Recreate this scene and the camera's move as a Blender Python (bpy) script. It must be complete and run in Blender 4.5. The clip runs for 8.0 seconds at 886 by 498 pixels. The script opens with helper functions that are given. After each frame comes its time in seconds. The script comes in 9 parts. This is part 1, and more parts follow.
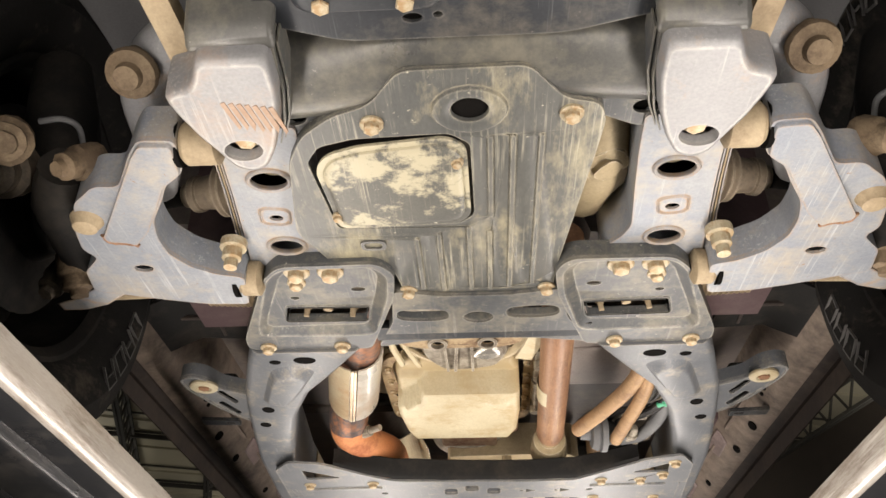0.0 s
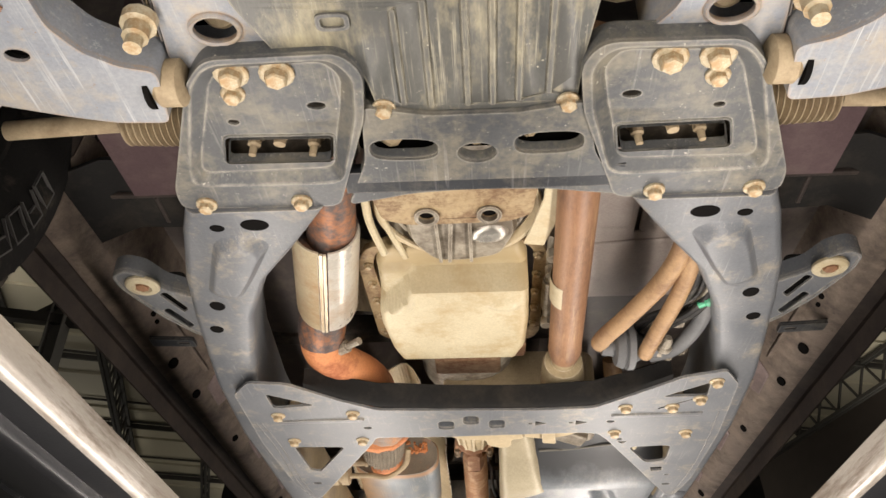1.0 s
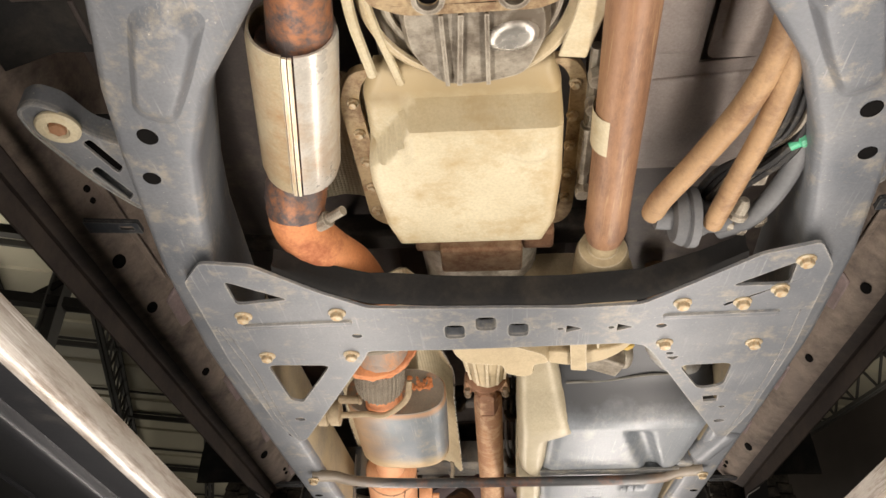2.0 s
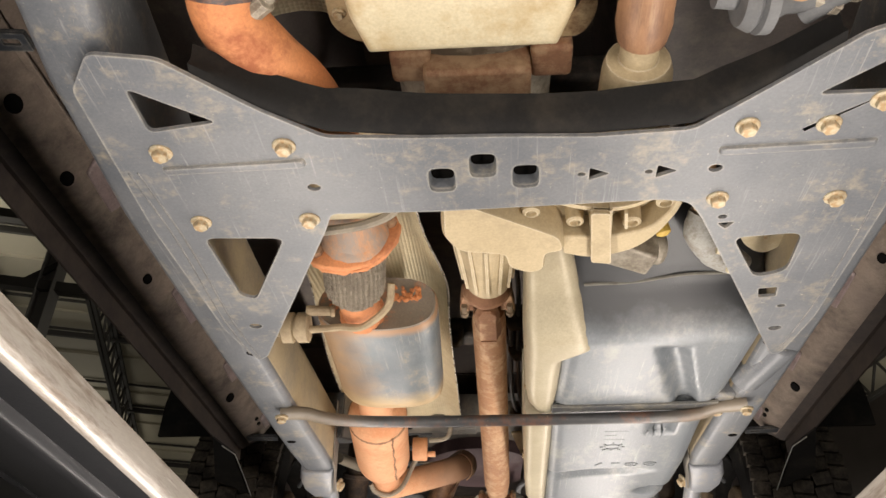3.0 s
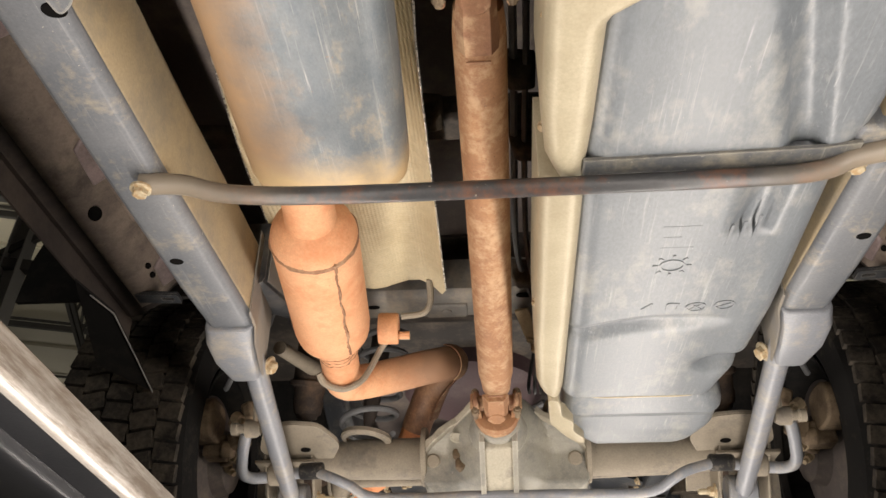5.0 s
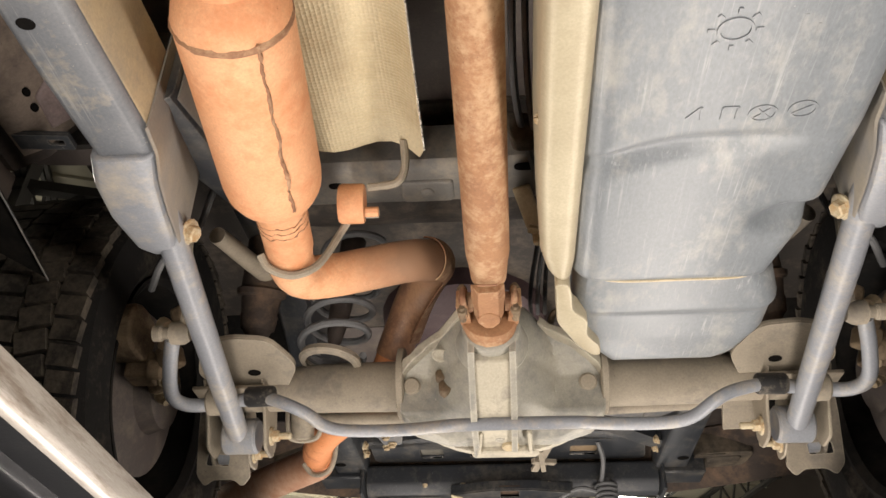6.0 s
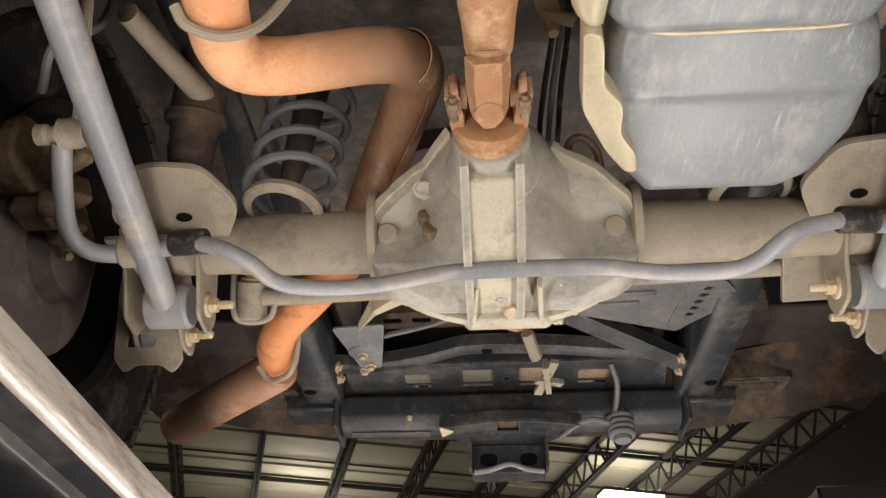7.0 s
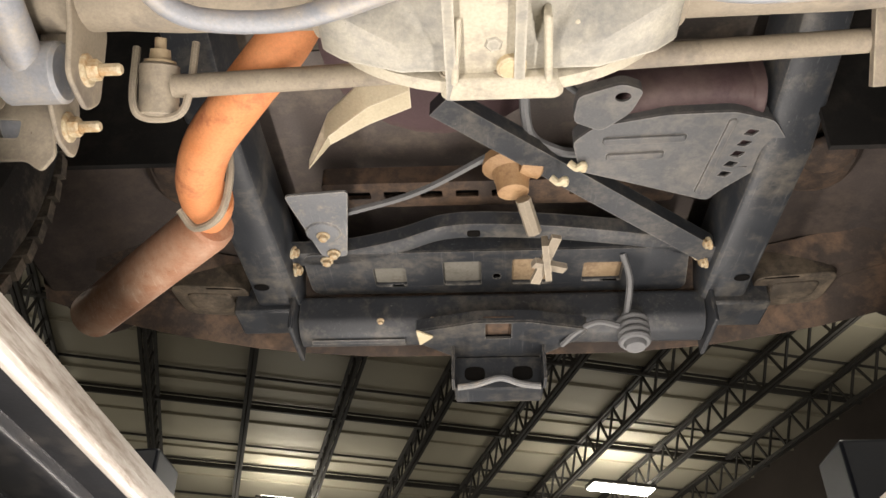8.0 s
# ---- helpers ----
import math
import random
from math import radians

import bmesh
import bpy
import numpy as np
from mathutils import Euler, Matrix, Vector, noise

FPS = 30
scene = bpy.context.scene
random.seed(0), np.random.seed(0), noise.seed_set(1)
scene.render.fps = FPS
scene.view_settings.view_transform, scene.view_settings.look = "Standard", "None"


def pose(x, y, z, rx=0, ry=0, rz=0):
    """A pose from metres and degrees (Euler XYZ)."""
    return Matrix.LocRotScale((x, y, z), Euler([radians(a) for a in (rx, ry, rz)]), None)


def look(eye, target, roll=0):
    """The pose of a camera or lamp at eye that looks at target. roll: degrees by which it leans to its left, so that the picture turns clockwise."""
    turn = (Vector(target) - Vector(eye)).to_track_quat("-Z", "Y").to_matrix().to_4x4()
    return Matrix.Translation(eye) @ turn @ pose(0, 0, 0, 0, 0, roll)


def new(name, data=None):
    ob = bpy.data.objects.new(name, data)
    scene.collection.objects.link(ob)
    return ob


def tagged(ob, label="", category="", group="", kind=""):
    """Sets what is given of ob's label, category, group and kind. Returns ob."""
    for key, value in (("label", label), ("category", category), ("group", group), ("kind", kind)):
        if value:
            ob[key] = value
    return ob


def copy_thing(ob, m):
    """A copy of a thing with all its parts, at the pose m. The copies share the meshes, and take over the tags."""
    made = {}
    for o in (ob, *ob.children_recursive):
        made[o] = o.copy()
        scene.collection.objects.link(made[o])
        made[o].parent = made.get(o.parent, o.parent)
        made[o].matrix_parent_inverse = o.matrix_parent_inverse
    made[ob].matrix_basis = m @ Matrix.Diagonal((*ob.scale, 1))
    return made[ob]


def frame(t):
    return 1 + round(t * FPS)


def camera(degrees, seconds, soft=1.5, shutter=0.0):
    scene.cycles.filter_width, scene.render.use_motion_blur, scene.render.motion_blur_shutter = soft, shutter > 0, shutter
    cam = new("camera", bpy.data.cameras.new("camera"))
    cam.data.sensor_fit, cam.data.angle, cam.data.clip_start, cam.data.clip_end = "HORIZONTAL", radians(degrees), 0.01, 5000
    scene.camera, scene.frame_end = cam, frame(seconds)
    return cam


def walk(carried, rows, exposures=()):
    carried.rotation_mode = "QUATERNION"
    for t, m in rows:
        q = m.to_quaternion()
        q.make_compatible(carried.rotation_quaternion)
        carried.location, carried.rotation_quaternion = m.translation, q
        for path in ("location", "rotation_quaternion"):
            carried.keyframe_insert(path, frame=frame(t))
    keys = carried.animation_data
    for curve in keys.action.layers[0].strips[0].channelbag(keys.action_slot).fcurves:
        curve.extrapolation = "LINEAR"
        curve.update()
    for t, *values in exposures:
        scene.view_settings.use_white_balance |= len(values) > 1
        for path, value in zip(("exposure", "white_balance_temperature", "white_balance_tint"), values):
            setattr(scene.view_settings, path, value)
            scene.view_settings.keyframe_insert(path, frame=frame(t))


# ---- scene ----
from mathutils.geometry import tessellate_polygon as tessellate

cam = camera(56.0, 8.0)
PATH = [
    (0, (0.01, -0.032, 1.364), (-0.081, 1.606, 2.507), 0.2),
    (0.5, (0.019, 0.175, 1.372), (-0.072, 1.815, 2.514), 0.1),
    (1, (0.006, 0.343, 1.364), (-0.089, 1.985, 2.503), 0.2),
    (1.5, (-0.009, 0.546, 1.377), (-0.107, 2.187, 2.515), 0.1),
    (2, (-0.016, 0.732, 1.376), (-0.129, 2.375, 2.51), 0.5),
    (2.2, (-0.018, 0.81, 1.37), (-0.133, 2.452, 2.506), 0.7),
    (3.3, (-0.012, 1.232, 1.379), (-0.142, 2.869, 2.52), 0.8),
    (3.5, (-0.017, 1.316, 1.377), (-0.147, 2.949, 2.525), 0.8),
    (4, (-0.018, 1.505, 1.391), (-0.148, 3.13, 2.551), 0.7),
    (4.5, (-0.028, 1.679, 1.395), (-0.149, 3.305, 2.554), 0.5),
    (4.7, (-0.027, 1.76, 1.395), (-0.149, 3.386, 2.554), 0.4),
    (5.8, (-0.012, 2.224, 1.392), (-0.141, 3.828, 2.579), 0.6),
    (6, (-0.017, 2.321, 1.4), (-0.144, 3.926, 2.587), 0.6),
    (6.5, (-0.036, 2.541, 1.401), (-0.155, 4.144, 2.591), 0.5),
    (7, (-0.039, 2.763, 1.382), (-0.146, 4.364, 2.575), 0.4),
    (7.5, (-0.033, 2.998, 1.392), (-0.129, 4.6, 2.585), 0.6),
    (8, (-0.042, 3.2, 1.367), (-0.125, 4.802, 2.561), 0.5),
]
walk(cam, [(t, look(eye, target, roll)) for t, eye, target, roll in PATH], [(0, 0.08), (1, 0.0), (4, 0.05), (6.0, 0.14), (6.5, 0.11), (7.0, 0.0), (7.5, 0.18), (8.0, 0.52)])

# ---- light ----
world = bpy.data.worlds.new("workshop_air")
scene.world = world
world.use_nodes = True
world.node_tree.nodes["Background"].inputs[0].default_value = (0.9, 0.95, 1.0, 1)
world.node_tree.nodes["Background"].inputs[1].default_value = 0.004


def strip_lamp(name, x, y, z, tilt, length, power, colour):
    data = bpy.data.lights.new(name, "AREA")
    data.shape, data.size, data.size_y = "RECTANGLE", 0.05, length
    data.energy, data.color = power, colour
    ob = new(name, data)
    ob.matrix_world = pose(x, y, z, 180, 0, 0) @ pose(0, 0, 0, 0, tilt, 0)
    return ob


# two unseen LED rows, inferred from shadows, placed to shine up between the runways
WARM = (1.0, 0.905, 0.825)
strip_lamp("unseen_led_strip", -0.372, 2.3, 1.575, -20, 6.4, 27.5, WARM)
strip_lamp("unseen_led_strip", 0.386, 2.3, 1.575, 17, 6.4, 32, WARM)


# added fill: unseen area lamps that brighten the roof deck from below
def ceiling_fill_lamp(x, y, power):
    data = bpy.data.lights.new("ceiling_fill", "AREA")
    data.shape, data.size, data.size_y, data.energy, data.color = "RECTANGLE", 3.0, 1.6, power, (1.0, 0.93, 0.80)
    new("ceiling_fill", data).matrix_world = pose(x, y, 6.2, 180, 0, 17)


def bay_lamp(x, y, power):
    data = bpy.data.lights.new("bay_lamp", "AREA")
    data.shape, data.size, data.size_y, data.energy, data.color = "RECTANGLE", 1.2, 0.4, power, (1.0, 0.93, 0.82)
    ob = new("bay_lamp", data)
    ob.matrix_world = pose(x, y, 7.05, 0, 0, 17)


for x, y in ((-4.0, 19.6), (2.6, 18.9), (-7.5, 9.0), (1.0, 7.5), (5.0, -3.0), (-5.0, -3.0)):
    bay_lamp(x, y, 100)
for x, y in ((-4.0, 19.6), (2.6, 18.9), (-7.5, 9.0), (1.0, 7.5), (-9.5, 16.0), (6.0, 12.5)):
    ceiling_fill_lamp(x, y, 30)

# ---- building blocks ----
BASE = Vector((0.0, 2.2, 1.80))
STAND = pose(0, 1.6, 2.02, 2.4) @ Matrix.Translation((0, -1.6, -2.02))


def part(name, bm, material, parent, label="", at=BASE, bevel=0.0, angle=32, kind=""):
    """One mesh object out of a bmesh, under a thing or a part."""
    bmesh.ops.remove_doubles(bm, verts=bm.verts, dist=0.0002)
    bmesh.ops.recalc_face_normals(bm, faces=bm.faces)
    bmesh.ops.translate(bm, verts=bm.verts, vec=-Vector(at))
    for f in bm.faces:
        f.smooth = True
    for e in bm.edges:
        e.smooth = len(e.link_faces) == 2 and e.calc_face_angle(0) < radians(angle)
    me = bpy.data.meshes.new(name)
    bm.to_mesh(me)
    bm.free()
    me.materials.append(material)
    ob = new(name, me)
    ob.parent = parent
    if bevel:
        mod = ob.modifiers.new("bevel", "BEVEL")
        mod.width, mod.segments, mod.limit_method, mod.angle_limit = bevel, 2, "ANGLE", radians(40)
    return tagged(ob, label, kind=kind)


def thing(name, place, label, category, group="", kind=""):
    ob = new(name)
    ob.matrix_basis = place if isinstance(place, Matrix) else Matrix.Translation(place)
    return tagged(ob, label, category, group, kind)


def solid(name, bm, material, label, category="", group="", kind="", bevel=0.0, angle=32):
    ob = part(name, bm, material, None, label, (0, 0, 0), bevel, angle, kind)
    return tagged(ob, "", category, group)


def flip(pts, s):
    return [(s * p[0], *p[1:]) for p in pts]


def fillet(pts, r, n=4):
    """A polygon with its corners rounded by about r."""
    out = []
    k = len(pts)
    for i in range(k):
        a, b, c = Vector(pts[i - 1]), Vector(pts[i]), Vector(pts[(i + 1) % k])
        d = min(r, (a - b).length * 0.45, (c - b).length * 0.45)
        p, q = b + (a - b).normalized() * d, b + (c - b).normalized() * d
        for j in range(n + 1):
            u = j / n
            out.append(tuple(p * (1 - u) ** 2 + b * 2 * u * (1 - u) + q * u * u))
    return out


def oval(cx, cy, a, b, turn=0.0, n=20, power=2.0):
    out = []
    for i in range(n):
        t = 2 * math.pi * i / n
        x = a * math.copysign(abs(math.cos(t)) ** (2 / power), math.cos(t))
        y = b * math.copysign(abs(math.sin(t)) ** (2 / power), math.sin(t))
        c, s = math.cos(radians(turn)), math.sin(radians(turn))
        out.append((cx + c * x - s * y, cy + s * x + c * y))
    return out


def loft(bm, rings, cap=(True, True), closed=True):
    made = [[bm.verts.new(p) for p in ring] for ring in rings]
    n = len(made[0])
    for a, b in zip(made, made[1:]):
        for i in range(n if closed else n - 1):
            j = (i + 1) % n
            bm.faces.new((a[i], a[j], b[j], b[i]))
    if cap[0]:
        bm.faces.new(made[0])
    if cap[1]:
        bm.faces.new(made[-1][::-1])
    return made


def plate(bm, outline, holes=(), z=0.0, t=0.004, slope=None, lip=0.0):
    """A flat sheet with holes; z is its under side. slope gives the height at x, y instead; lip turns the outer edge up."""
    loops = [list(outline), *[list(h) for h in holes]]
    flat = [p for loop in loops for p in loop]
    height = slope or (lambda x, y: z)
    low = [bm.verts.new((p[0], p[1], height(p[0], p[1]))) for p in flat]
    top = [bm.verts.new((p[0], p[1], height(p[0], p[1]) + t)) for p in flat]
    for a, b, c in tessellate([[Vector((p[0], p[1], 0)) for p in loop] for loop in loops]):
        try:
            bm.faces.new((low[a], low[b], low[c]))
            bm.faces.new((top[c], top[b], top[a]))
        except ValueError:
            pass
    first = 0
    for k, loop in enumerate(loops):
        n = len(loop)
        for i in range(n):
            a, b = first + i, first + (i + 1) % n
            bm.faces.new((low[a], top[a], top[b], low[b]))
        if k == 0 and lip:
            ring = [bm.verts.new((p[0], p[1], height(p[0], p[1]) + lip)) for p in loop]
            for i in range(n):
                bm.faces.new((top[i], ring[i], ring[(i + 1) % n], top[(i + 1) % n]))
        first += n


def press(bm, outline, z, depth, inset, steps=3, cap=True):
    """A pressed bulge (depth down) or dish (negative depth, over a hole) with rounded flanks."""
    cx, cy = sum(p[0] for p in outline) / len(outline), sum(p[1] for p in outline) / len(outline)
    rings = []
    for i in range(steps + 1):
        u = i / steps
        k = inset * (1 - math.cos(u * math.pi / 2)) if depth > 0 else inset * u
        d = depth * math.sin(u * math.pi / 2) if depth > 0 else depth * u
        ring = []
        for x, y in outline:
            away = math.hypot(x - cx, y - cy) or 1
            f = max(0.05, 1 - k / away)
            ring.append((cx + (x - cx) * f, cy + (y - cy) * f, z - d))
        rings.append(ring)
    loft(bm, rings, (False, cap))


def shrunk(outline, inset):
    """The outline that press() reaches after a dish with this inset."""
    cx, cy = sum(p[0] for p in outline) / len(outline), sum(p[1] for p in outline) / len(outline)
    return [(cx + (x - cx) * (1 - inset / math.hypot(x - cx, y - cy)), cy + (y - cy) * (1 - inset / math.hypot(x - cx, y - cy))) for x, y in outline]


def soft_bulge(bm, outline, z, depth, reach):
    """A gently domed emboss that starts flush with its plate."""
    cx, cy = sum(p[0] for p in outline) / len(outline), sum(p[1] for p in outline) / len(outline)
    rings = []
    for i in range(8):
        u = i / 7
        d = depth * (0.5 - 0.5 * math.cos(math.pi * u))
        rings.append([(cx + (x - cx) * (1 - reach * u), cy + (y - cy) * (1 - reach * u), z + 0.0012 - d) for x, y in outline])
    loft(bm, rings, (False, True))


def sheet(bm, outline, holes=(), bulges=(), z=0.0, t=0.004, lip=0.0):
    """A plate whose pressed bulges (outline, depth, inset) belong to the one skin."""
    plate(bm, outline, [*holes, *[b[0] for b in bulges]], z, t, lip=lip)
    for shape, depth, inset in bulges:
        press(bm, shape, z, depth, inset)


def spline(pts, step=6):
    """Points along a smooth line through pts."""
    pts = [Vector(p) for p in pts]
    ext = [2 * pts[0] - pts[1], *pts, 2 * pts[-1] - pts[-2]]
    out = []
    for a, b, c, d in zip(ext, ext[1:], ext[2:], ext[3:]):
        for i in range(step):
            t = i / step
            out.append(0.5 * (2 * b + (c - a) * t + (2 * a - 5 * b + 4 * c - d) * t * t + (3 * b - 3 * c + d - a) * t**3))
    return [*out, pts[-1]]


def tube(bm, pts, r, n=14, step=6, cap=True, squash=1.0, smooth=True):
    """A pipe along pts; r is one radius or one for each point."""
    line = spline(pts, step) if smooth and len(pts) > 2 else [Vector(p) for p in pts]
    count = len(line)
    if isinstance(r, (int, float)):
        radii = [r] * count
    else:
        radii = [float(np.interp(i * (len(pts) - 1) / (count - 1), range(len(pts)), r)) for i in range(count)]
    ahead = (line[1] - line[0]).normalized()
    side = ahead.orthogonal().normalized()
    rings = []
    for i, p in enumerate(line):
        to = (line[min(i + 1, count - 1)] - line[max(i - 1, 0)]).normalized()
        side = (side - to * side.dot(to)).normalized()
        up = to.cross(side)
        rings.append([p + (side * math.cos(a) + up * math.sin(a) * squash) * radii[i] for a in (2 * math.pi * k / n for k in range(n))])
    loft(bm, rings, (cap, cap))


def lathe(bm, base, axis, profile, n=20, cap=(True, True)):
    """A turned body: profile holds distance along the axis and radius."""
    base, axis = Vector(base), Vector(axis).normalized()
    side = axis.orthogonal().normalized()
    up = axis.cross(side)
    rings = [[base + axis * s + (side * math.cos(a) + up * math.sin(a)) * r for a in (2 * math.pi * k / n for k in range(n))] for s, r in profile]
    loft(bm, rings, cap)


def moulded(bm, ys, left, right, height, n=24, top=2.2, round_off=0.03):
    """A moulded skin seen from below: rows along y between two sides, rounded towards its rim, with walls up to top."""
    rows = []
    for y in ys:
        a, b = left(y), right(y)
        row = []
        for i in range(n + 1):
            u = 0.5 - 0.5 * math.cos(math.pi * i / n)
            x = a + (b - a) * u
            near = min(x - a, b - x, y - ys[0], ys[-1] - y)
            k = max(0.0, 1 - near / round_off)
            row.append((x, y, height(x, y) + round_off * (1 - math.sqrt(max(0.0, 1 - k * k)))))
        rows.append([(a, y, top), *row, (b, y, top)])
    first, last = rows[0], rows[-1]
    rows.insert(0, [(x, y, top) for x, y, z in first])
    rows.append([(x, y, top) for x, y, z in last])
    loft(bm, rows, (False, False), closed=False)


def follow(table):
    """A smooth value along y out of rows of y and value."""
    keys, values = [r[0] for r in table], [r[1] for r in table]
    return lambda y: float(np.interp(y, keys, values))


def dent(x, y, x0, x1, y0, y1, soft):
    """1 inside a box with soft flanks, 0 outside."""
    d = min(x - x0, x1 - x, y - y0, y1 - y)
    k = min(1.0, max(0.0, d / soft + 0.5))
    return k * k * (3 - 2 * k)


def box(bm, centre, size, turn=None):
    m = Matrix.Translation(centre) @ (turn or Matrix.Identity(4)) @ Matrix.Diagonal((*size, 1))
    bmesh.ops.create_cube(bm, size=1.0, matrix=m)


def bar(bm, a, b, w, h, up=(0, 0, 1)):
    """A straight bar of width w and height h from a to b."""
    a, b = Vector(a), Vector(b)
    d = (b - a).normalized()
    s = d.cross(Vector(up)).normalized()
    u = s.cross(d)
    loft(bm, [[p + s * (i * w / 2) + u * (j * h / 2) for i, j in ((-1, -1), (1, -1), (1, 1), (-1, 1))] for p in (a, b)])


def girder(bm, sections):
    """A box section along y: rows of y, inner x, outer x, bottom, top, with rounded lower edges."""
    rings = []
    for y, a, b, z0, z1 in sections:
        s = 1 if b > a else -1
        c = min(0.012, abs(b - a) * 0.2)
        rings.append([(a, y, z1), (a, y, z0 + c), (a + s * c * 0.35, y, z0 + c * 0.35), (a + s * c, y, z0), (b - s * c, y, z0),
                      (b - s * c * 0.35, y, z0 + c * 0.35), (b, y, z0 + c), (b, y, z1)])
    loft(bm, rings)


def bolt_mesh(name, head, height, washer, material, stud=0.0):
    bm = bmesh.new()
    lathe(bm, (0, 0, 0), (0, 0, -1), [(-0.002, washer), (0.001, washer), (0.0025, washer * 0.86)], 14)
    lathe(bm, (0, 0, -0.002), (0, 0, -1), [(0, head), (height * 0.8, head), (height, head * 0.84)], 6)
    if stud:
        lathe(bm, (0, 0, -height), (0, 0, -1), [(0, head * 0.55), (stud, head * 0.55), (stud + 0.003, head * 0.4)], 10)
    for f in bm.faces:
        f.smooth = False
    me = bpy.data.meshes.new(name)
    bm.to_mesh(me)
    bm.free()
    me.materials.append(material)
    return me


def fasten(parent, mesh, places, way=(0, 0, -1), name="bolt"):
    """Bolts of one mesh on a part, heads along way."""
    q = Vector((0, 0, -1)).rotation_difference(Vector(way)).to_matrix().to_4x4()
    for p in places:
        ob = new(name, mesh)
        ob.parent = parent
        ob.matrix_basis = Matrix.Translation(Vector(p) - BASE) @ q @ pose(0, 0, 0, 0, 0, random.uniform(0, 60))


def crust(bm, amount, seed=3):
    """Roughens a rusty or cast skin."""
    rng = random.Random(seed)
    for v in bm.verts:
        v.co += Vector((rng.uniform(-1, 1), rng.uniform(-1, 1), rng.uniform(-1, 1))) * amount
    return bm


def both(build):
    """Builds a part on the two sides."""
    for s in (-1, 1):
        build(s)

# ---- materials ----
def surface(name, base, other, rough=0.55, metal=0.0, size=0.12, stretch=(1, 1, 1), dirt=None, dirt_size=0.06, dirt_amount=0.45, dirt_soft=0.12,
            bump=0.12, grain=260.0, scratch=None, spots=None, wave=None, coat=0.0, spec=0.5, edge=None, stains=()):
    """Two tones in large clouds, fine grain, patches of dirt in a second colour, stains along an axis, and relief."""
    m = bpy.data.materials.new(name)
    m.use_nodes = True
    nt = m.node_tree
    nodes, links = nt.nodes, nt.links
    bsdf = nodes["Principled BSDF"]

    def add(kind, **values):
        node = nodes.new(kind)
        for key, value in values.items():
            node.inputs[key].default_value = value
        return node

    coord = nodes.new("ShaderNodeTexCoord")
    scale = add("ShaderNodeMapping", Scale=stretch)
    links.new(coord.outputs["Object"], scale.inputs["Vector"])

    def cloud(vector, frequency, detail, roughness=0.6):
        node = add("ShaderNodeTexNoise", Scale=frequency, Detail=detail, Roughness=roughness)
        links.new(vector, node.inputs["Vector"])
        return node.outputs["Fac"]

    def ramp(fac, a, b):
        node = add("ShaderNodeMapRange", **{"From Min": a, "From Max": b})
        links.new(fac, node.inputs["Value"])
        return node.outputs["Result"]

    def blend(fac, a, b, mode="MIX"):
        node = nodes.new("ShaderNodeMix")
        node.data_type, node.blend_type = "RGBA", mode
        for socket, value in ((node.inputs["Factor"], fac), (node.inputs[6], a), (node.inputs[7], b)):
            if isinstance(value, bpy.types.NodeSocket):
                links.new(value, socket)
            else:
                socket.default_value = value if isinstance(value, (int, float)) else (*value, 1)
        return node.outputs[2]

    large = cloud(scale.outputs["Vector"], 1 / size, 9, 0.66)
    fine = cloud(scale.outputs["Vector"], grain, 3, 0.7)
    colour = blend(ramp(large, 0.26, 0.74), base, other)
    colour = blend(ramp(fine, 0.3, 0.7), colour, blend(1.0, colour, (0.80, 0.80, 0.80), "MULTIPLY"))
    gloss = ramp(large, 0.0, 1.0)
    if dirt:
        broad = cloud(scale.outputs["Vector"], 0.55 / dirt_size, 4, 0.6)
        speck = cloud(scale.outputs["Vector"], 2.6 / dirt_size, 12, 0.74)
        both_fields = nodes.new("ShaderNodeMath")
        both_fields.operation = "MULTIPLY_ADD"
        links.new(speck, both_fields.inputs[0])
        both_fields.inputs[1].default_value = 0.85
        links.new(broad, both_fields.inputs[2])
        level = 1.10 - dirt_amount * 0.42
        mask = ramp(both_fields.outputs[0], level - dirt_soft, level + dirt_soft)
        thin = nodes.new("ShaderNodeMath")
        thin.operation = "MULTIPLY"
        links.new(mask, thin.inputs[0])
        thin.inputs[1].default_value = 0.85
        colour = blend(thin.outputs[0], colour, dirt)
    if scratch:
        long = add("ShaderNodeMapping", Scale=(230, 5, 230))
        links.new(coord.outputs["Object"], long.inputs["Vector"])
        lines = ramp(cloud(long.outputs["Vector"], 1.0, 4, 0.7), scratch[1], scratch[1] + 0.1)
        patchy = nodes.new("ShaderNodeMath")
        patchy.operation = "MULTIPLY"
        links.new(lines, patchy.inputs[0])
        links.new(ramp(cloud(coord.outputs["Object"], 9.0, 3), 0.42, 0.75), patchy.inputs[1])
        colour = blend(patchy.outputs[0], colour, scratch[0])
    if spots:
        spot = ramp(cloud(coord.outputs["Object"], spots[1], 4, 0.75), spots[2], spots[2] + 0.06)
        colour = blend(spot, colour, spots[0])
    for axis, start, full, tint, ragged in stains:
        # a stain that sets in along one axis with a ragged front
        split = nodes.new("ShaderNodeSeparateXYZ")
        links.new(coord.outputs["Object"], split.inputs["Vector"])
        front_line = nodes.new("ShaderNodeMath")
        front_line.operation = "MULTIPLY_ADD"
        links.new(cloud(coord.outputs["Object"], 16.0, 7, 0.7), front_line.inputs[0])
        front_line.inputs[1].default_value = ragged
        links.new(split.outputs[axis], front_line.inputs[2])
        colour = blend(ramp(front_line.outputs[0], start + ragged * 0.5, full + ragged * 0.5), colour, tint)
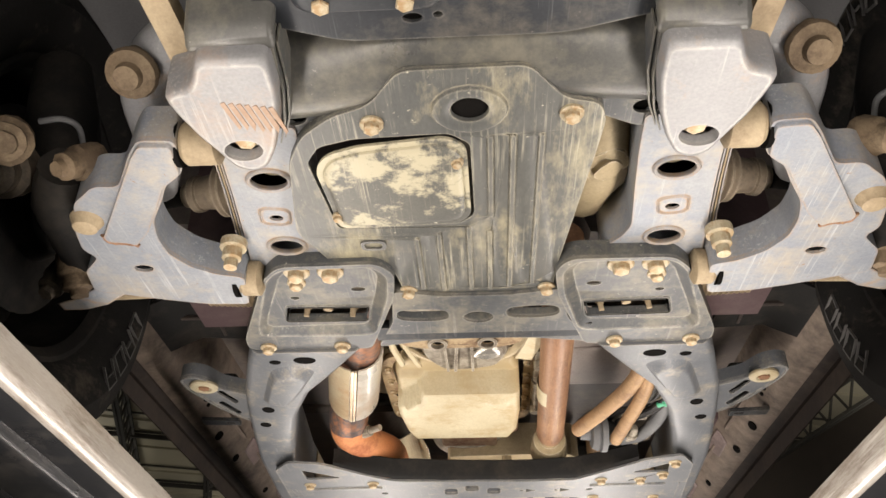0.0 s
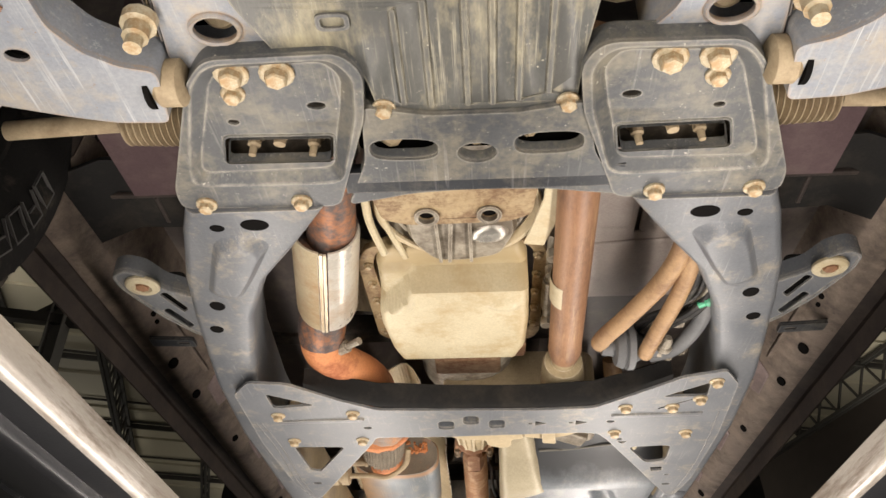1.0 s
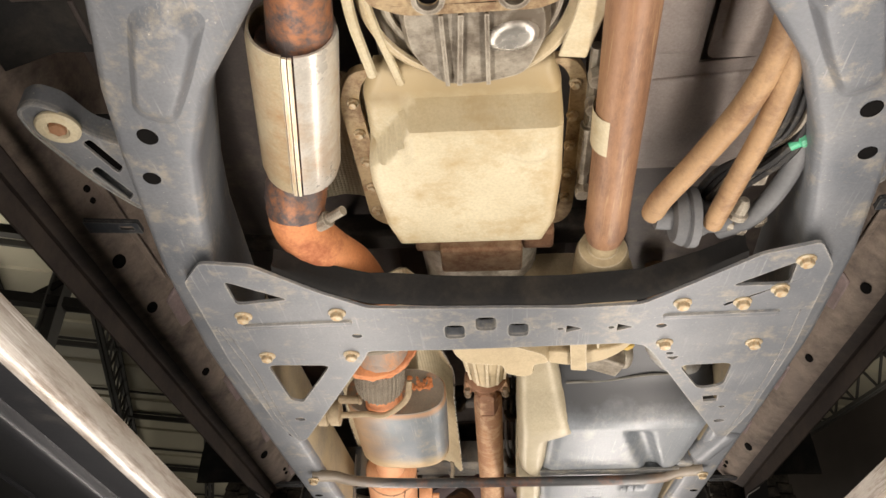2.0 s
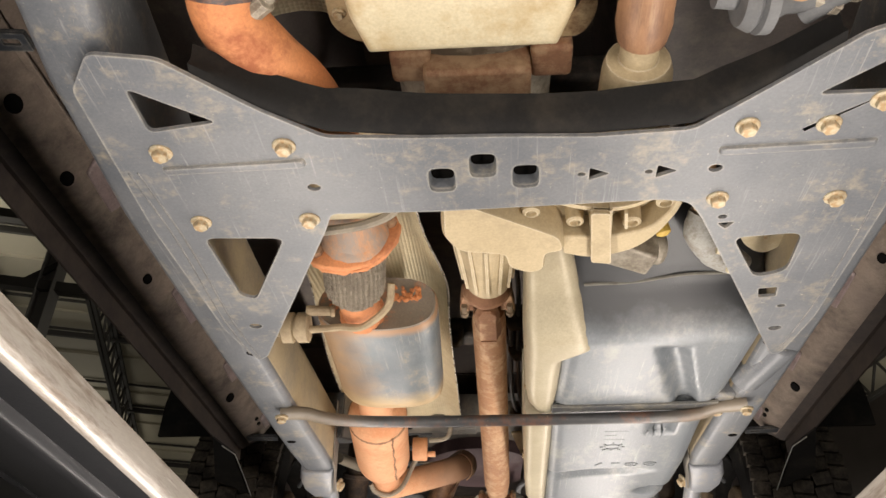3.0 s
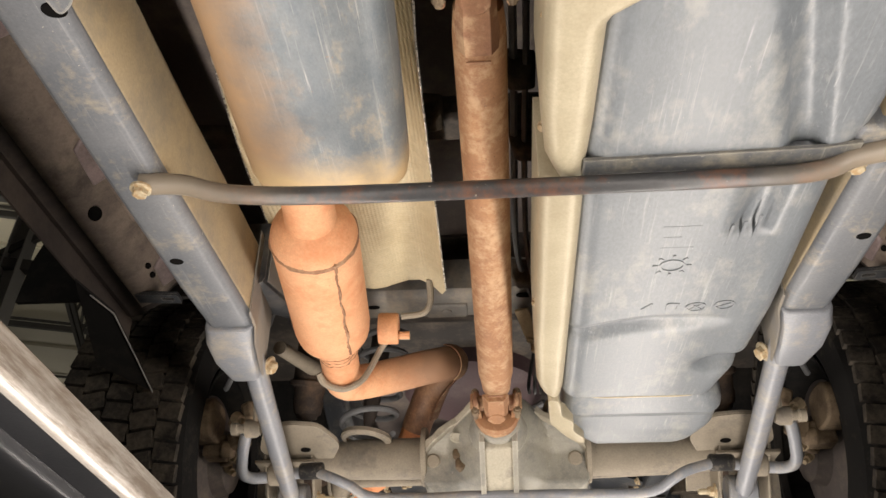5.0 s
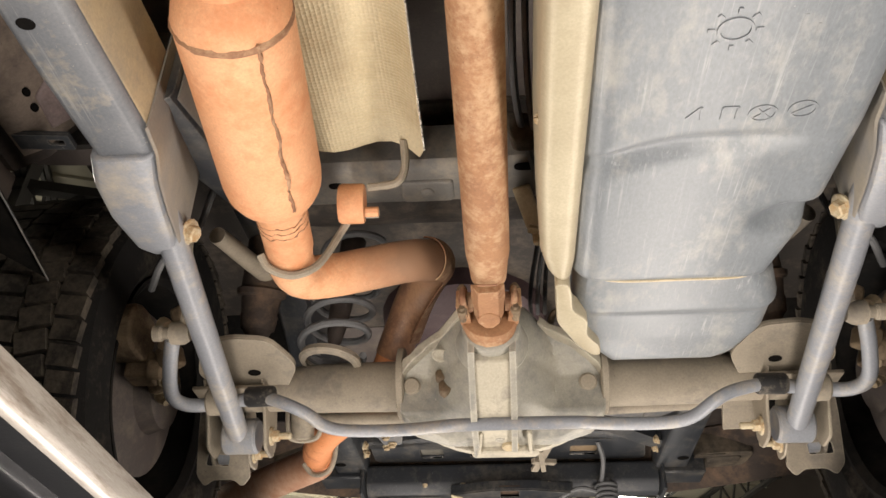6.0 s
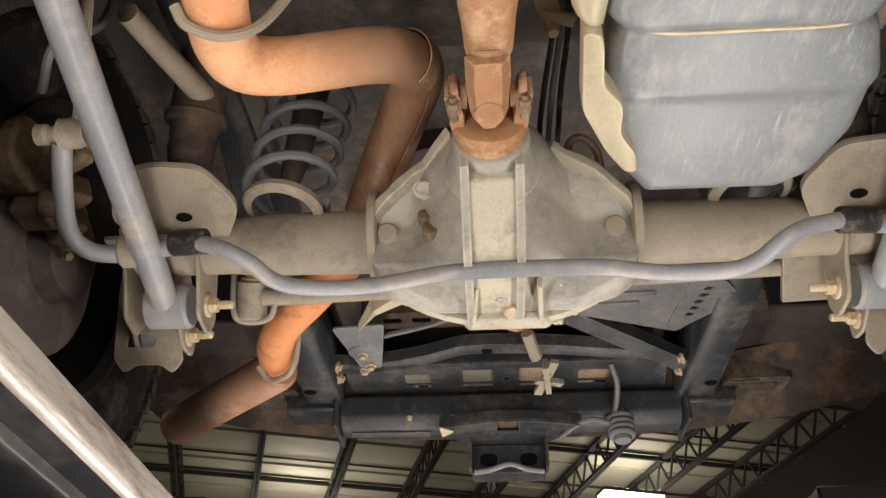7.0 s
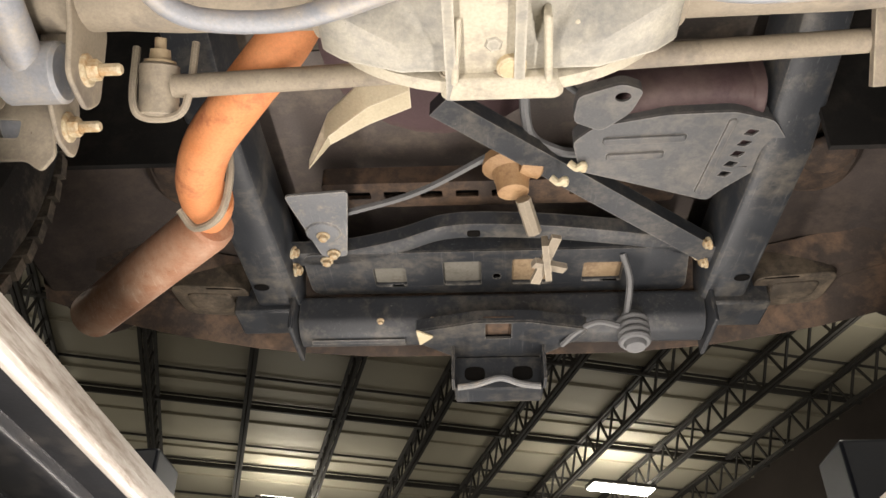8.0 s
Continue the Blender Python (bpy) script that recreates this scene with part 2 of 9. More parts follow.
    if edge:
        # paint worn off and dust caught along the edges
        worn = nodes.new("ShaderNodeBevel")
        worn.samples = 4
        worn.inputs["Radius"].default_value = edge[1]
        flat = nodes.new("ShaderNodeNewGeometry")
        bend = nodes.new("ShaderNodeVectorMath")
        bend.operation = "DOT_PRODUCT"
        links.new(worn.outputs["Normal"], bend.inputs[0])
        links.new(flat.outputs["Normal"], bend.inputs[1])
        sharp = ramp(bend.outputs["Value"], 0.985, 0.86)
        broken = nodes.new("ShaderNodeMath")
        broken.operation = "MULTIPLY"
        links.new(sharp, broken.inputs[0])
        links.new(ramp(cloud(coord.outputs["Object"], 34.0, 8, 0.75), 0.34, 0.62), broken.inputs[1])
        colour = blend(broken.outputs[0], colour, edge[0])
    links.new(colour, bsdf.inputs["Base Color"])
    shine = add("ShaderNodeMapRange", **{"From Min": 0.0, "From Max": 1.0, "To Min": max(0.05, rough - 0.14), "To Max": min(1.0, rough + 0.14)})
    links.new(gloss, shine.inputs["Value"])
    links.new(shine.outputs["Result"], bsdf.inputs["Roughness"])
    bsdf.inputs["Metallic"].default_value = metal
    bsdf.inputs["Coat Weight"].default_value = coat
    bsdf.inputs["Specular IOR Level"].default_value = spec
    relief = add("ShaderNodeBump", Strength=bump, Distance=0.004)
    rough_field = nodes.new("ShaderNodeMath")
    rough_field.operation = "MULTIPLY_ADD"
    links.new(fine, rough_field.inputs[0])
    rough_field.inputs[1].default_value = 0.35
    links.new(large, rough_field.inputs[2])
    links.new(rough_field.outputs[0], relief.inputs["Height"])
    if wave:
        dots = add("ShaderNodeTexVoronoi", Scale=wave, Randomness=0.12)
        level_map = add("ShaderNodeMapping", Scale=(1, 1, 0.02))
        links.new(coord.outputs["Object"], level_map.inputs["Vector"])
        links.new(level_map.outputs["Vector"], dots.inputs["Vector"])
        second = add("ShaderNodeBump", Strength=0.7, Distance=0.004)
        links.new(dots.outputs["Distance"], second.inputs["Height"])
        links.new(relief.outputs["Normal"], second.inputs["Normal"])
        links.new(second.outputs["Normal"], bsdf.inputs["Normal"])
    else:
        links.new(relief.outputs["Normal"], bsdf.inputs["Normal"])
    return m


FRAME = surface("frame_paint", (0.105, 0.117, 0.135), (0.215, 0.220, 0.226), 0.42, 0.0, 0.20, dirt=(0.36, 0.315, 0.235), dirt_size=0.03, dirt_amount=-0.06, dirt_soft=0.16, scratch=((0.33, 0.33, 0.32), 0.575), spots=((0.50, 0.46, 0.38), 170, 0.665), spec=0.4, edge=((0.44, 0.41, 0.35), 0.005))
BLACK = surface("black_paint", (0.022, 0.025, 0.030), (0.042, 0.046, 0.052), 0.42, 0.0, 0.15, dirt=(0.15, 0.135, 0.11), dirt_size=0.05, dirt_amount=-0.05, dirt_soft=0.22, scratch=((0.14, 0.14, 0.14), 0.59), spots=((0.36, 0.34, 0.30), 130, 0.69), spec=0.3, edge=((0.20, 0.19, 0.17), 0.004))
PAD = surface("pad_paint", (0.058, 0.063, 0.069), (0.108, 0.112, 0.114), 0.42, 0.0, 0.14, dirt=(0.28, 0.25, 0.18), dirt_size=0.045, dirt_amount=0.02, dirt_soft=0.22, scratch=((0.27, 0.26, 0.24), 0.565), spots=((0.52, 0.49, 0.41), 140, 0.655), spec=0.4, edge=((0.34, 0.32, 0.27), 0.005))
SKID = surface("mud_streaked_plate", (0.088, 0.092, 0.090), (0.155, 0.153, 0.136), 0.42, 0.0, 0.12, (1, 0.4, 1), dirt=(0.46, 0.41, 0.27), dirt_size=0.06, dirt_amount=0.08, dirt_soft=0.14, scratch=((0.50, 0.47, 0.37), 0.545), spots=((0.62, 0.58, 0.45), 110, 0.66), spec=0.45, edge=((0.46, 0.42, 0.32), 0.004))
MUD = surface("mud_caked_hatch", (0.10, 0.102, 0.095), (0.16, 0.155, 0.13), 0.45, 0.0, 0.1, dirt=(0.54, 0.49, 0.34), dirt_size=0.085, dirt_amount=0.30, dirt_soft=0.05, scratch=((0.5, 0.46, 0.34), 0.54), spots=((0.66, 0.62, 0.5), 120, 0.66))
BRIGHT = surface("scuffed_grey_paint", (0.25, 0.252, 0.262), (0.34, 0.338, 0.338), 0.42, 0.0, 0.09, dirt=(0.40, 0.27, 0.17), dirt_size=0.10, dirt_amount=0.0, scratch=((0.5, 0.49, 0.48), 0.6), edge=((0.5, 0.48, 0.45), 0.005))
ARM = surface("dusty_arm_paint", (0.22, 0.25, 0.30), (0.36, 0.37, 0.38), 0.44, 0.0, 0.10, dirt=(0.45, 0.385, 0.29), dirt_size=0.05, dirt_amount=0.05, dirt_soft=0.18, scratch=((0.55, 0.56, 0.57), 0.56), spots=((0.28, 0.15, 0.07), 90, 0.665), edge=((0.40, 0.28, 0.18), 0.006))
DUSTY = surface("dusty_casting", (0.46, 0.365, 0.215), (0.58, 0.475, 0.305), 0.7, 0.0, 0.2, dirt=(0.32, 0.255, 0.155), dirt_size=0.035, dirt_amount=0.06, dirt_soft=0.16, bump=0.25, spots=((0.24, 0.18, 0.1), 130, 0.71), edge=((0.72, 0.65, 0.50), 0.004))
ALLOY = surface("oily_alloy", (0.30, 0.27, 0.22), (0.46, 0.41, 0.32), 0.5, 0.3, 0.06, dirt=(0.10, 0.075, 0.05), dirt_size=0.05, dirt_amount=0.35, bump=0.3, edge=((0.58, 0.52, 0.42), 0.004))
CREAM = surface("cream_pan_dust", (0.57, 0.49, 0.32), (0.67, 0.595, 0.415), 0.55, 0.0, 0.15, dirt=(0.40, 0.29, 0.14), dirt_size=0.06, dirt_amount=0.10, dirt_soft=0.2, spots=((0.35, 0.25, 0.13), 90, 0.72))
RUST = surface("orange_rust", (0.62, 0.22, 0.075), (0.72, 0.32, 0.14), 0.75, 0.0, 0.09, dirt=(0.30, 0.085, 0.035), dirt_size=0.05, dirt_amount=0.10, bump=0.3, spots=((0.24, 0.07, 0.035), 190, 0.69))
RUST_PALE = surface("dusty_orange_rust", (0.69, 0.325, 0.150), (0.78, 0.425, 0.235), 0.72, 0.0, 0.10, dirt=(0.56, 0.21, 0.085), dirt_size=0.05, dirt_amount=0.16, dirt_soft=0.16, bump=0.22, spots=((0.34, 0.13, 0.065), 150, 0.685))
RUST_DARK = surface("brown_rust", (0.20, 0.09, 0.05), (0.36, 0.19, 0.10), 0.8, 0.0, 0.05, dirt=(0.50, 0.34, 0.20), dirt_size=0.05, dirt_amount=0.22, bump=0.45)
SHAFT = surface("rusty_shaft", (0.27, 0.125, 0.06), (0.42, 0.225, 0.11), 0.75, 0.0, 0.05, dirt=(0.50, 0.33, 0.19), dirt_size=0.03, dirt_amount=0.22, dirt_soft=0.12, bump=0.4, spots=((0.09, 0.04, 0.025), 150, 0.66))
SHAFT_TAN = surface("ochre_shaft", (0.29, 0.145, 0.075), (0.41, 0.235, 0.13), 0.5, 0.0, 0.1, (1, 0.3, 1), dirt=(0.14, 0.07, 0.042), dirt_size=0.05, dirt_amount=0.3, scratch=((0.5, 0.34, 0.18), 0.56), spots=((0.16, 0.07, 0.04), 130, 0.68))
MUFFLER = surface("muffler_steel", (0.105, 0.130, 0.155), (0.26, 0.275, 0.275), 0.46, 0.2, 0.09, (1.6, 0.8, 1.6), dirt=(0.40, 0.33, 0.23), dirt_size=0.05, dirt_amount=0.02, dirt_soft=0.14, scratch=((0.40, 0.39, 0.36), 0.585), spots=((0.36, 0.20, 0.11), 120, 0.68), stains=((0, -0.240, -0.325, (0.42, 0.275, 0.16), 0.12), (1, 0.455, 0.515, (0.50, 0.36, 0.19), 0.10), (1, 0.205, 0.185, (0.36, 0.22, 0.13), 0.03)))
CAT = surface("converter_shield", (0.56, 0.45, 0.27), (0.68, 0.58, 0.40), 0.34, 0.3, 0.10, dirt=(0.42, 0.22, 0.09), dirt_size=0.05, dirt_amount=0.12, dirt_soft=0.2, edge=((0.75, 0.70, 0.6), 0.004))
SHIELD = surface("heat_shield", (0.62, 0.52, 0.32), (0.72, 0.63, 0.43), 0.5, 0.15, 0.2, dirt=(0.42, 0.33, 0.19), dirt_size=0.09, dirt_amount=0.12, dirt_soft=0.2, wave=165)
SHIELD_PLAIN = surface("tank_shield", (0.42, 0.365, 0.25), (0.54, 0.48, 0.34), 0.45, 0.1, 0.2, dirt=(0.33, 0.275, 0.18), dirt_size=0.09, dirt_amount=0.10, dirt_soft=0.25, edge=((0.72, 0.66, 0.52), 0.004))
# the tank's colour blends to near-black over its front slope
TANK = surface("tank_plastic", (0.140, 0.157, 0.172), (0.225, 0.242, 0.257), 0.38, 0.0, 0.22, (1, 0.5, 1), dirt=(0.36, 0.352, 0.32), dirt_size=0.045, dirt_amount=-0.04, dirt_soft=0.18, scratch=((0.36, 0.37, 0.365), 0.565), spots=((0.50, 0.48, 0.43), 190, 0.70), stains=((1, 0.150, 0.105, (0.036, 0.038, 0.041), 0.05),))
AXLE = surface("dusty_axle", (0.245, 0.210, 0.160), (0.335, 0.290, 0.222), 0.68, 0.0, 0.10, dirt=(0.15, 0.132, 0.112), dirt_size=0.06, dirt_amount=0.12, bump=0.2, spots=((0.10, 0.08, 0.06), 130, 0.68), spec=0.3, edge=((0.46, 0.41, 0.32), 0.004))
DIFF = surface("diff_casting", (0.30, 0.29, 0.25), (0.42, 0.392, 0.32), 0.52, 0.1, 0.07, dirt=(0.17, 0.172, 0.165), dirt_size=0.05, dirt_amount=0.20, dirt_soft=0.14, bump=0.4, spots=((0.13, 0.11, 0.085), 140, 0.675), edge=((0.58, 0.54, 0.45), 0.005))
LINK = surface("link_paint", (0.195, 0.208, 0.232), (0.26, 0.27, 0.29), 0.42, 0.0, 0.16, dirt=(0.42, 0.36, 0.27), dirt_size=0.05, dirt_amount=-0.02, dirt_soft=0.2, spots=((0.5, 0.48, 0.45), 150, 0.68), edge=((0.42, 0.41, 0.38), 0.004))
RUBBER = surface("tyre_rubber", (0.012, 0.0115, 0.011), (0.022, 0.021, 0.02), 0.8, 0.0, 0.1, dirt=(0.07, 0.06, 0.047), dirt_size=0.05, dirt_amount=0.05, bump=0.3, spec=0.12)
TYRE_INK = surface("tyre_letters", (0.065, 0.062, 0.060), (0.11, 0.105, 0.10), 0.6)
HOSE = surface("ochre_hose", (0.34, 0.20, 0.095), (0.45, 0.29, 0.15), 0.6, 0.0, 0.04, dirt=(0.20, 0.11, 0.055), dirt_size=0.03, dirt_amount=0.25, bump=0.25, spots=((0.14, 0.08, 0.045), 110, 0.70))
GREY_RUBBER = surface("grey_rubber", (0.10, 0.105, 0.11), (0.17, 0.17, 0.17), 0.6, 0.0, 0.05)
BODY = surface("underbody_coat", (0.070, 0.044, 0.047), (0.110, 0.073, 0.076), 0.5, 0.0, 0.25, dirt=(0.15, 0.115, 0.10), dirt_size=0.07, dirt_amount=-0.05, dirt_soft=0.25, spec=0.2)
TUNNEL = surface("tunnel_coat", (0.050, 0.044, 0.040), (0.085, 0.075, 0.066), 0.6, 0.0, 0.2, dirt=(0.20, 0.16, 0.12), dirt_size=0.06, dirt_amount=0.05, dirt_soft=0.2, spec=0.2)
SILL = surface("sill_coat", (0.030, 0.025, 0.023), (0.070, 0.057, 0.051), 0.6, 0.0, 0.2, dirt=(0.09, 0.07, 0.055), dirt_size=0.06, dirt_amount=0.0, dirt_soft=0.25, spec=0.12)
DARK_IRON = surface("dark_iron", (0.040, 0.034, 0.029), (0.085, 0.070, 0.052), 0.7, 0.0, 0.05, dirt=(0.17, 0.135, 0.095), dirt_size=0.035, dirt_amount=0.10, dirt_soft=0.2, bump=0.35, spec=0.2)
BRAKE = surface("caliper_rust", (0.17, 0.12, 0.075), (0.27, 0.205, 0.13), 0.7, 0.0, 0.05, dirt=(0.08, 0.055, 0.035), dirt_size=0.04, dirt_amount=0.3, bump=0.4, spec=0.3)
ZINC = surface("yellow_zinc", (0.47, 0.395, 0.25), (0.60, 0.53, 0.39), 0.5, 0.2, 0.02, dirt=(0.36, 0.22, 0.09), dirt_size=0.02, dirt_amount=0.2)
STEEL = surface("worn_runway_edge", (0.32, 0.295, 0.26), (0.48, 0.445, 0.40), 0.36, 0.4, 0.16, (3, 0.35, 3), dirt=(0.16, 0.125, 0.095), dirt_size=0.05, dirt_amount=0.26, dirt_soft=0.10, scratch=((0.60, 0.58, 0.55), 0.55), bump=0.08)
RUNWAY = surface("runway_paint", (0.014, 0.0145, 0.016), (0.026, 0.0265, 0.029), 0.32, 0.0, 0.3, dirt=(0.06, 0.055, 0.05), dirt_size=0.2, dirt_amount=0.0, spec=0.2)
CONCRETE = surface("concrete_floor", (0.16, 0.155, 0.145), (0.21, 0.205, 0.19), 0.6, 0.0, 1.4, dirt=(0.1, 0.095, 0.085), dirt_size=0.6, dirt_amount=0.2)
WALL = surface("grey_wall", (0.20, 0.19, 0.18), (0.25, 0.24, 0.225), 0.8, 0.0, 1.5)
DECK = surface("roof_deck", (0.50, 0.46, 0.35), (0.56, 0.52, 0.41), 0.6, 0.0, 1.8)
JOIST = surface("joist_paint", (0.045, 0.042, 0.038), (0.07, 0.065, 0.06), 0.7, 0.0, 0.8)
POST = surface("post_paint", (0.010, 0.013, 0.022), (0.018, 0.022, 0.034), 0.4, 0.0, 0.5)


def glowing(name, colour, strength):
    m = bpy.data.materials.new(name)
    m.use_nodes = True
    b = m.node_tree.nodes["Principled BSDF"]
    b.inputs["Emission Color"].default_value, b.inputs["Emission Strength"].default_value = (*colour, 1), strength
    return m


LAMP = glowing("lamp_glow", (1.0, 0.94, 0.82), 14.0)
NEAR_BLACK = surface("near_black", (0.010, 0.0098, 0.0095), (0.020, 0.019, 0.018), 0.7, 0.0, 0.2, dirt=(0.045, 0.038, 0.03), dirt_size=0.07, dirt_amount=-0.05, dirt_soft=0.25, spec=0.12)
# the pipe's orange turns to brown along x, towards the arch
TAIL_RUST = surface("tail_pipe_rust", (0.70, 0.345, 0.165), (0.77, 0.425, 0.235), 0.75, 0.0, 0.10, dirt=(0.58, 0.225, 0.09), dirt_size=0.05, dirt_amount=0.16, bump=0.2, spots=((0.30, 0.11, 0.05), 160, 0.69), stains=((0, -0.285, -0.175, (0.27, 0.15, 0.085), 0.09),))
WEB_TAN = surface("tan_rail_web", (0.43, 0.335, 0.195), (0.33, 0.275, 0.185), 0.65, 0.0, 0.10, dirt=(0.20, 0.175, 0.14), dirt_size=0.05, dirt_amount=0.10, dirt_soft=0.2)
PAN_DUST = surface("cream_sump_dust", (0.55, 0.475, 0.31), (0.68, 0.605, 0.42), 0.48, 0.0, 0.13, dirt=(0.40, 0.29, 0.14), dirt_size=0.05, dirt_amount=0.06, dirt_soft=0.16, spots=((0.33, 0.23, 0.12), 110, 0.70), stains=((1, -0.700, -0.735, (0.40, 0.315, 0.18), 0.05), (0, 0.052, 0.095, (0.45, 0.33, 0.16), 0.05)))
ROD = surface("rusty_black_rod", (0.030, 0.031, 0.034), (0.075, 0.075, 0.076), 0.36, 0.0, 0.05, dirt=(0.17, 0.075, 0.04), dirt_size=0.04, dirt_amount=0.10, dirt_soft=0.14, spots=((0.36, 0.32, 0.26), 150, 0.67), spec=0.5, stains=((0, -0.24, -0.40, (0.22, 0.185, 0.14), 0.10), (0, 0.27, 0.42, (0.24, 0.20, 0.15), 0.10)))
PINK = surface("pink_primer", (0.20, 0.145, 0.14), (0.30, 0.23, 0.215), 0.55, 0.0, 0.08, dirt=(0.11, 0.085, 0.075), dirt_size=0.04, dirt_amount=0.1, dirt_soft=0.2)
GLOSS_BLACK = surface("glossy_black_tube", (0.075, 0.076, 0.074), (0.12, 0.118, 0.108), 0.30, 0.0, 0.12, dirt=(0.26, 0.24, 0.18), dirt_size=0.05, dirt_amount=-0.02, dirt_soft=0.25, spots=((0.40, 0.38, 0.32), 120, 0.68), spec=0.5)
TAN_DUST = surface("tan_dusty_iron", (0.36, 0.275, 0.165), (0.48, 0.385, 0.25), 0.7, 0.0, 0.05, dirt=(0.20, 0.145, 0.085), dirt_size=0.03, dirt_amount=0.15, dirt_soft=0.2, bump=0.3)
BRIGHT_ALLOY = surface("polished_alloy", (0.52, 0.50, 0.45), (0.66, 0.63, 0.56), 0.28, 0.7, 0.03, dirt=(0.2, 0.16, 0.11), dirt_size=0.03, dirt_amount=0.12, bump=0.3)
TIP = surface("brown_rust_tip", (0.33, 0.155, 0.085), (0.46, 0.25, 0.155), 0.55, 0.1, 0.07, (1, 1, 1), dirt=(0.50, 0.36, 0.26), dirt_size=0.06, dirt_amount=0.16, dirt_soft=0.2, scratch=((0.56, 0.44, 0.34), 0.56), spots=((0.16, 0.07, 0.045), 140, 0.68))
GUARD_GREY = surface("grey_guard_paint", (0.075, 0.078, 0.082), (0.115, 0.118, 0.122), 0.5, 0.0, 0.16, dirt=(0.22, 0.20, 0.17), dirt_size=0.05, dirt_amount=0.02, dirt_soft=0.25, spots=((0.36, 0.34, 0.30), 130, 0.70), spec=0.3, edge=((0.28, 0.27, 0.25), 0.004))
# sheets in this near-black imitate the shade inside holes and slots
HOLE_SHADE = surface("hole_shade", (0.006, 0.006, 0.006), (0.010, 0.009, 0.008), 0.95, spec=0.02)
BRAID = surface("sooty_braid", (0.25, 0.21, 0.155), (0.38, 0.325, 0.25), 0.6, 0.2, 0.05, dirt=(0.16, 0.13, 0.10), dirt_size=0.03, dirt_amount=0.12, dirt_soft=0.2, wave=420)
PANEL = surface("taupe_floor_coat", (0.37, 0.315, 0.28), (0.46, 0.40, 0.36), 0.5, 0.0, 0.25, dirt=(0.20, 0.155, 0.13), dirt_size=0.08, dirt_amount=0.0, dirt_soft=0.25)
STAIN = surface("brown_stained_pocket", (0.030, 0.025, 0.023), (0.070, 0.053, 0.042), 0.7, 0.0, 0.08, dirt=(0.19, 0.12, 0.075), dirt_size=0.06, dirt_amount=0.0, dirt_soft=0.25, bump=0.35, spec=0.15)
INNER_TAN = surface("dusty_tan_panel", (0.30, 0.21, 0.12), (0.42, 0.32, 0.20), 0.7, 0.0, 0.05, dirt=(0.18, 0.12, 0.07), dirt_size=0.03, dirt_amount=0.2)
INNER_GREY = surface("dusty_grey_panel", (0.15, 0.145, 0.12), (0.22, 0.21, 0.18), 0.7, 0.0, 0.05, dirt=(0.1, 0.09, 0.07), dirt_size=0.03, dirt_amount=0.2)
DARK_WALL = surface("dark_brown_wall", (0.075, 0.062, 0.056), (0.11, 0.092, 0.082), 0.7, 0.0, 1.5, spec=0.2)
BEAM = surface("dusty_beam_paint", (0.13, 0.125, 0.115), (0.20, 0.19, 0.17), 0.55, 0.0, 0.12, dirt=(0.32, 0.27, 0.2), dirt_size=0.05, dirt_amount=0.1, dirt_soft=0.2)
CAT_PALE = surface("pale_converter_shield", (0.66, 0.62, 0.54), (0.76, 0.72, 0.64), 0.3, 0.35, 0.10, dirt=(0.45, 0.30, 0.16), dirt_size=0.05, dirt_amount=0.06, dirt_soft=0.2)
FLANGE = surface("grimy_pan_flange", (0.36, 0.25, 0.125), (0.50, 0.39, 0.23), 0.6, 0.1, 0.04, dirt=(0.14, 0.07, 0.03), dirt_size=0.025, dirt_amount=0.28, bump=0.3)
BURNT = surface("burnt_steel", (0.075, 0.070, 0.075), (0.17, 0.12, 0.10), 0.5, 0.3, 0.03, dirt=(0.42, 0.17, 0.07), dirt_size=0.025, dirt_amount=0.25, bump=0.4)
SCRAPE = surface("rusty_scrape", (0.34, 0.20, 0.12), (0.46, 0.34, 0.25), 0.55, 0.0, 0.02)
FLOOR_COAT = surface("floor_coat", (0.095, 0.079, 0.073), (0.150, 0.128, 0.116), 0.5, 0.0, 0.2, dirt=(0.24, 0.20, 0.155), dirt_size=0.07, dirt_amount=0.0, dirt_soft=0.2, spec=0.3)
HOOK_YELLOW = surface("yellow_cap", (0.55, 0.36, 0.06), (0.65, 0.45, 0.1), 0.5)
CLOTH = surface("grey_cloth_wrap", (0.33, 0.33, 0.31), (0.44, 0.43, 0.39), 0.8, 0.0, 0.03, dirt=(0.22, 0.19, 0.15), dirt_size=0.02, dirt_amount=0.2, bump=0.5)
SCRAPED = surface("scraped_grey_paint", (0.25, 0.252, 0.262), (0.35, 0.345, 0.34), 0.42, 0.0, 0.09, dirt=(0.40, 0.28, 0.20), dirt_size=0.05, dirt_amount=0.02, dirt_soft=0.2, scratch=((0.5, 0.47, 0.44), 0.55), edge=((0.5, 0.48, 0.45), 0.005))
BOOT = surface("dusty_boot", (0.16, 0.125, 0.09), (0.26, 0.21, 0.15), 0.65, 0.0, 0.05, dirt=(0.07, 0.055, 0.045), dirt_size=0.03, dirt_amount=0.2, edge=((0.42, 0.35, 0.25), 0.004), spec=0.3)
ENDPLATE = surface("end_plate_steel", (0.20, 0.17, 0.135), (0.29, 0.25, 0.20), 0.55, 0.1, 0.06, dirt=(0.50, 0.20, 0.08), dirt_size=0.035, dirt_amount=0.16, dirt_soft=0.1, bump=0.3)
RUST_GREY = surface("corroded_sleeve", (0.52, 0.26, 0.13), (0.64, 0.36, 0.20), 0.7, 0.0, 0.03, (3, 0.5, 3), dirt=(0.28, 0.25, 0.22), dirt_size=0.03, dirt_amount=0.5, dirt_soft=0.15, bump=0.5)
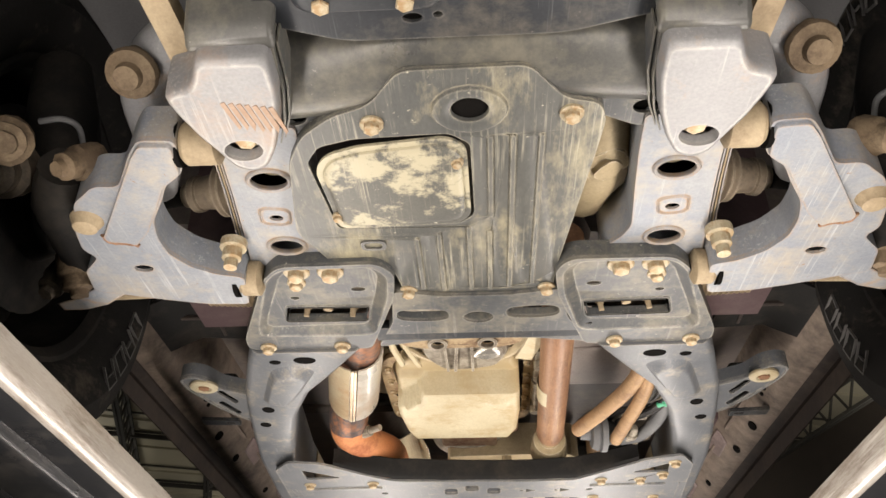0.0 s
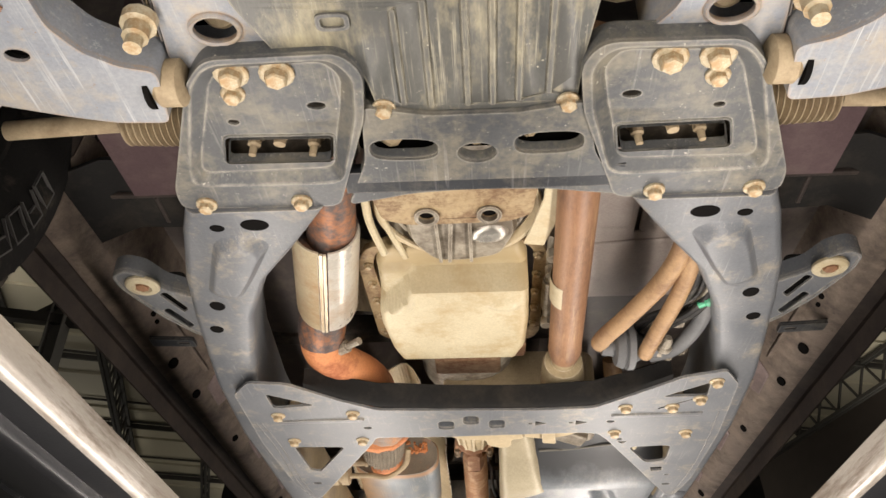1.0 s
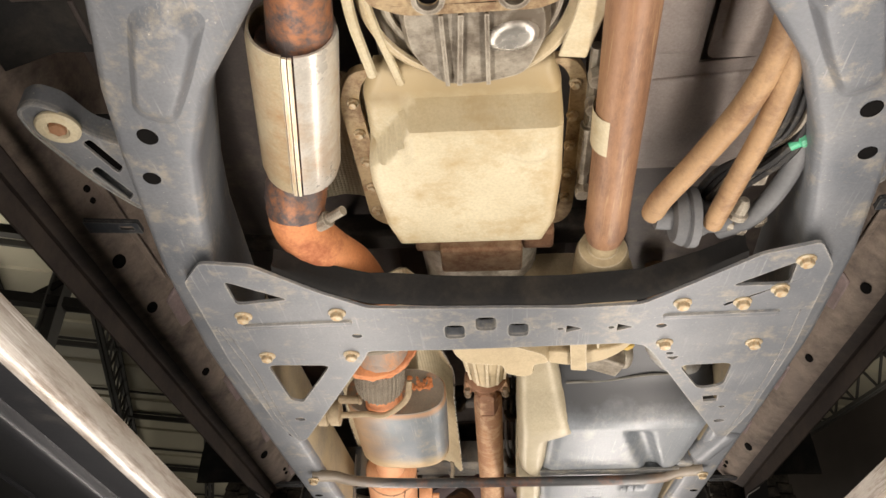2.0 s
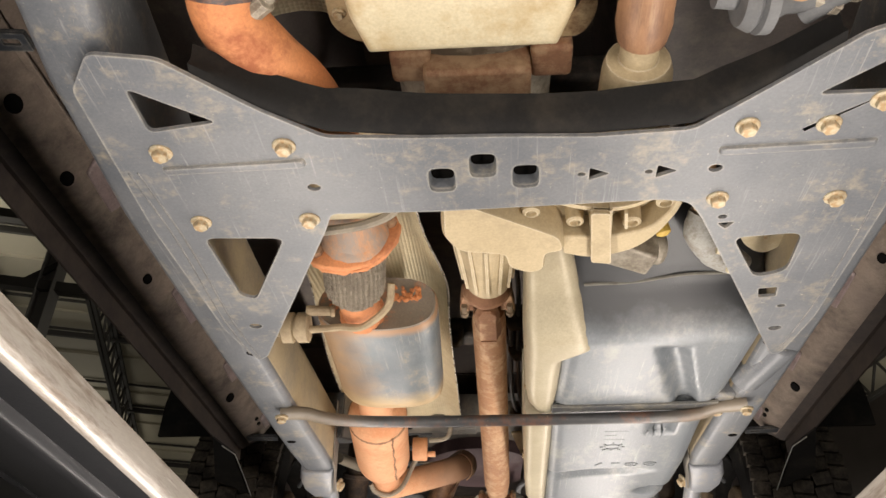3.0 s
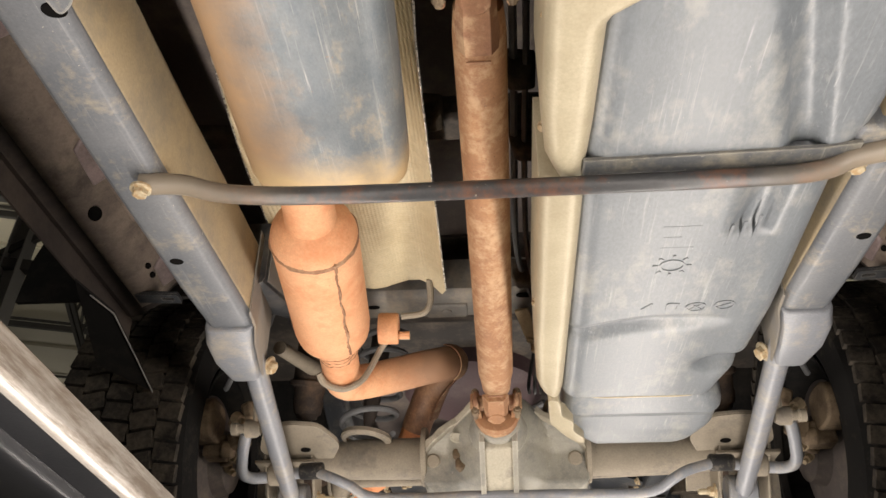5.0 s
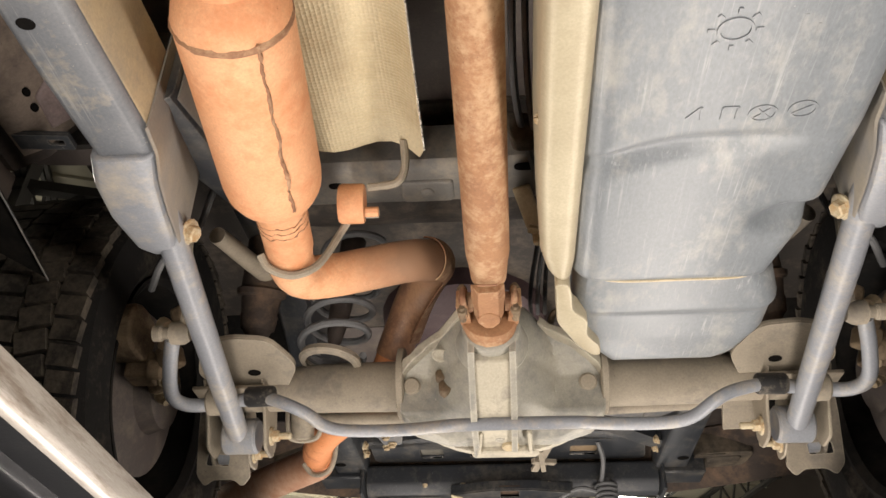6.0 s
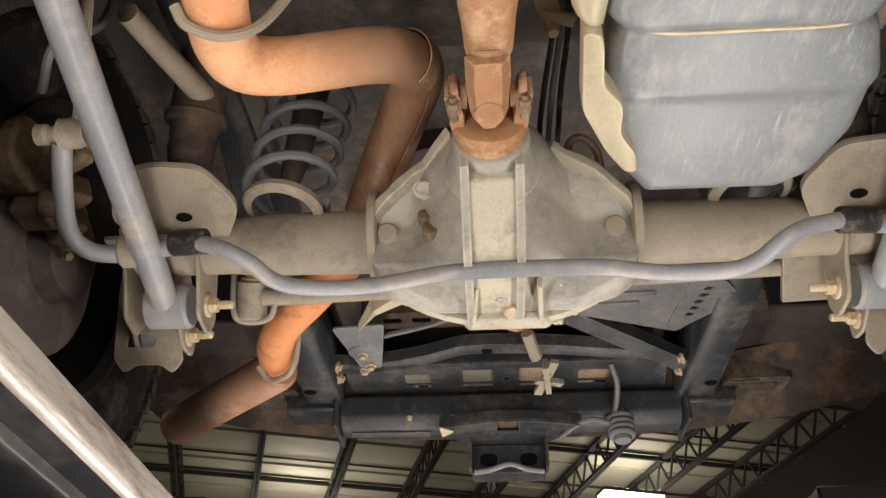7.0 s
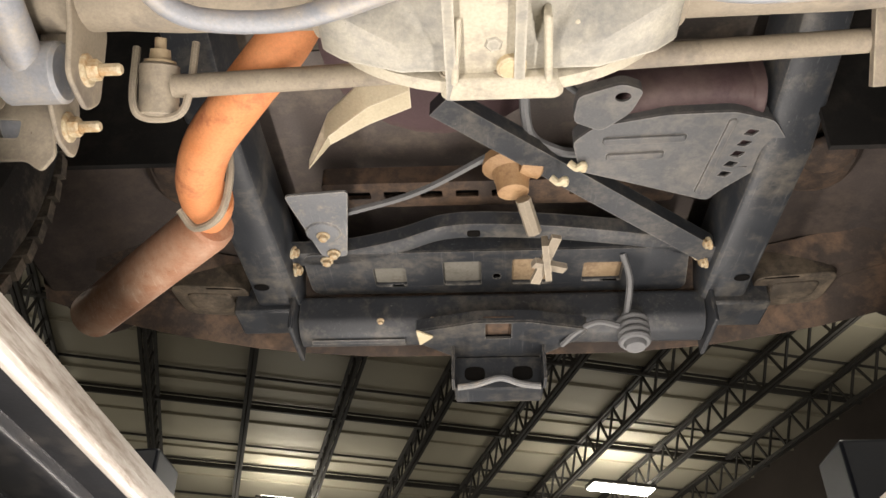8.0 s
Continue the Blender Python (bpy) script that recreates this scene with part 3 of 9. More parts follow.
BODY_PAINT = surface("body_paint", (0.16, 0.16, 0.165), (0.19, 0.19, 0.195), 0.3, 0.0, 0.8, coat=0.5)
TREAD = surface("dusty_tread", (0.030, 0.027, 0.024), (0.055, 0.049, 0.042), 0.8, 0.0, 0.06, dirt=(0.15, 0.125, 0.095), dirt_size=0.03, dirt_amount=0.2, dirt_soft=0.2, bump=0.3, spec=0.15)
RAIL_DUST = surface("dusty_rail_web", (0.30, 0.255, 0.185), (0.22, 0.215, 0.205), 0.65, 0.0, 0.12, dirt=(0.16, 0.155, 0.155), dirt_size=0.05, dirt_amount=0.12, dirt_soft=0.25)
WIRE = surface("black_wiring", (0.016, 0.016, 0.017), (0.032, 0.031, 0.03), 0.5, 0.0, 0.05, dirt=(0.16, 0.14, 0.11), dirt_size=0.02, dirt_amount=0.05, spec=0.3)
GREEN = surface("green_plastic", (0.06, 0.42, 0.22), (0.10, 0.50, 0.28), 0.4, 0.0, 0.03, dirt=(0.30, 0.27, 0.2), dirt_size=0.01, dirt_amount=0.1)
SILL_DUST = surface("dusty_sill", (0.17, 0.133, 0.112), (0.33, 0.265, 0.205), 0.65, 0.0, 0.16, dirt=(0.060, 0.048, 0.043), dirt_size=0.09, dirt_amount=0.24, dirt_soft=0.16, spec=0.2, spots=((0.05, 0.04, 0.035), 60, 0.68))
AXLE_PALE = surface("pale_cast_web", (0.42, 0.385, 0.30), (0.52, 0.475, 0.37), 0.6, 0.0, 0.06, dirt=(0.25, 0.23, 0.19), dirt_size=0.03, dirt_amount=0.1, spots=((0.2, 0.15, 0.1), 120, 0.7))

# ---- the workshop ----
YAW = pose(0, 0, 0, 0, 0, 16.6)  # the hall stands askew to the lift


def hall(x, y, z):
    return YAW @ Vector((x, y, z))


ROOF = 8.0
bm = bmesh.new()
box(bm, (-2, 8, -0.1), (40, 52, 0.2), YAW)
solid("floor", bm, CONCRETE, "bare grey concrete workshop floor", "floor", kind="structure")
bm = bmesh.new()
box(bm, hall(-2, 8, ROOF + 0.15), (40, 52, 0.3), YAW)
for i in range(34):
    box(bm, hall(-2, -17 + 1.45 * i, ROOF - 0.02), (40, 0.03, 0.05), YAW)
solid("ceiling", bm, DECK, "beige corrugated steel roof deck seen from below", "ceiling", kind="structure")
for name, x, y, w, d in (("wall_east", 11.3, 8, 0.3, 52), ("wall_west", -22, 8, 0.3, 52), ("wall_north", -5, 34, 34, 0.3), ("wall_south", -5, -18, 34, 0.3)):
    bm = bmesh.new()
    box(bm, hall(x, y, ROOF / 2), (w, d, ROOF), YAW)
    solid(name, bm, DARK_WALL if name == "wall_east" else WALL, "plain dark brown workshop wall" if name == "wall_east" else "plain dark grey workshop wall", "wall", kind="structure")


def roof_truss():
    """An open-web joist: two chords of paired angles and zigzag webs."""
    ob = thing("roof_truss", hall(0, 0, ROOF), "dark painted open-web steel roof joist", "truss", "roof joists")
    half = 25.0
    for z in (-0.08, -0.62):
        bm = bmesh.new()
        for s in (-1, 1):
            bar(bm, (s * 0.035, -half, z), (s * 0.035, half, z), 0.05, 0.06)
        part("chord", bm, JOIST, ob, at=(0, 0, 0))
    bm = bmesh.new()
    for i in range(83):
        a = -half + 0.6 * i
        bar(bm, (0, a, -0.1), (0, a + 0.3, -0.6), 0.035, 0.035, (1, 0, 0))
        bar(bm, (0, a + 0.3, -0.6), (0, a + 0.6, -0.1), 0.035, 0.035, (1, 0, 0))
    part("web", bm, JOIST, ob, at=(0, 0, 0), kind="stuff")
    return ob


first_truss = roof_truss()
for i in range(-12, 7):
    place = Matrix.Translation(hall(0.72 + 1.56 * i, 8, ROOF)) @ YAW
    if i == -12:
        first_truss.matrix_basis = place
    else:
        copy_thing(first_truss, place)
first_purlin = None
for i in range(13):
    place = Matrix.Translation(hall(-4, -12 + 2.9 * i, ROOF - 0.1)) @ YAW
    if first_purlin is None:
        bm = bmesh.new()
        bar(bm, (-16, 0, 0), (15, 0, 0), 0.05, 0.09)
        first_purlin = solid("roof_bridging", bm, JOIST, "dark steel bridging bar across the roof joists", "beam", "roof bridging")
        first_purlin.matrix_basis = place
    else:
        copy_thing(first_purlin, place)
first_seam = None
for i in range(24):
    place = Matrix.Translation(hall(-4, -2.4 + 2.9 * (i // 2) + (0.97 if i % 2 else 1.93), ROOF - 0.04)) @ YAW
    if first_seam is None:
        bm = bmesh.new()
        bar(bm, (-16, 0, 0), (15, 0, 0), 0.025, 0.04)
        first_seam = solid("deck_seam", bm, JOIST, "thin dark seam strip across the roof deck", "strip", "roof deck seams")
        first_seam.matrix_basis = place
    else:
        copy_thing(first_seam, place)
first_lamp = None
for x, y in ((-4.0, 19.6), (2.6, 18.9), (-7.5, 9.0), (1.0, 7.5)):
    place = Matrix.Translation((x, y, 7.25)) @ pose(0, 0, 0, 0, 0, 17)
    if first_lamp is None:
        first_lamp = thing("ceiling_lamp", place, "lit white linear high-bay lamp under the roof joists", "lamp", "high-bay lamps")
        bm = bmesh.new()
        box(bm, (0, 0, 0.03), (1.3, 0.42, 0.06))
        part("housing", bm, JOIST, first_lamp, "painted lamp housing", (0, 0, 0))
        bm = bmesh.new()
        box(bm, (0, 0, -0.02), (1.24, 0.36, 0.03))
        part("tube", bm, LAMP, first_lamp, "glowing white lamp tube", (0, 0, 0))
        bm = bmesh.new()
        box(bm, (0, 0, 0.075), (1.1, 0.3, 0.02))
        part("uplight", bm, LAMP, first_lamp, "glowing upper side of the lamp", (0, 0, 0))
    else:
        copy_thing(first_lamp, place)

# a roof column and its girder
bm = bmesh.new()
for d in (-0.09, 0.09):
    box(bm, (-5.1 + d, 8.8, ROOF / 2), (0.012, 0.2, ROOF))
box(bm, (-5.1, 8.8, ROOF / 2), (0.18, 0.012, ROOF))
solid("roof_column", bm, WALL, "grey steel building column", "column")
girder_thing = thing("roof_girder", Matrix.Translation((-5.1, 8.8, 0)) @ YAW, "dark steel lattice girder under the roof joists", "girder")
for z in (7.25, 6.35):
    bm = bmesh.new()
    bar(bm, (-9, 0, z), (1.5, 0, z), 0.12, 0.12)
    part("chord", bm, JOIST, girder_thing, at=(0, 0, 0))
for i in range(6):
    bm = bmesh.new()
    bar(bm, (-9 + 1.75 * i, 0, 6.4), (-8.1 + 1.75 * i, 0, 7.2), 0.07, 0.07)
    part("brace", bm, JOIST, girder_thing, at=(0, 0, 0))

# the drive-on lift
lift = thing("car_lift", (0, 2.2, 0), "dark painted four-post drive-on car lift with worn bright runway edges", "lift")
LIFT = (0, 2.2, 0)
for s, edge in ((-1, 0.450), (1, 0.475)):
    x = lambda v: s * (edge + v)
    bm = bmesh.new()
    loft(bm, [[(x(a), y, z) for a, z in ((0.0, 1.760), (0.0, 1.732), (0.0010, 1.7275), (0.003, 1.7235), (0.006, 1.7205), (0.0095, 1.7185), (0.013, 1.7175), (0.013, 1.760))] for y in (-1.9, 5.9)])
    part("runway_edge", bm, STEEL, lift, "scratched bare steel inner edge of the runway", LIFT)
    bm = bmesh.new()
    loft(bm, [[(x(a), y, z) for a, z in ((0.0135, 1.75), (0.0135, 1.718), (0.050, 1.716), (0.054, 1.706), (0.058, 1.702), (0.066, 1.700), (0.12, 1.700), (0.125, 1.72), (0.40, 1.71), (0.405, 1.66), (0.46, 1.66), (0.48, 1.67), (0.48, 1.75))] for y in (-1.9, 5.9)])
    part("runway", bm, RUNWAY, lift, "dark painted folded-steel runway", LIFT)
    bm = bmesh.new()
    box(bm, (x(0.24), 2.0, 1.716), (0.16, 7.8, 0.006))
    part("runway_rib", bm, RUNWAY, lift, "dark stiffening plate under the runway", LIFT)
    for y in (-1.6, 6.15):
        bm = bmesh.new()
        box(bm, (s * 1.36, y, 1.30), (0.28, 0.24, 2.60))
        part("post", bm, POST, lift, "dark blue lift column", LIFT, bevel=0.012)
for y in (-1.6, 6.15):
    bm = bmesh.new()
    box(bm, (0, y, 1.55), (2.44, 0.14, 0.16))
    part("cross_beam", bm, RUNWAY, lift, "dark cross beam between the lift columns", LIFT, bevel=0.008)

# ---- the vehicle on the lift ----
suv = thing("suv", STAND @ Matrix.Translation(BASE), "dusty off-road suv with rusty exhaust standing on a lift", "car")
BOLT = bolt_mesh("bolt", 0.0095, 0.008, 0.0135, ZINC)
BIG_BOLT = bolt_mesh("big_bolt", 0.0125, 0.011, 0.019, ZINC)
SMALL_BOLT = bolt_mesh("small_bolt", 0.006, 0.005, 0.008, ZINC)
STUD = bolt_mesh("stud", 0.012, 0.012, 0.018, ZINC, 0.022)


def frame_rail(s):
    rows = [(1.17, 0.19, 0.373), (1.22, 0.222, 0.392), (1.27, 0.255, 0.406), (1.345, 0.308, 0.428), (1.46, 0.355, 0.450), (1.60, 0.388, 0.472), (1.70, 0.405, 0.482),
            (1.95, 0.425, 0.50), (2.3, 0.428, 0.502), (2.65, 0.424, 0.50), (2.9, 0.418, 0.497), (3.03, 0.415, 0.49)]
    bm = bmesh.new()
    girder(bm, [(y, s * a, s * b, 2.022 if y < 1.65 else 2.012, 2.15) for y, a, b in rows])
    rail = part("frame_rail", bm, FRAME, suv, "grey painted steel frame rail with dust and chips", angle=40)
    bm = bmesh.new()
    soft_bulge(bm, fillet(flip([(0.272, 1.238), (0.306, 1.215), (0.352, 1.225), (0.372, 1.277), (0.408, 1.385), (0.364, 1.410), (0.322, 1.338)], s)[::s], 0.022, 5), 2.022, 0.015, 0.40)
    part("emboss", bm, FRAME, rail, angle=60)
    holes = [(0.289, 1.20, 0.017, 0.011), (0.340, 1.205, 0.008, 0.006), (0.40, 1.415, 0.010, 0.012), (0.423, 1.492, 0.009, 0.010), (0.448, 2.05, 0.008, 0.006), (0.472, 2.82, 0.008, 0.006), (0.436, 2.37, 0.011, 0.008)]
    # flat near-black discs on the rail imitate shaded holes
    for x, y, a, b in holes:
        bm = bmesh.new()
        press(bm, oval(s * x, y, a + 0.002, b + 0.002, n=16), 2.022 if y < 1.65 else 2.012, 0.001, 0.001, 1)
        part("hole", bm, HOLE_SHADE, rail)
    # a near-black oval imitates the shade in the web's slot
    bm = bmesh.new()
    loft(bm, [[(s * 0.4235, y + a * 0.014, z + b * 0.009) for a, b in oval(0, 0, 1, 1, n=14)] for y, z in ((2.54, 2.07),)], (True, False))
    part("slot", bm, HOLE_SHADE, rail)
    bm = bmesh.new()
    loft(bm, [[(s * (x - 0.0015), y, 2.026), (s * (x - 0.0035), y, 2.030), (s * (x - 0.0035), y, 2.142), (s * (x - 0.0015), y, 2.146)] for y, x in ((2.0, 0.4252), (2.3, 0.428), (2.65, 0.424), (2.9, 0.418), (3.02, 0.4153))])
    part("inner_web", bm, WEB_TAN, rail, "tan dusty inner web of the rail")
    return rail


both(frame_rail)


def front_pad(s):
    """Skid pad under the rear mount of a control arm: a dished pressing with a slot."""
    out = fillet(flip([(0.272, 0.912), (0.131, 0.910), (0.112, 0.940), (0.120, 1.01), (0.172, 1.172), (0.374, 1.168), (0.372, 1.13), (0.300, 0.945)], s), 0.016)
    rim = fillet(flip([(0.272, 0.920), (0.142, 0.918), (0.123, 0.945), (0.130, 1.01), (0.161, 1.124), (0.346, 1.122), (0.338, 1.082), (0.297, 0.950)], s), 0.020)
    floor_line = shrunk(rim, 0.017)
    slot = fillet(flip([(0.283, 1.048), (0.164, 1.051), (0.171, 1.090), (0.294, 1.087)], s), 0.006)
    ring = fillet(flip([(0.289, 1.042), (0.158, 1.045), (0.166, 1.096), (0.301, 1.093)], s), 0.008)
    eyes = [oval(s * 0.270, 1.020, 0.0065, 0.0045, n=12), oval(s * 0.172, 0.998, 0.0105, 0.0060, n=14)]
    bm = bmesh.new()
    plate(bm, out, [rim], 2.028, 0.004, lip=0.03)
    press(bm, rim, 2.028, -0.012, 0.017, 3, cap=False)
    plate(bm, floor_line, [ring, *eyes], 2.040, 0.003)
    press(bm, ring, 2.040, 0.0025, 0.003, 2, cap=False)
    press(bm, slot, 2.0375, -0.012, 0.001, 1, cap=False)
    pad = part("skid_pad", bm, PAD, suv, "black painted dished skid pad with a slot and dust", angle=40, bevel=0.0012)
    fasten(pad, BIG_BOLT, [(s * 0.252, 0.943, 2.038), (s * 0.204, 0.945, 2.038)])
    fasten(pad, BOLT, [(s * 0.258, 0.973, 2.038), (s * 0.340, 1.158, 2.026), (s * 0.219, 1.158, 2.026)])
    bm = bmesh.new()
    plate(bm, fillet(flip([(0.150, 0.990), (0.300, 0.990), (0.330, 1.13), (0.165, 1.13)], s), 0.01), (), 2.074, 0.004)
    bracket = part("pad_bracket", bm, DARK_IRON, pad, "dusty dark bracket behind the slot")
    for x, y, r in ((0.262, 1.078, 0.008), (0.225, 1.060, 0.013), (0.190, 1.082, 0.008)):
        bm = bmesh.new()
        lathe(bm, (s * x, y, 2.074), (s * 0.1, 0.15, -1), [(0, r * 1.5), (0.006, r * 1.5), (0.008, r), (0.018, r), (0.020, r * 0.6), (0.032, r * 0.55)], 10)
        part("stud", bm, TAN_DUST, bracket, "tan dusty stud and nut")


both(front_pad)

bm = bmesh.new()
out = [(-0.122, 0.995), (-0.05, 1.012), (0.05, 1.012), (0.128, 0.998), (0.140, 1.085), (0.184, 1.172), (0.09, 1.155), (0.0, 1.150), (-0.08, 1.156), (-0.162, 1.176), (-0.130, 1.09)]
plate(bm, fillet(out, 0.012), [oval(-0.082, 1.070, 0.040, 0.019, 2, power=3), oval(0.003, 1.080, 0.023, 0.018), oval(0.086, 1.066, 0.040, 0.019, -2, power=3)], 2.032, 0.004, lip=0.05)
for x, a, b in ((-0.082, 0.040, 0.019), (0.003, 0.023, 0.018), (0.086, 0.040, 0.019)):
    y = {-0.082: 1.070, 0.003: 1.080, 0.086: 1.066}[x]
    press(bm, oval(x, y, a, b, power=3 if a > 0.03 else 2), 2.036, -0.012, 0.003, 1, cap=False)
cross = part("front_crossmember", bm, PAD, suv, "black crossmember with round openings and stone chips", bevel=0.0015)
bm = bmesh.new()
loft(bm, [[(x, y, z) for y, z in ((1.112, 2.033), (1.15, 2.031), (1.158, 2.05), (1.115, 2.05))] for x in (-0.16, -0.08, 0, 0.09, 0.18)])
part("flange", bm, BLACK, cross, "dark lower flange")
# near-black sheet in place of the shade inside the crossmember
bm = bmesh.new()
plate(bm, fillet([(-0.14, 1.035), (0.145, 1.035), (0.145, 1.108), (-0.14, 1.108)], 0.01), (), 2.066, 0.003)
part("inside", bm, HOLE_SHADE, cross)
for x, y, r in ((-0.100, 1.078, 0.013), (-0.062, 1.062, 0.008), (0.000, 1.084, 0.010), (0.062, 1.070, 0.012), (0.085, 1.060, 0.007)):
    bm = bmesh.new()
    lathe(bm, (x, y, 2.066), (0.2, -0.3, -1), [(0, r * 1.2), (0.006, r * 1.1), (0.010, r), (0.014, r * 0.5)], 9)
    part("nut", crust(bm, 0.0010), TAN_DUST, cross, "tan dusty nut inside the crossmember")


# middle crossmember with its triangular gussets
bm = bmesh.new()
out = [(-0.412, 1.650), (-0.345, 1.662), (-0.262, 1.742), (-0.200, 1.790), (-0.10, 1.797), (0.0, 1.800), (0.10, 1.806), (0.205, 1.800), (0.268, 1.742), (0.345, 1.668), (0.414, 1.642), (0.446, 1.70), (0.466, 1.95), (0.468, 2.25),
       (0.452, 2.38), (0.436, 2.385), (0.246, 1.972), (0.225, 1.938), (0.19, 1.930), (-0.083, 1.940), (-0.220, 1.938), (-0.232, 1.972), (-0.405, 2.352), (-0.424, 2.366), (-0.449, 2.25), (-0.458, 1.96), (-0.448, 1.70)]
holes = [fillet([(-0.398, 1.984), (-0.292, 1.990), (-0.372, 2.152), (-0.392, 2.140)], 0.016), fillet([(0.296, 2.022), (0.383, 2.014), (0.388, 2.112), (0.348, 2.128)], 0.018),
         fillet([(-0.392, 1.700), (-0.312, 1.758), (-0.392, 1.770)], 0.010), fillet([(0.322, 1.752), (0.396, 1.690), (0.402, 1.752)], 0.010),
         oval(-0.075, 1.876, 0.016, 0.023, power=4), oval(-0.026, 1.851, 0.016, 0.022, power=4), oval(0.024, 1.874, 0.016, 0.022, power=4),
         fillet([(0.098, 1.862), (0.122, 1.874), (0.098, 1.886)], 0.003), fillet([(0.176, 1.861), (0.200, 1.873), (0.176, 1.885)], 0.003), oval(0.243, 1.871, 0.008, 0.007), oval(0.089, 1.874, 0.005, 0.004, n=10), oval(0.167, 1.873, 0.005, 0.004, n=10), oval(-0.230, 1.881, 0.008, 0.007),
         fillet([(0.362, 2.160), (0.388, 2.157), (0.392, 2.184), (0.368, 2.187)], 0.003), fillet([(0.268, 1.986), (0.290, 1.984), (0.281, 2.000)], 0.004), oval(0.418, 2.288, 0.010, 0.008), oval(-0.396, 2.239, 0.010, 0.008), oval(0.272, 1.972, 0.006, 0.005, n=10), oval(0.408, 2.214, 0.006, 0.005, n=10)]
plate(bm, fillet(out, 0.010), holes, 1.996, 0.005)
for x, y in ((-0.075, 1.876), (-0.026, 1.851), (0.024, 1.874)):
    press(bm, oval(x, y, 0.016, 0.023, power=4), 2.001, -0.014, 0.002, 1, cap=False)
for x0, x1 in ((-0.40, -0.23), (0.24, 0.41)):
    press(bm, fillet([(x0, 1.832), (x1, 1.826), (x1, 1.838), (x0, 1.843)], 0.004), 1.996, 0.004, 0.004)
middle_holes = [(-0.075, 1.876, 0.016, 0.023), (-0.026, 1.851, 0.016, 0.022), (0.024, 1.874, 0.016, 0.022), (0.105, 1.874, 0.02, 0.014), (0.186, 1.873, 0.022, 0.014), (0.243, 1.871, 0.009, 0.008), (-0.230, 1.881, 0.009, 0.008)]
middle = part("middle_crossmember", bm, FRAME, suv, "grey steel crossmember plate with triangular gussets and holes", bevel=0.002)
fasten(middle, BOLT, [(-0.391, 1.804, 1.995), (-0.248, 1.801, 1.995), (-0.249, 1.947, 1.995), (-0.389, 1.945, 1.995), (0.257, 1.930, 1.995), (0.398, 1.936, 1.995), (0.262, 1.797, 1.995), (0.348, 1.798, 1.995), (0.392, 1.762, 1.995), (0.405, 1.684, 1.995)])
# the front web is near-black; the rear web keeps the frame paint
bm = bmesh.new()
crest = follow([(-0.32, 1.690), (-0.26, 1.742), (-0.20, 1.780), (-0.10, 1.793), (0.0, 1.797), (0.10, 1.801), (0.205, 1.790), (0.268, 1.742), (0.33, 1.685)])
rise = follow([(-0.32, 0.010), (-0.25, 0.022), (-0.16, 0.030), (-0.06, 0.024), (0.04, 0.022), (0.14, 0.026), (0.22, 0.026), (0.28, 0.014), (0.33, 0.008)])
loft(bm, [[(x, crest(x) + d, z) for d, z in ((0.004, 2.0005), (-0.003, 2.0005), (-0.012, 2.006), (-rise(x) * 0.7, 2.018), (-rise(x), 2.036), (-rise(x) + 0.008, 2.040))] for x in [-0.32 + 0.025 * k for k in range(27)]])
part("web", bm, NEAR_BLACK, middle, "near-black curved web of the crossmember", angle=60)
# near-black sheets imitate the shade behind the plate's holes
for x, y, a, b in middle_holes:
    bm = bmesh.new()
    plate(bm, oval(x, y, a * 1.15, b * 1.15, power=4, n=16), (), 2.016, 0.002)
    part("hole", bm, HOLE_SHADE, middle)
for pts in ([(-0.432, 1.84), (-0.424, 2.00), (-0.428, 2.20), (-0.421, 2.345)], [(-0.443, 1.84), (-0.436, 2.00), (-0.440, 2.19), (-0.432, 2.34)], [(0.440, 1.83), (0.452, 2.00), (0.455, 2.20), (0.446, 2.36)]):
    bm = bmesh.new()
    tube(bm, [(x, y, 1.9963) for x, y in pts], 0.0013, 6)
    part("weld_line", crust(bm, 0.0003), GUARD_GREY, middle, "thin weld line along the gusset")
bm = bmesh.new()
loft(bm, [[(x, y, z) for y, z in ((1.93, 2.0), (1.936, 2.0), (1.945, 2.07), (1.939, 2.07))] for x in (-0.23, 0.0, 0.23)])
part("rear_web", bm, FRAME, middle)

# brace rod between the rails
bm = bmesh.new()
tube(bm, [(-0.45, 2.632, 2.004), (-0.40, 2.638, 2.005), (-0.34, 2.648, 1.995), (-0.2, 2.652, 1.99), (0.2, 2.652, 1.99), (0.35, 2.650, 1.993), (0.40, 2.636, 2.003), (0.455, 2.622, 2.004)], [0.014, 0.013, 0.012, 0.0115, 0.0115, 0.012, 0.013, 0.014], 12, squash=1.0)
rod = part("brace_rod", bm, ROD, suv, "black cross brace rod with rust in its middle")
fasten(rod, BOLT, [(-0.446, 2.628, 1.993), (0.452, 2.625, 1.993)])

# ---- engine guard and front suspension ----
bm = bmesh.new()
out = [(-0.070, 0.556), (0.064, 0.554), (0.104, 0.605), (0.142, 0.614), (0.151, 0.640), (0.146, 0.690), (0.116, 0.945), (0.113, 1.018), (-0.103, 1.020), (-0.112, 0.962), (-0.120, 0.935), (-0.196, 0.925), (-0.232, 0.845), (-0.212, 0.700), (-0.190, 0.655), (-0.150, 0.622), (-0.107, 0.606)]
door = [(-0.190, 0.700), (-0.172, 0.672), (-0.13, 0.660), (-0.022, 0.656), (0.001, 0.675), (0.003, 0.815), (-0.015, 0.832), (-0.175, 0.838)]
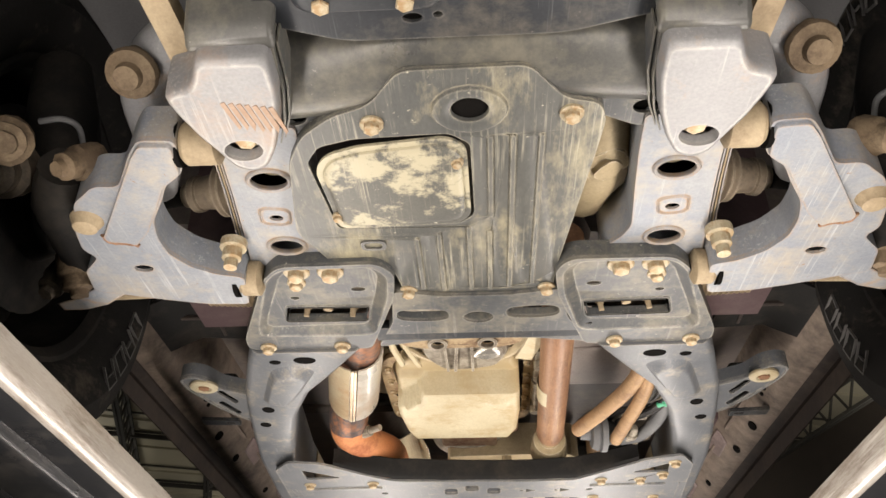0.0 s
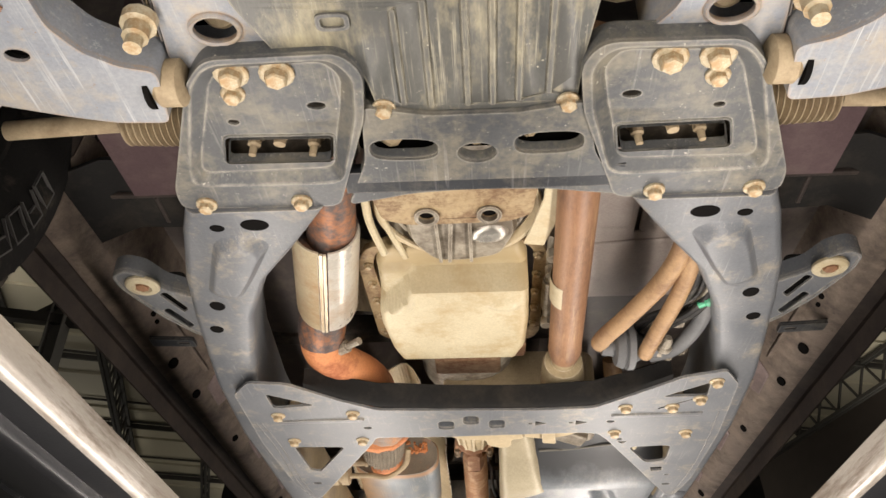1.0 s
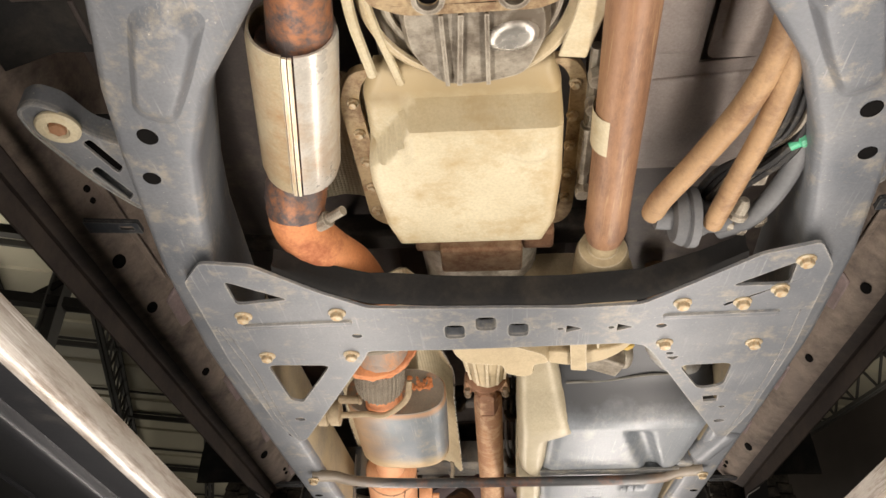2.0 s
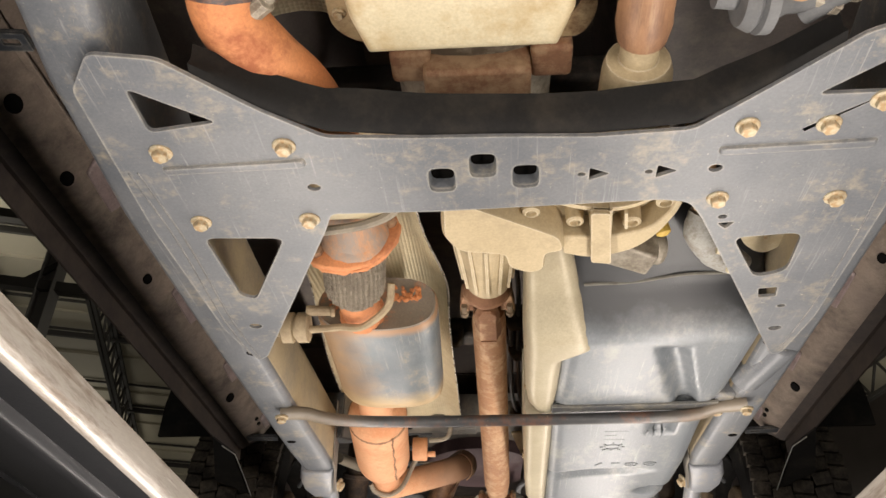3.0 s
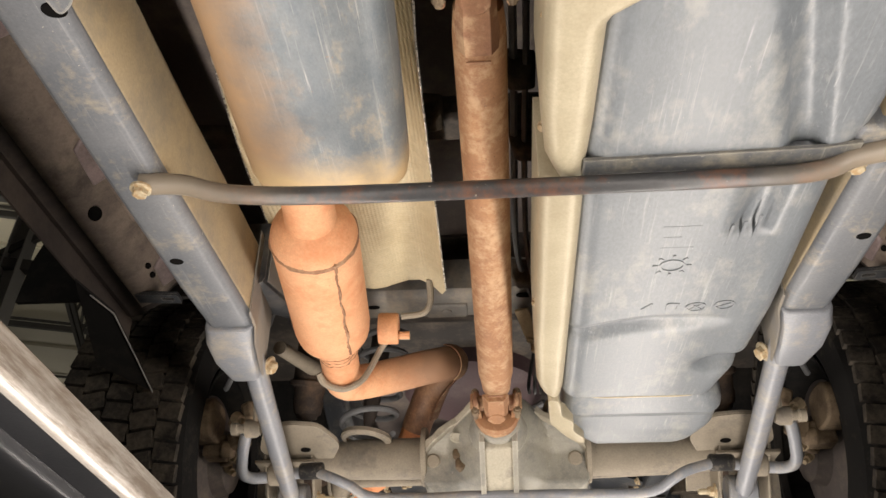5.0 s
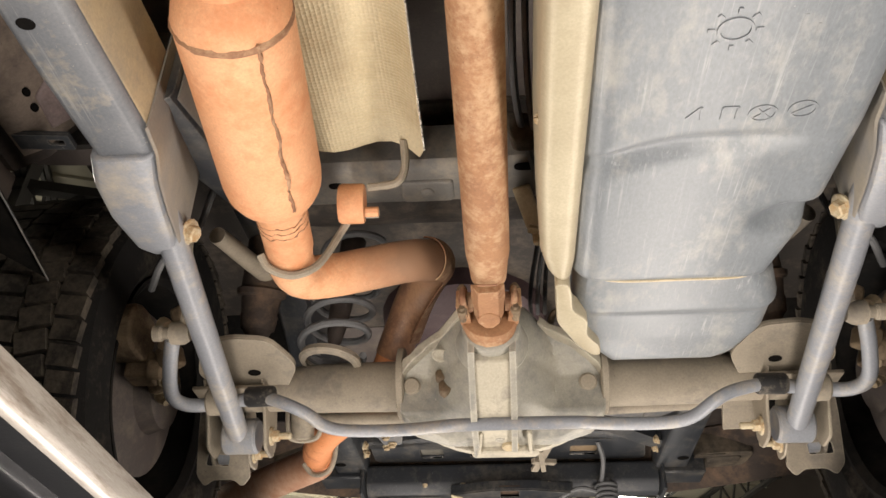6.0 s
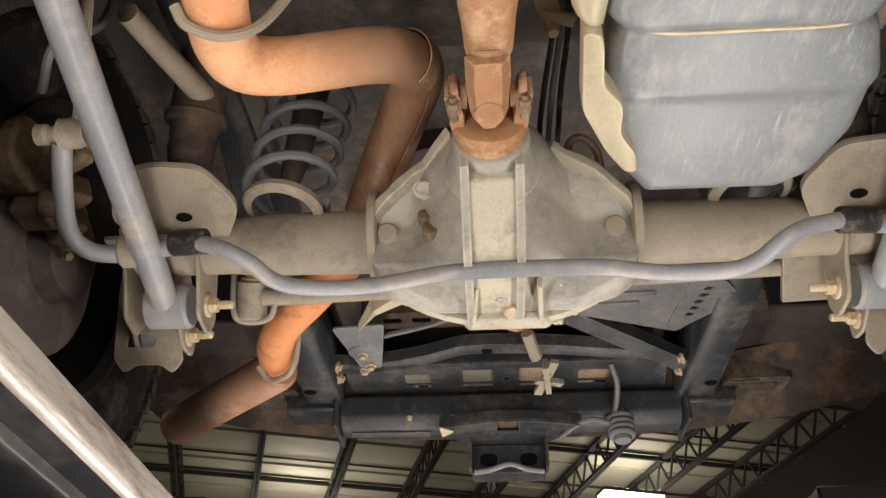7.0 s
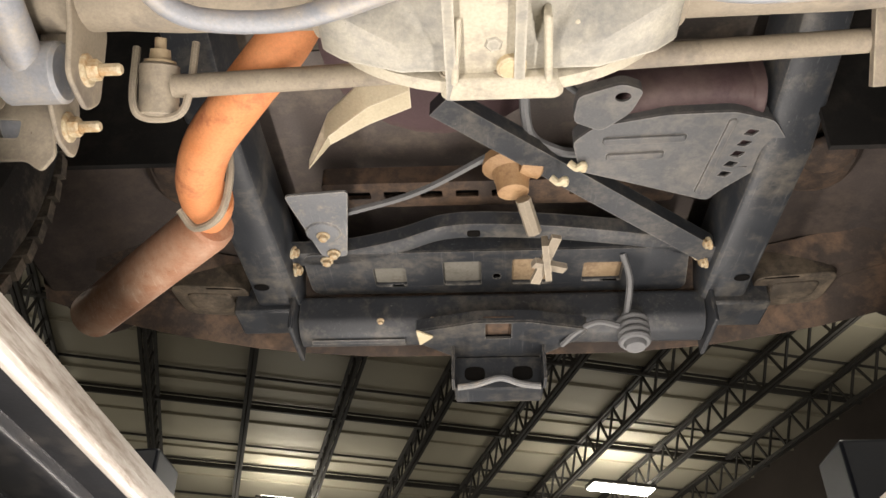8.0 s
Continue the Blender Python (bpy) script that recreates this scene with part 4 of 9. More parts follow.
grooves = [(fillet([(x - 0.003, y0), (x + 0.003, y0), (x + 0.003, y1), (x - 0.003, y1)], 0.002, 2), 0.003, 0.0015)
           for x, y0, y1 in ((-0.075, 0.865, 1.0), (-0.045, 0.855, 1.005), (-0.005, 0.84, 1.005), (0.022, 0.85, 1.005), (0.050, 0.66, 1.0), (0.082, 0.66, 0.99), (0.024, 0.66, 0.82))]
sheet(bm, fillet(out, 0.014), [oval(0.002, 0.616, 0.042, 0.036), fillet(door, 0.008)], grooves, 2.040, 0.004, lip=0.014)
loft(bm, [[(x, y, z) for x, y in oval(0.002, 0.616, a, b)] for a, b, z in ((0.042, 0.036, 2.040), (0.040, 0.034, 2.0355), (0.034, 0.028, 2.0345), (0.026, 0.023, 2.036), (0.021, 0.019, 2.038), (0.0205, 0.0185, 2.046))], (False, False))
guard = part("engine_guard", bm, SKID, suv, "dark engine guard plate streaked with yellow mud", bevel=0.0012)
fasten(guard, BOLT, [(-0.106, 0.634, 2.038), (0.112, 0.627, 2.038), (0.104, 1.004, 2.038), (-0.098, 1.004, 2.038)])
bm = bmesh.new()
inner = fillet([(-0.183, 0.712), (-0.168, 0.686), (-0.128, 0.672), (-0.025, 0.660), (-0.003, 0.678), (-0.001, 0.812), (-0.016, 0.829), (-0.172, 0.835)], 0.014)
sheet(bm, inner, (), [([(p[0] * 0.93 - 0.006, (p[1] - 0.75) * 0.9 + 0.75) for p in inner], 0.006, 0.010)], 2.038, 0.004)
hatch = part("access_hatch", bm, MUD, guard, "scuffed access hatch with dried mud")
# near-black disc for the shade in the ringed hole
bm = bmesh.new()
press(bm, oval(0.002, 0.616, 0.021, 0.019), 2.044, 0.001, 0.001, 1)
part("hole", bm, HOLE_SHADE, guard)
fasten(guard, SMALL_BOLT, [(-0.015, 0.70, 2.034), (-0.170, 0.805, 2.036)])
bm = bmesh.new()
plate(bm, oval(-0.134, 0.878, 0.017, 0.011, power=4), [oval(-0.134, 0.878, 0.012, 0.007, power=4)], 2.037, 0.004)
part("emblem", bm, PAD, guard, "small oval stamped mark")

bm = bmesh.new()
tube(bm, [(-0.24, 0.60, 2.085), (-0.15, 0.595, 2.095), (0.0, 0.575, 2.10), (0.15, 0.585, 2.095), (0.24, 0.59, 2.085)], [0.052, 0.056, 0.058, 0.056, 0.052], 18)
part("front_cross_tube", bm, GLOSS_BLACK, suv, "black front cross tube of the frame")
bm = bmesh.new()
plate(bm, fillet([(-0.21, 0.36), (0.20, 0.36), (0.205, 0.50), (0.10, 0.527), (-0.12, 0.527), (-0.2, 0.50)], 0.02), [oval(-0.05, 0.50, 0.010, 0.006), oval(-0.025, 0.497, 0.005, 0.004, n=8)], 2.055, 0.004, lip=0.02)
press(bm, fillet([(-0.17, 0.44), (-0.02, 0.44), (-0.02, 0.485), (-0.16, 0.485)], 0.015), 2.055, 0.008, 0.01)
front = part("front_guard", bm, BLACK, suv, "black front guard plate flecked with mud")
fasten(front, BOLT, [(-0.135, 0.475, 2.053), (-0.055, 0.475, 2.053)])


def arm_bracket(s):
    """Cast cover over the front mount of a control arm, and the side member behind it."""
    out = fillet(flip([(0.186, 0.494), (0.256, 0.494), (0.262, 0.514), (0.274, 0.532), (0.302, 0.540), (0.296, 0.566), (0.284, 0.602), (0.270, 0.630), (0.256, 0.660), (0.240, 0.668), (0.222, 0.660), (0.206, 0.628), (0.194, 0.588), (0.186, 0.540)], s), 0.009, 3)
    cx, cy = s * 0.236, 0.578
    ring = lambda k, z: [(cx + (x - cx) * k, cy + (y - cy) * k, z) for x, y in out]
    bm = bmesh.new()
    flat = [(x, y) for x, y, z in ring(0.90, 0)]
    plate(bm, flat, [oval(s * 0.241, 0.627, 0.0215, 0.0165, s * 12)], 2.001, 0.004)
    loft(bm, [ring(0.90, 2.001), ring(0.955, 2.0022), ring(0.985, 2.0058), ring(1.0, 2.012), ring(1.015, 2.030), ring(1.02, 2.050), ring(1.03, 2.075)], (False, False))
    press(bm, oval(s * 0.241, 0.627, 0.0215, 0.0165, s * 12), 2.005, -0.010, 0.002, 2, cap=False)
    cover = part("mount_cover", bm, SCRAPED if s < 0 else BRIGHT, suv, "light grey mount cover, scraped to rust" if s < 0 else "light grey pressed mount cover", angle=50)
    # near-black sheet for the shaded inside of the cover
    bm = bmesh.new()
    plate(bm, oval(s * 0.241, 0.629, 0.034, 0.028), (), 2.034, 0.002)
    part("hole", bm, HOLE_SHADE, cover)
    fasten(cover, BIG_BOLT, [(s * 0.239, 0.624, 2.022)])
    if s < 0:
        for k in range(7):
            bm = bmesh.new()
            a = 0.006 * k
            x0, y0 = -0.246 + a * 1.3, 0.552 + a * 0.25
            plate(bm, [(x0, y0), (x0 + 0.005, y0 - 0.002), (x0 + 0.013, y0 + 0.036 - 0.003 * (k % 3)), (x0 + 0.010, y0 + 0.040)], (), 2.0002 + 0.0001 * (k % 2), 0.0012)
            part("scrape", bm, SCRAPE, cover, "bare rusty scrape mark")
    # front face of the bracket, rising to the frame horn
    bm = bmesh.new()
    loft(bm, [[(s * 0.182, y, z), (s * 0.264, y, z), (s * 0.268, y + 0.012, z), (s * 0.178, y + 0.012, z)] for y, z in ((0.490, 2.020), (0.478, 2.034), (0.470, 2.060), (0.458, 2.12), (0.42, 2.20))])
    part("bracket_front", bm, GLOSS_BLACK, cover, "dark front face of the bracket", bevel=0.004)
    bm = bmesh.new()
    for d in (0.0, 0.004):
        loft(bm, [[(s * (x + 0.003 - d), y, z0 + 0.012 + d * 2), (s * (x + 0.001 - d), y, z0 + 0.012 + d * 2), (s * (x + 0.001 - d), y, 2.07), (s * (x + 0.003 - d), y, 2.07)] for x, y, z0 in ((0.182, 0.50, 2.010), (0.184, 0.56, 2.010), (0.193, 0.61, 2.012), (0.206, 0.648, 2.016))])
    part("side_flange", bm, PAD, cover, "double folded side flange")
    # side member: a channel with two flanged openings
    edge = fillet(flip([(0.196, 0.650), (0.198, 0.72), (0.204, 0.80), (0.210, 0.868), (0.202, 0.892), (0.180, 0.918), (0.176, 0.945), (0.318, 0.948), (0.308, 0.86), (0.300, 0.78), (0.294, 0.70), (0.290, 0.650)], s), 0.008, 3)
    rows = ((0.247, 0.745, 0.0235, 0.0175), (0.256, 0.893, 0.0225, 0.0165))
    bm = bmesh.new()
    plate(bm, edge, [*[oval(s * x, y, a, b) for x, y, a, b in rows], oval(s * 0.256, 0.827, 0.009, 0.0065)], 2.052, 0.004, lip=0.075)
    for x, y, a, b in rows:
        loft(bm, [[(px, py, z) for px, py in oval(s * x, y, a + d, b + d)] for d, z in ((0.0, 2.056), (0.0, 2.049), (0.003, 2.0475), (0.005, 2.049), (0.006, 2.0525))], (False, False))
    loft(bm, [[(px, py, z) for px, py in fillet(flip([(0.232 - d, 0.806 - d), (0.276 + d, 0.800 - d), (0.280 + d, 0.842 + d), (0.238 - d, 0.846 + d)], s), 0.012)] for d, z in ((0.0, 2.0525), (-0.003, 2.0495), (-0.005, 2.0525))], (False, False))
    member = part("front_side_member", bm, ARM, suv, "dusty grey side member with flanged openings", angle=40)
    # the shade inside the channel is a near-black sheet
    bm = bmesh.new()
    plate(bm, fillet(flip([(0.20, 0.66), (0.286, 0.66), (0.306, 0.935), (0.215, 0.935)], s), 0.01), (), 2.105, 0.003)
    part("inside", bm, HOLE_SHADE, member)
    for x, y, a, b in rows:
        bm = bmesh.new()
        lathe(bm, (s * (x + 0.002), y + 0.008, 2.10), (0, -0.10, -1), [(0, 0.017), (0.022, 0.017), (0.024, 0.013), (0.020, 0.008)], 18)
        part("sleeve", bm, TAN_DUST, member, "tan dusty sleeve inside the opening")
    for d in (0.004, 0.009, 0.014):
        bm = bmesh.new()
        loft(bm, [[(s * (x + d), y, 2.056 + d * 0.8), (s * (x + d + 0.002), y, 2.056 + d * 0.8), (s * (x + d + 0.002), y, 2.13), (s * (x + d), y, 2.13)] for x, y in ((0.290, 0.668), (0.294, 0.70), (0.300, 0.78), (0.308, 0.86), (0.317, 0.940))])
        part("outer_flange", bm, TAN_DUST if d == 0.009 else ARM, member, "dusty folded outer flange")


both(arm_bracket)


def member_web(s):
    """Web plate that ties the cross tube to the side member."""
    bm = bmesh.new()
    plate(bm, fillet(flip([(0.125, 0.585), (0.225, 0.590), (0.232, 0.665), (0.190, 0.672), (0.150, 0.652), (0.120, 0.640)], s), 0.01), [oval(s * 0.196, 0.640, 0.015, 0.011)], 2.056, 0.004, lip=0.03)
    web = part("member_web", bm, PAD, suv, "dusty dark web plate with a round hole", bevel=0.002)
    # near-black backing imitates shade in the web's hole
    bm = bmesh.new()
    plate(bm, oval(s * 0.196, 0.640, 0.018, 0.014), (), 2.064, 0.002)
    part("hole", bm, HOLE_SHADE, web)


both(member_web)
bm = bmesh.new()
tube(bm, [(0.20, 0.66, 2.16), (0.175, 0.74, 2.15), (0.165, 0.83, 2.14), (0.15, 0.93, 2.15)], [0.03, 0.042, 0.05, 0.04], 14)
lathe(bm, (0.17, 0.80, 2.12), (0.2, 0, -1), [(0, 0.03), (0.02, 0.03), (0.022, 0.018), (0.03, 0.018)], 12)
part("front_differential", crust(bm, 0.003), DUSTY, suv, "dusty tan front differential casting", angle=60)


def control_arm(s):
    """Lower A-arm: pressed steel, open in the middle."""
    out = [(0.318, 0.622), (0.358, 0.619), (0.374, 0.640), (0.410, 0.700), (0.440, 0.698), (0.476, 0.730), (0.500, 0.790), (0.508, 0.832), (0.496, 0.852), (0.527, 0.886), (0.536, 0.940), (0.500, 0.950), (0.440, 0.970), (0.385, 0.985), (0.327, 0.988), (0.316, 0.912), (0.350, 0.903), (0.381, 0.881), (0.400, 0.846), (0.401, 0.808), (0.393, 0.772), (0.367, 0.728), (0.352, 0.698), (0.325, 0.676)]
    bm = bmesh.new()
    plate(bm, fillet(flip(out, s), 0.010), [oval(s * 0.445, 0.882, 0.013, 0.0085)], 2.014, 0.005, lip=0.05)
    arm = part("control_arm", bm, ARM, suv, "dusty grey pressed-steel lower control arm", bevel=0.003)
    bm = bmesh.new()
    upper = fillet(flip([(0.322, 0.625), (0.357, 0.622), (0.373, 0.643), (0.466, 0.798), (0.462, 0.808), (0.437, 0.812), (0.430, 0.818), (0.405, 0.790), (0.369, 0.725), (0.354, 0.696), (0.327, 0.674)], s), 0.006, 3)
    mx, my = s * 0.385, 0.70
    loft(bm, [[(mx + (x - mx) * k, my + (y - my) * k, z) for x, y in upper] for k, z in ((1.0, 2.016), (1.0, 2.010), (0.985, 2.0078))])
    part("doubler", bm, ARM, arm, "welded doubler plate over the front leg", angle=40)
    bm = bmesh.new()
    tube(bm, [(s * 0.467, 0.796, 2.0125), (s * 0.462, 0.811, 2.0115), (s * 0.438, 0.815, 2.0115), (s * 0.429, 0.822, 2.0125)], 0.0028, 8)
    part("weld_bead", crust(bm, 0.0008), SHAFT_TAN, arm, "rusty weld bead at the doubler's end")
    # near-black backing imitates shade above the arm's hole
    bm = bmesh.new()
    plate(bm, oval(s * 0.445, 0.884, 0.017, 0.013), (), 2.030, 0.002)
    part("hole", bm, HOLE_SHADE, arm)
    for y, a, b in ((0.650, 0.276, 0.320), (0.948, 0.300, 0.332)):
        bm = bmesh.new()
        lathe(bm, (s * a, y, 2.034), (s, 0, 0), [(0, 0.018), (0.004, 0.0255), (b - a - 0.006, 0.0255), (b - a, 0.020)], 22)
        part("bushing", bm, TAN_DUST, arm, "tan dusty bushing sleeve")
        # near-black disc imitates the shaded gap beside the bushing
        bm = bmesh.new()
        lathe(bm, (s * b, y, 2.034), (s, 0, 0), [(0, 0.027), (0.006, 0.027)], 22)
        part("bushing_shade", bm, HOLE_SHADE, arm)
    bm = bmesh.new()
    lathe(bm, (s * 0.474, 0.765, 2.016), (0, 0, -1), [(0, 0.021), (0.003, 0.020), (0.010, 0.016), (0.014, 0.015), (0.016, 0.010)], 20)
    part("ball_joint", bm, TAN_DUST, arm, "dusty ball joint boss")
    bm = bmesh.new()
    lathe(bm, (s * 0.322, 0.868, 2.045), (0, 0, -1), [(0, 0.018), (0.012, 0.018), (0.014, 0.013), (0.028, 0.013), (0.030, 0.009), (0.042, 0.009)], 12)
    part("cam_bolt", bm, ZINC, arm, "yellowed cam bolt")
    # half shaft with its ribbed boot, steering boot, knuckle
    bm = bmesh.new()
    ribs = []
    for i in range(5):
        ribs += [(0.012 * i, 0.034), (0.012 * i + 0.005, 0.052 - 0.0035 * i), (0.012 * i + 0.007, 0.052 - 0.0035 * i)]
    lathe(bm, (s * 0.292, 0.846, 2.122), (s, 0.25, 0.05), [*ribs, (0.062, 0.026), (0.088, 0.023), (0.090, 0.026), (0.100, 0.026), (0.102, 0.018), (0.114, 0.017)], 26)
    part("boot", bm, BOOT, suv, "dusty half shaft with a ribbed rubber boot")
    bm = bmesh.new()
    lathe(bm, (s * 0.402, 0.873, 2.127), (s, 0.25, 0.05), [(0, 0.014), (0.12, 0.014), (0.125, 0.040), (0.16, 0.048), (0.2, 0.048)], 20)
    part("half_shaft", bm, NEAR_BLACK, suv, "dark half shaft and outer joint")
    bm = bmesh.new()
    lathe(bm, (s * 0.318, 1.064, 2.092), (s, 0.06, 0), [(0, 0.026)] + [(0.004 + 0.0085 * i + e, r - 0.0007 * i) for i in range(12) for e, r in ((0, 0.027), (0.0035, 0.038), (0.0045, 0.038))] + [(0.112, 0.013), (0.26, 0.012)], 26)
    part("steering_rod", bm, TAN_DUST, suv, "ribbed steering boot and tie rod")
    bm = bmesh.new()
    tube(bm, [(s * 0.28, 0.58, 2.12), (s * 0.34, 0.60, 2.14), (s * 0.385, 0.66, 2.13), (s * 0.40, 0.76, 2.12), (s * 0.43, 0.84, 2.12)], [0.026, 0.030, 0.030, 0.028, 0.026], 14)
    part("spring_seat", bm, BRIGHT, suv, "curved grey coil-over seat")
    bm = bmesh.new()
    tube(bm, [(s * 0.505, 0.735, 2.075), (s * 0.535, 0.80, 2.07), (s * 0.545, 0.88, 2.065), (s * 0.560, 0.960, 2.05)], [0.030, 0.038, 0.036, 0.022], 14)
    lathe(bm, (s * 0.545, 0.815, 2.09), (s * 0.25, 0, 1), [(0, 0.034), (0.06, 0.045), (0.14, 0.05), (0.24, 0.04)], 16)
    knuckle = part("steering_knuckle", crust(bm, 0.0015), NEAR_BLACK, suv, "near-black steering knuckle", angle=60)
    for x, y, z, way, r in ((0.470, 0.705, 2.055, (0.3, -0.6, -0.7), 0.017), (0.565, 0.700, 2.09, (-0.4, -0.6, -0.6), 0.024), (0.600, 0.755, 2.09, (0, -0.7, -0.7), 0.030), (0.560, 0.925, 2.035, (-0.2, 0.3, -1), 0.021), (0.610, 0.965, 2.05, (0.2, -0.4, -1), 0.018)):
        bm = bmesh.new()
        lathe(bm, (s * x, y, z), (s * way[0], way[1], way[2]), [(-0.03, r * 1.3), (0, r * 1.3), (0.004, r), (0.022, r), (0.025, r * 0.6), (0.034, r * 0.55)], 14)
        part("knuckle_bolt", crust(bm, 0.0008), BRAKE if x < 0.58 else DARK_IRON, knuckle, "dusty brown bolt and boss", angle=50)
    bm = bmesh.new()
    loft(bm, [[(s * (x + a), y + b, z) for a, b in ((-0.02, -0.012), (0.02, -0.012), (0.02, 0.012), (-0.02, 0.012))] for x, y, z in ((0.500, 0.935, 2.02), (0.550, 0.965, 2.012), (0.590, 0.985, 2.016))])
    part("steering_arm", bm, ARM, knuckle, "dusty grey steering arm", bevel=0.005)
    bm = bmesh.new()
    lathe(bm, (s * 0.372, 0.602, 2.10), (0, -0.5, -0.9), [(-0.06, 0.022), (0, 0.026), (0.004, 0.030), (0.012, 0.028), (0.016, 0.016), (0.026, 0.014)], 18)
    part("bar_link", bm, BRAKE, suv, "tan dusty anti-roll bar link end")
    bm = bmesh.new()
    tube(bm, [(s * 0.555, 0.733, 2.15), (s * 0.525, 0.730, 2.15), (s * 0.510, 0.745, 2.15), (s * 0.518, 0.78, 2.15), (s * 0.535, 0.82, 2.15)], 0.004, 8)
    part("brake_hose", bm, GREY_RUBBER, suv, "thin dark brake hose")
    bm = bmesh.new()
    bar(bm, (s * 0.315, 0.40, 2.10), (s * 0.285, 0.56, 2.06), 0.028, 0.02)
    part("front_stay", bm, TAN_DUST, suv, "tan dusty front stay")
    bm = bmesh.new()
    loft(bm, [[(s * x0, y, z), (s * x1, y, z), (s * x1, y + 0.003, z + 0.004), (s * x0, y + 0.003, z + 0.004)] for y, x0, x1, z in ((0.30, 0.16, 0.325, 2.10), (0.42, 0.175, 0.300, 2.085), (0.48, 0.186, 0.272, 2.075))])
    part("horn_plate", bm, PAD, suv, "dark dusty frame horn plate")


both(control_arm)


def wheel(name, x, y, z, s, label):
    """Tyre with tread blocks, rim and brake disc; the inner side faces the middle of the car."""
    w = 0.25
    front = "front" in label
    bm = bmesh.new()
    b = 0.030 if front else 0.008
    prof = [(-w / 2 + 0.02, 0.225), (-w / 2 - b * 0.5, 0.255), (-w / 2 - b, 0.30), (-w / 2 - b * 0.6, 0.338), (-w / 2 + 0.018, 0.360), (-w / 2 + 0.03, 0.367), (w / 2 - 0.03, 0.367), (w / 2 - 0.018, 0.360), (w / 2 + b * 0.6, 0.338), (w / 2 + b, 0.30), (w / 2 + b * 0.5, 0.255), (w / 2 - 0.02, 0.225)]
    lathe(bm, (x, y, z), (1, 0, 0), prof, 64, (False, False))
    tyre = part("tyre", bm, RUBBER, suv, label)
    bm = bmesh.new()
    for i in range(58):
        a = 2 * math.pi * i / 58
        for k, (u, half) in enumerate(((-0.085, 0.017), (-0.045, 0.017), (0.0, 0.017), (0.045, 0.017), (0.085, 0.017)) if front else ((-0.105, 0.0225), (-0.055, 0.0245), (0.0, 0.0265), (0.055, 0.0245), (0.105, 0.0225))):
            b = a + (0.05 if k % 2 else 0.0)
            m = Matrix.Translation((x + u, y, z)) @ Matrix.Rotation(b, 4, "X") @ Matrix.Translation((0, 0, 0.372 - (0.006 if k in (0, 4) else 0))) @ Matrix.Rotation((0.35 if front else 0.16) if k % 2 else -0.12, 4, "Z")
            bmesh.ops.create_cube(bm, size=1, matrix=m @ Matrix.Diagonal((half * 2, 0.029 if front else 0.0335, 0.016, 1)))
    part("tread", bm, TREAD, tyre, "chunky worn tread blocks", kind="stuff")
    if front:
        bm = bmesh.new()
        for first in ((2.25, 4.05) if s < 0 else (0.0, 4.05)):
            for k in range(4):
                a = first + 0.15 * k
                bars = [(-0.015, 0, 0.0022, 0.042), (0.015, 0, 0.0022, 0.042), (0, 0.020, 0.030, 0.0022)] + ([(0, -0.020, 0.030, 0.0022)] if k % 2 else [(0, 0.0, 0.018, 0.0022)])
                for u, v, lu, lv in bars:
                    m = Matrix.Translation((x - s * (w / 2 + 0.028), y, z)) @ Matrix.Rotation(a, 4, "X") @ Matrix.Translation((0, u, 0.282 + v))
                    bmesh.ops.create_cube(bm, size=1, matrix=m @ Matrix.Diagonal((0.004, lu, lv, 1)))
        part("raised_lettering", bm, TYRE_INK, tyre, "pale outlined bars of raised lettering", kind="stuff")
    bm = bmesh.new()
    d = -s
    lathe(bm, (x, y, z), (d, 0, 0), [(-0.02, 0.06), (-0.02, 0.20), (0.10, 0.215), (0.112, 0.228), (0.118, 0.23), (0.118, 0.222), (0.105, 0.208)], 40, (True, False))
    part("rim", bm, NEAR_BLACK, tyre, "dark wheel rim")
    bm = bmesh.new()
    lathe(bm, (x + d * 0.06, y, z), (d, 0, 0), [(0, 0.155), (0.012, 0.158), (0.016, 0.15), (0.03, 0.08), (0.06, 0.07), (0.07, 0.05)], 36)
    part("brake_disc", bm, NEAR_BLACK if front else FLOOR_COAT, tyre, "dull brake disc and backing plate")
    return tyre


for s in (-1, 1):
    wheel("tyre", s * 0.748, 0.935, 2.158, s, "black front off-road tyre with pale raised letters")
    wheel("tyre", s * 0.785, 3.745, 2.04, s, "black rear off-road tyre with chunky tread")

# ---- gearbox, shafts and exhaust ----
def pan_height(x, y):
    """Underside of the pan: a shallow front shelf, a deep sump with one corner cut away, and a drain dimple."""
    cut = 1.484 + max(0.0, -0.112 - x) * 1.25
    k = min(1.0, max(0.0, (y - cut) / 0.012 + 0.5))
    z = 2.122 - 0.046 * k * k * (3 - 2 * k)
    z -= 0.014 * dent(x, y, -0.166, -0.116, 1.470, 1.540, 0.010)
    away = math.hypot((x - 0.040) / 0.026, (y - 1.537) / 0.019)
    return z - 0.007 * max(0.0, 1 - away ** 4)


flange = fillet([(-0.178, 1.448), (0.088, 1.440), (0.106, 1.475), (0.104, 1.76), (0.09, 1.79), (-0.165, 1.785), (-0.192, 1.76), (-0.198, 1.50)], 0.02, 3)
step = fillet([(-0.162, 1.452), (0.074, 1.444), (0.090, 1.47), (0.090, 1.745), (0.075, 1.765), (-0.145, 1.76), (-0.166, 1.74), (-0.178, 1.49)], 0.02, 3)
bm = bmesh.new()
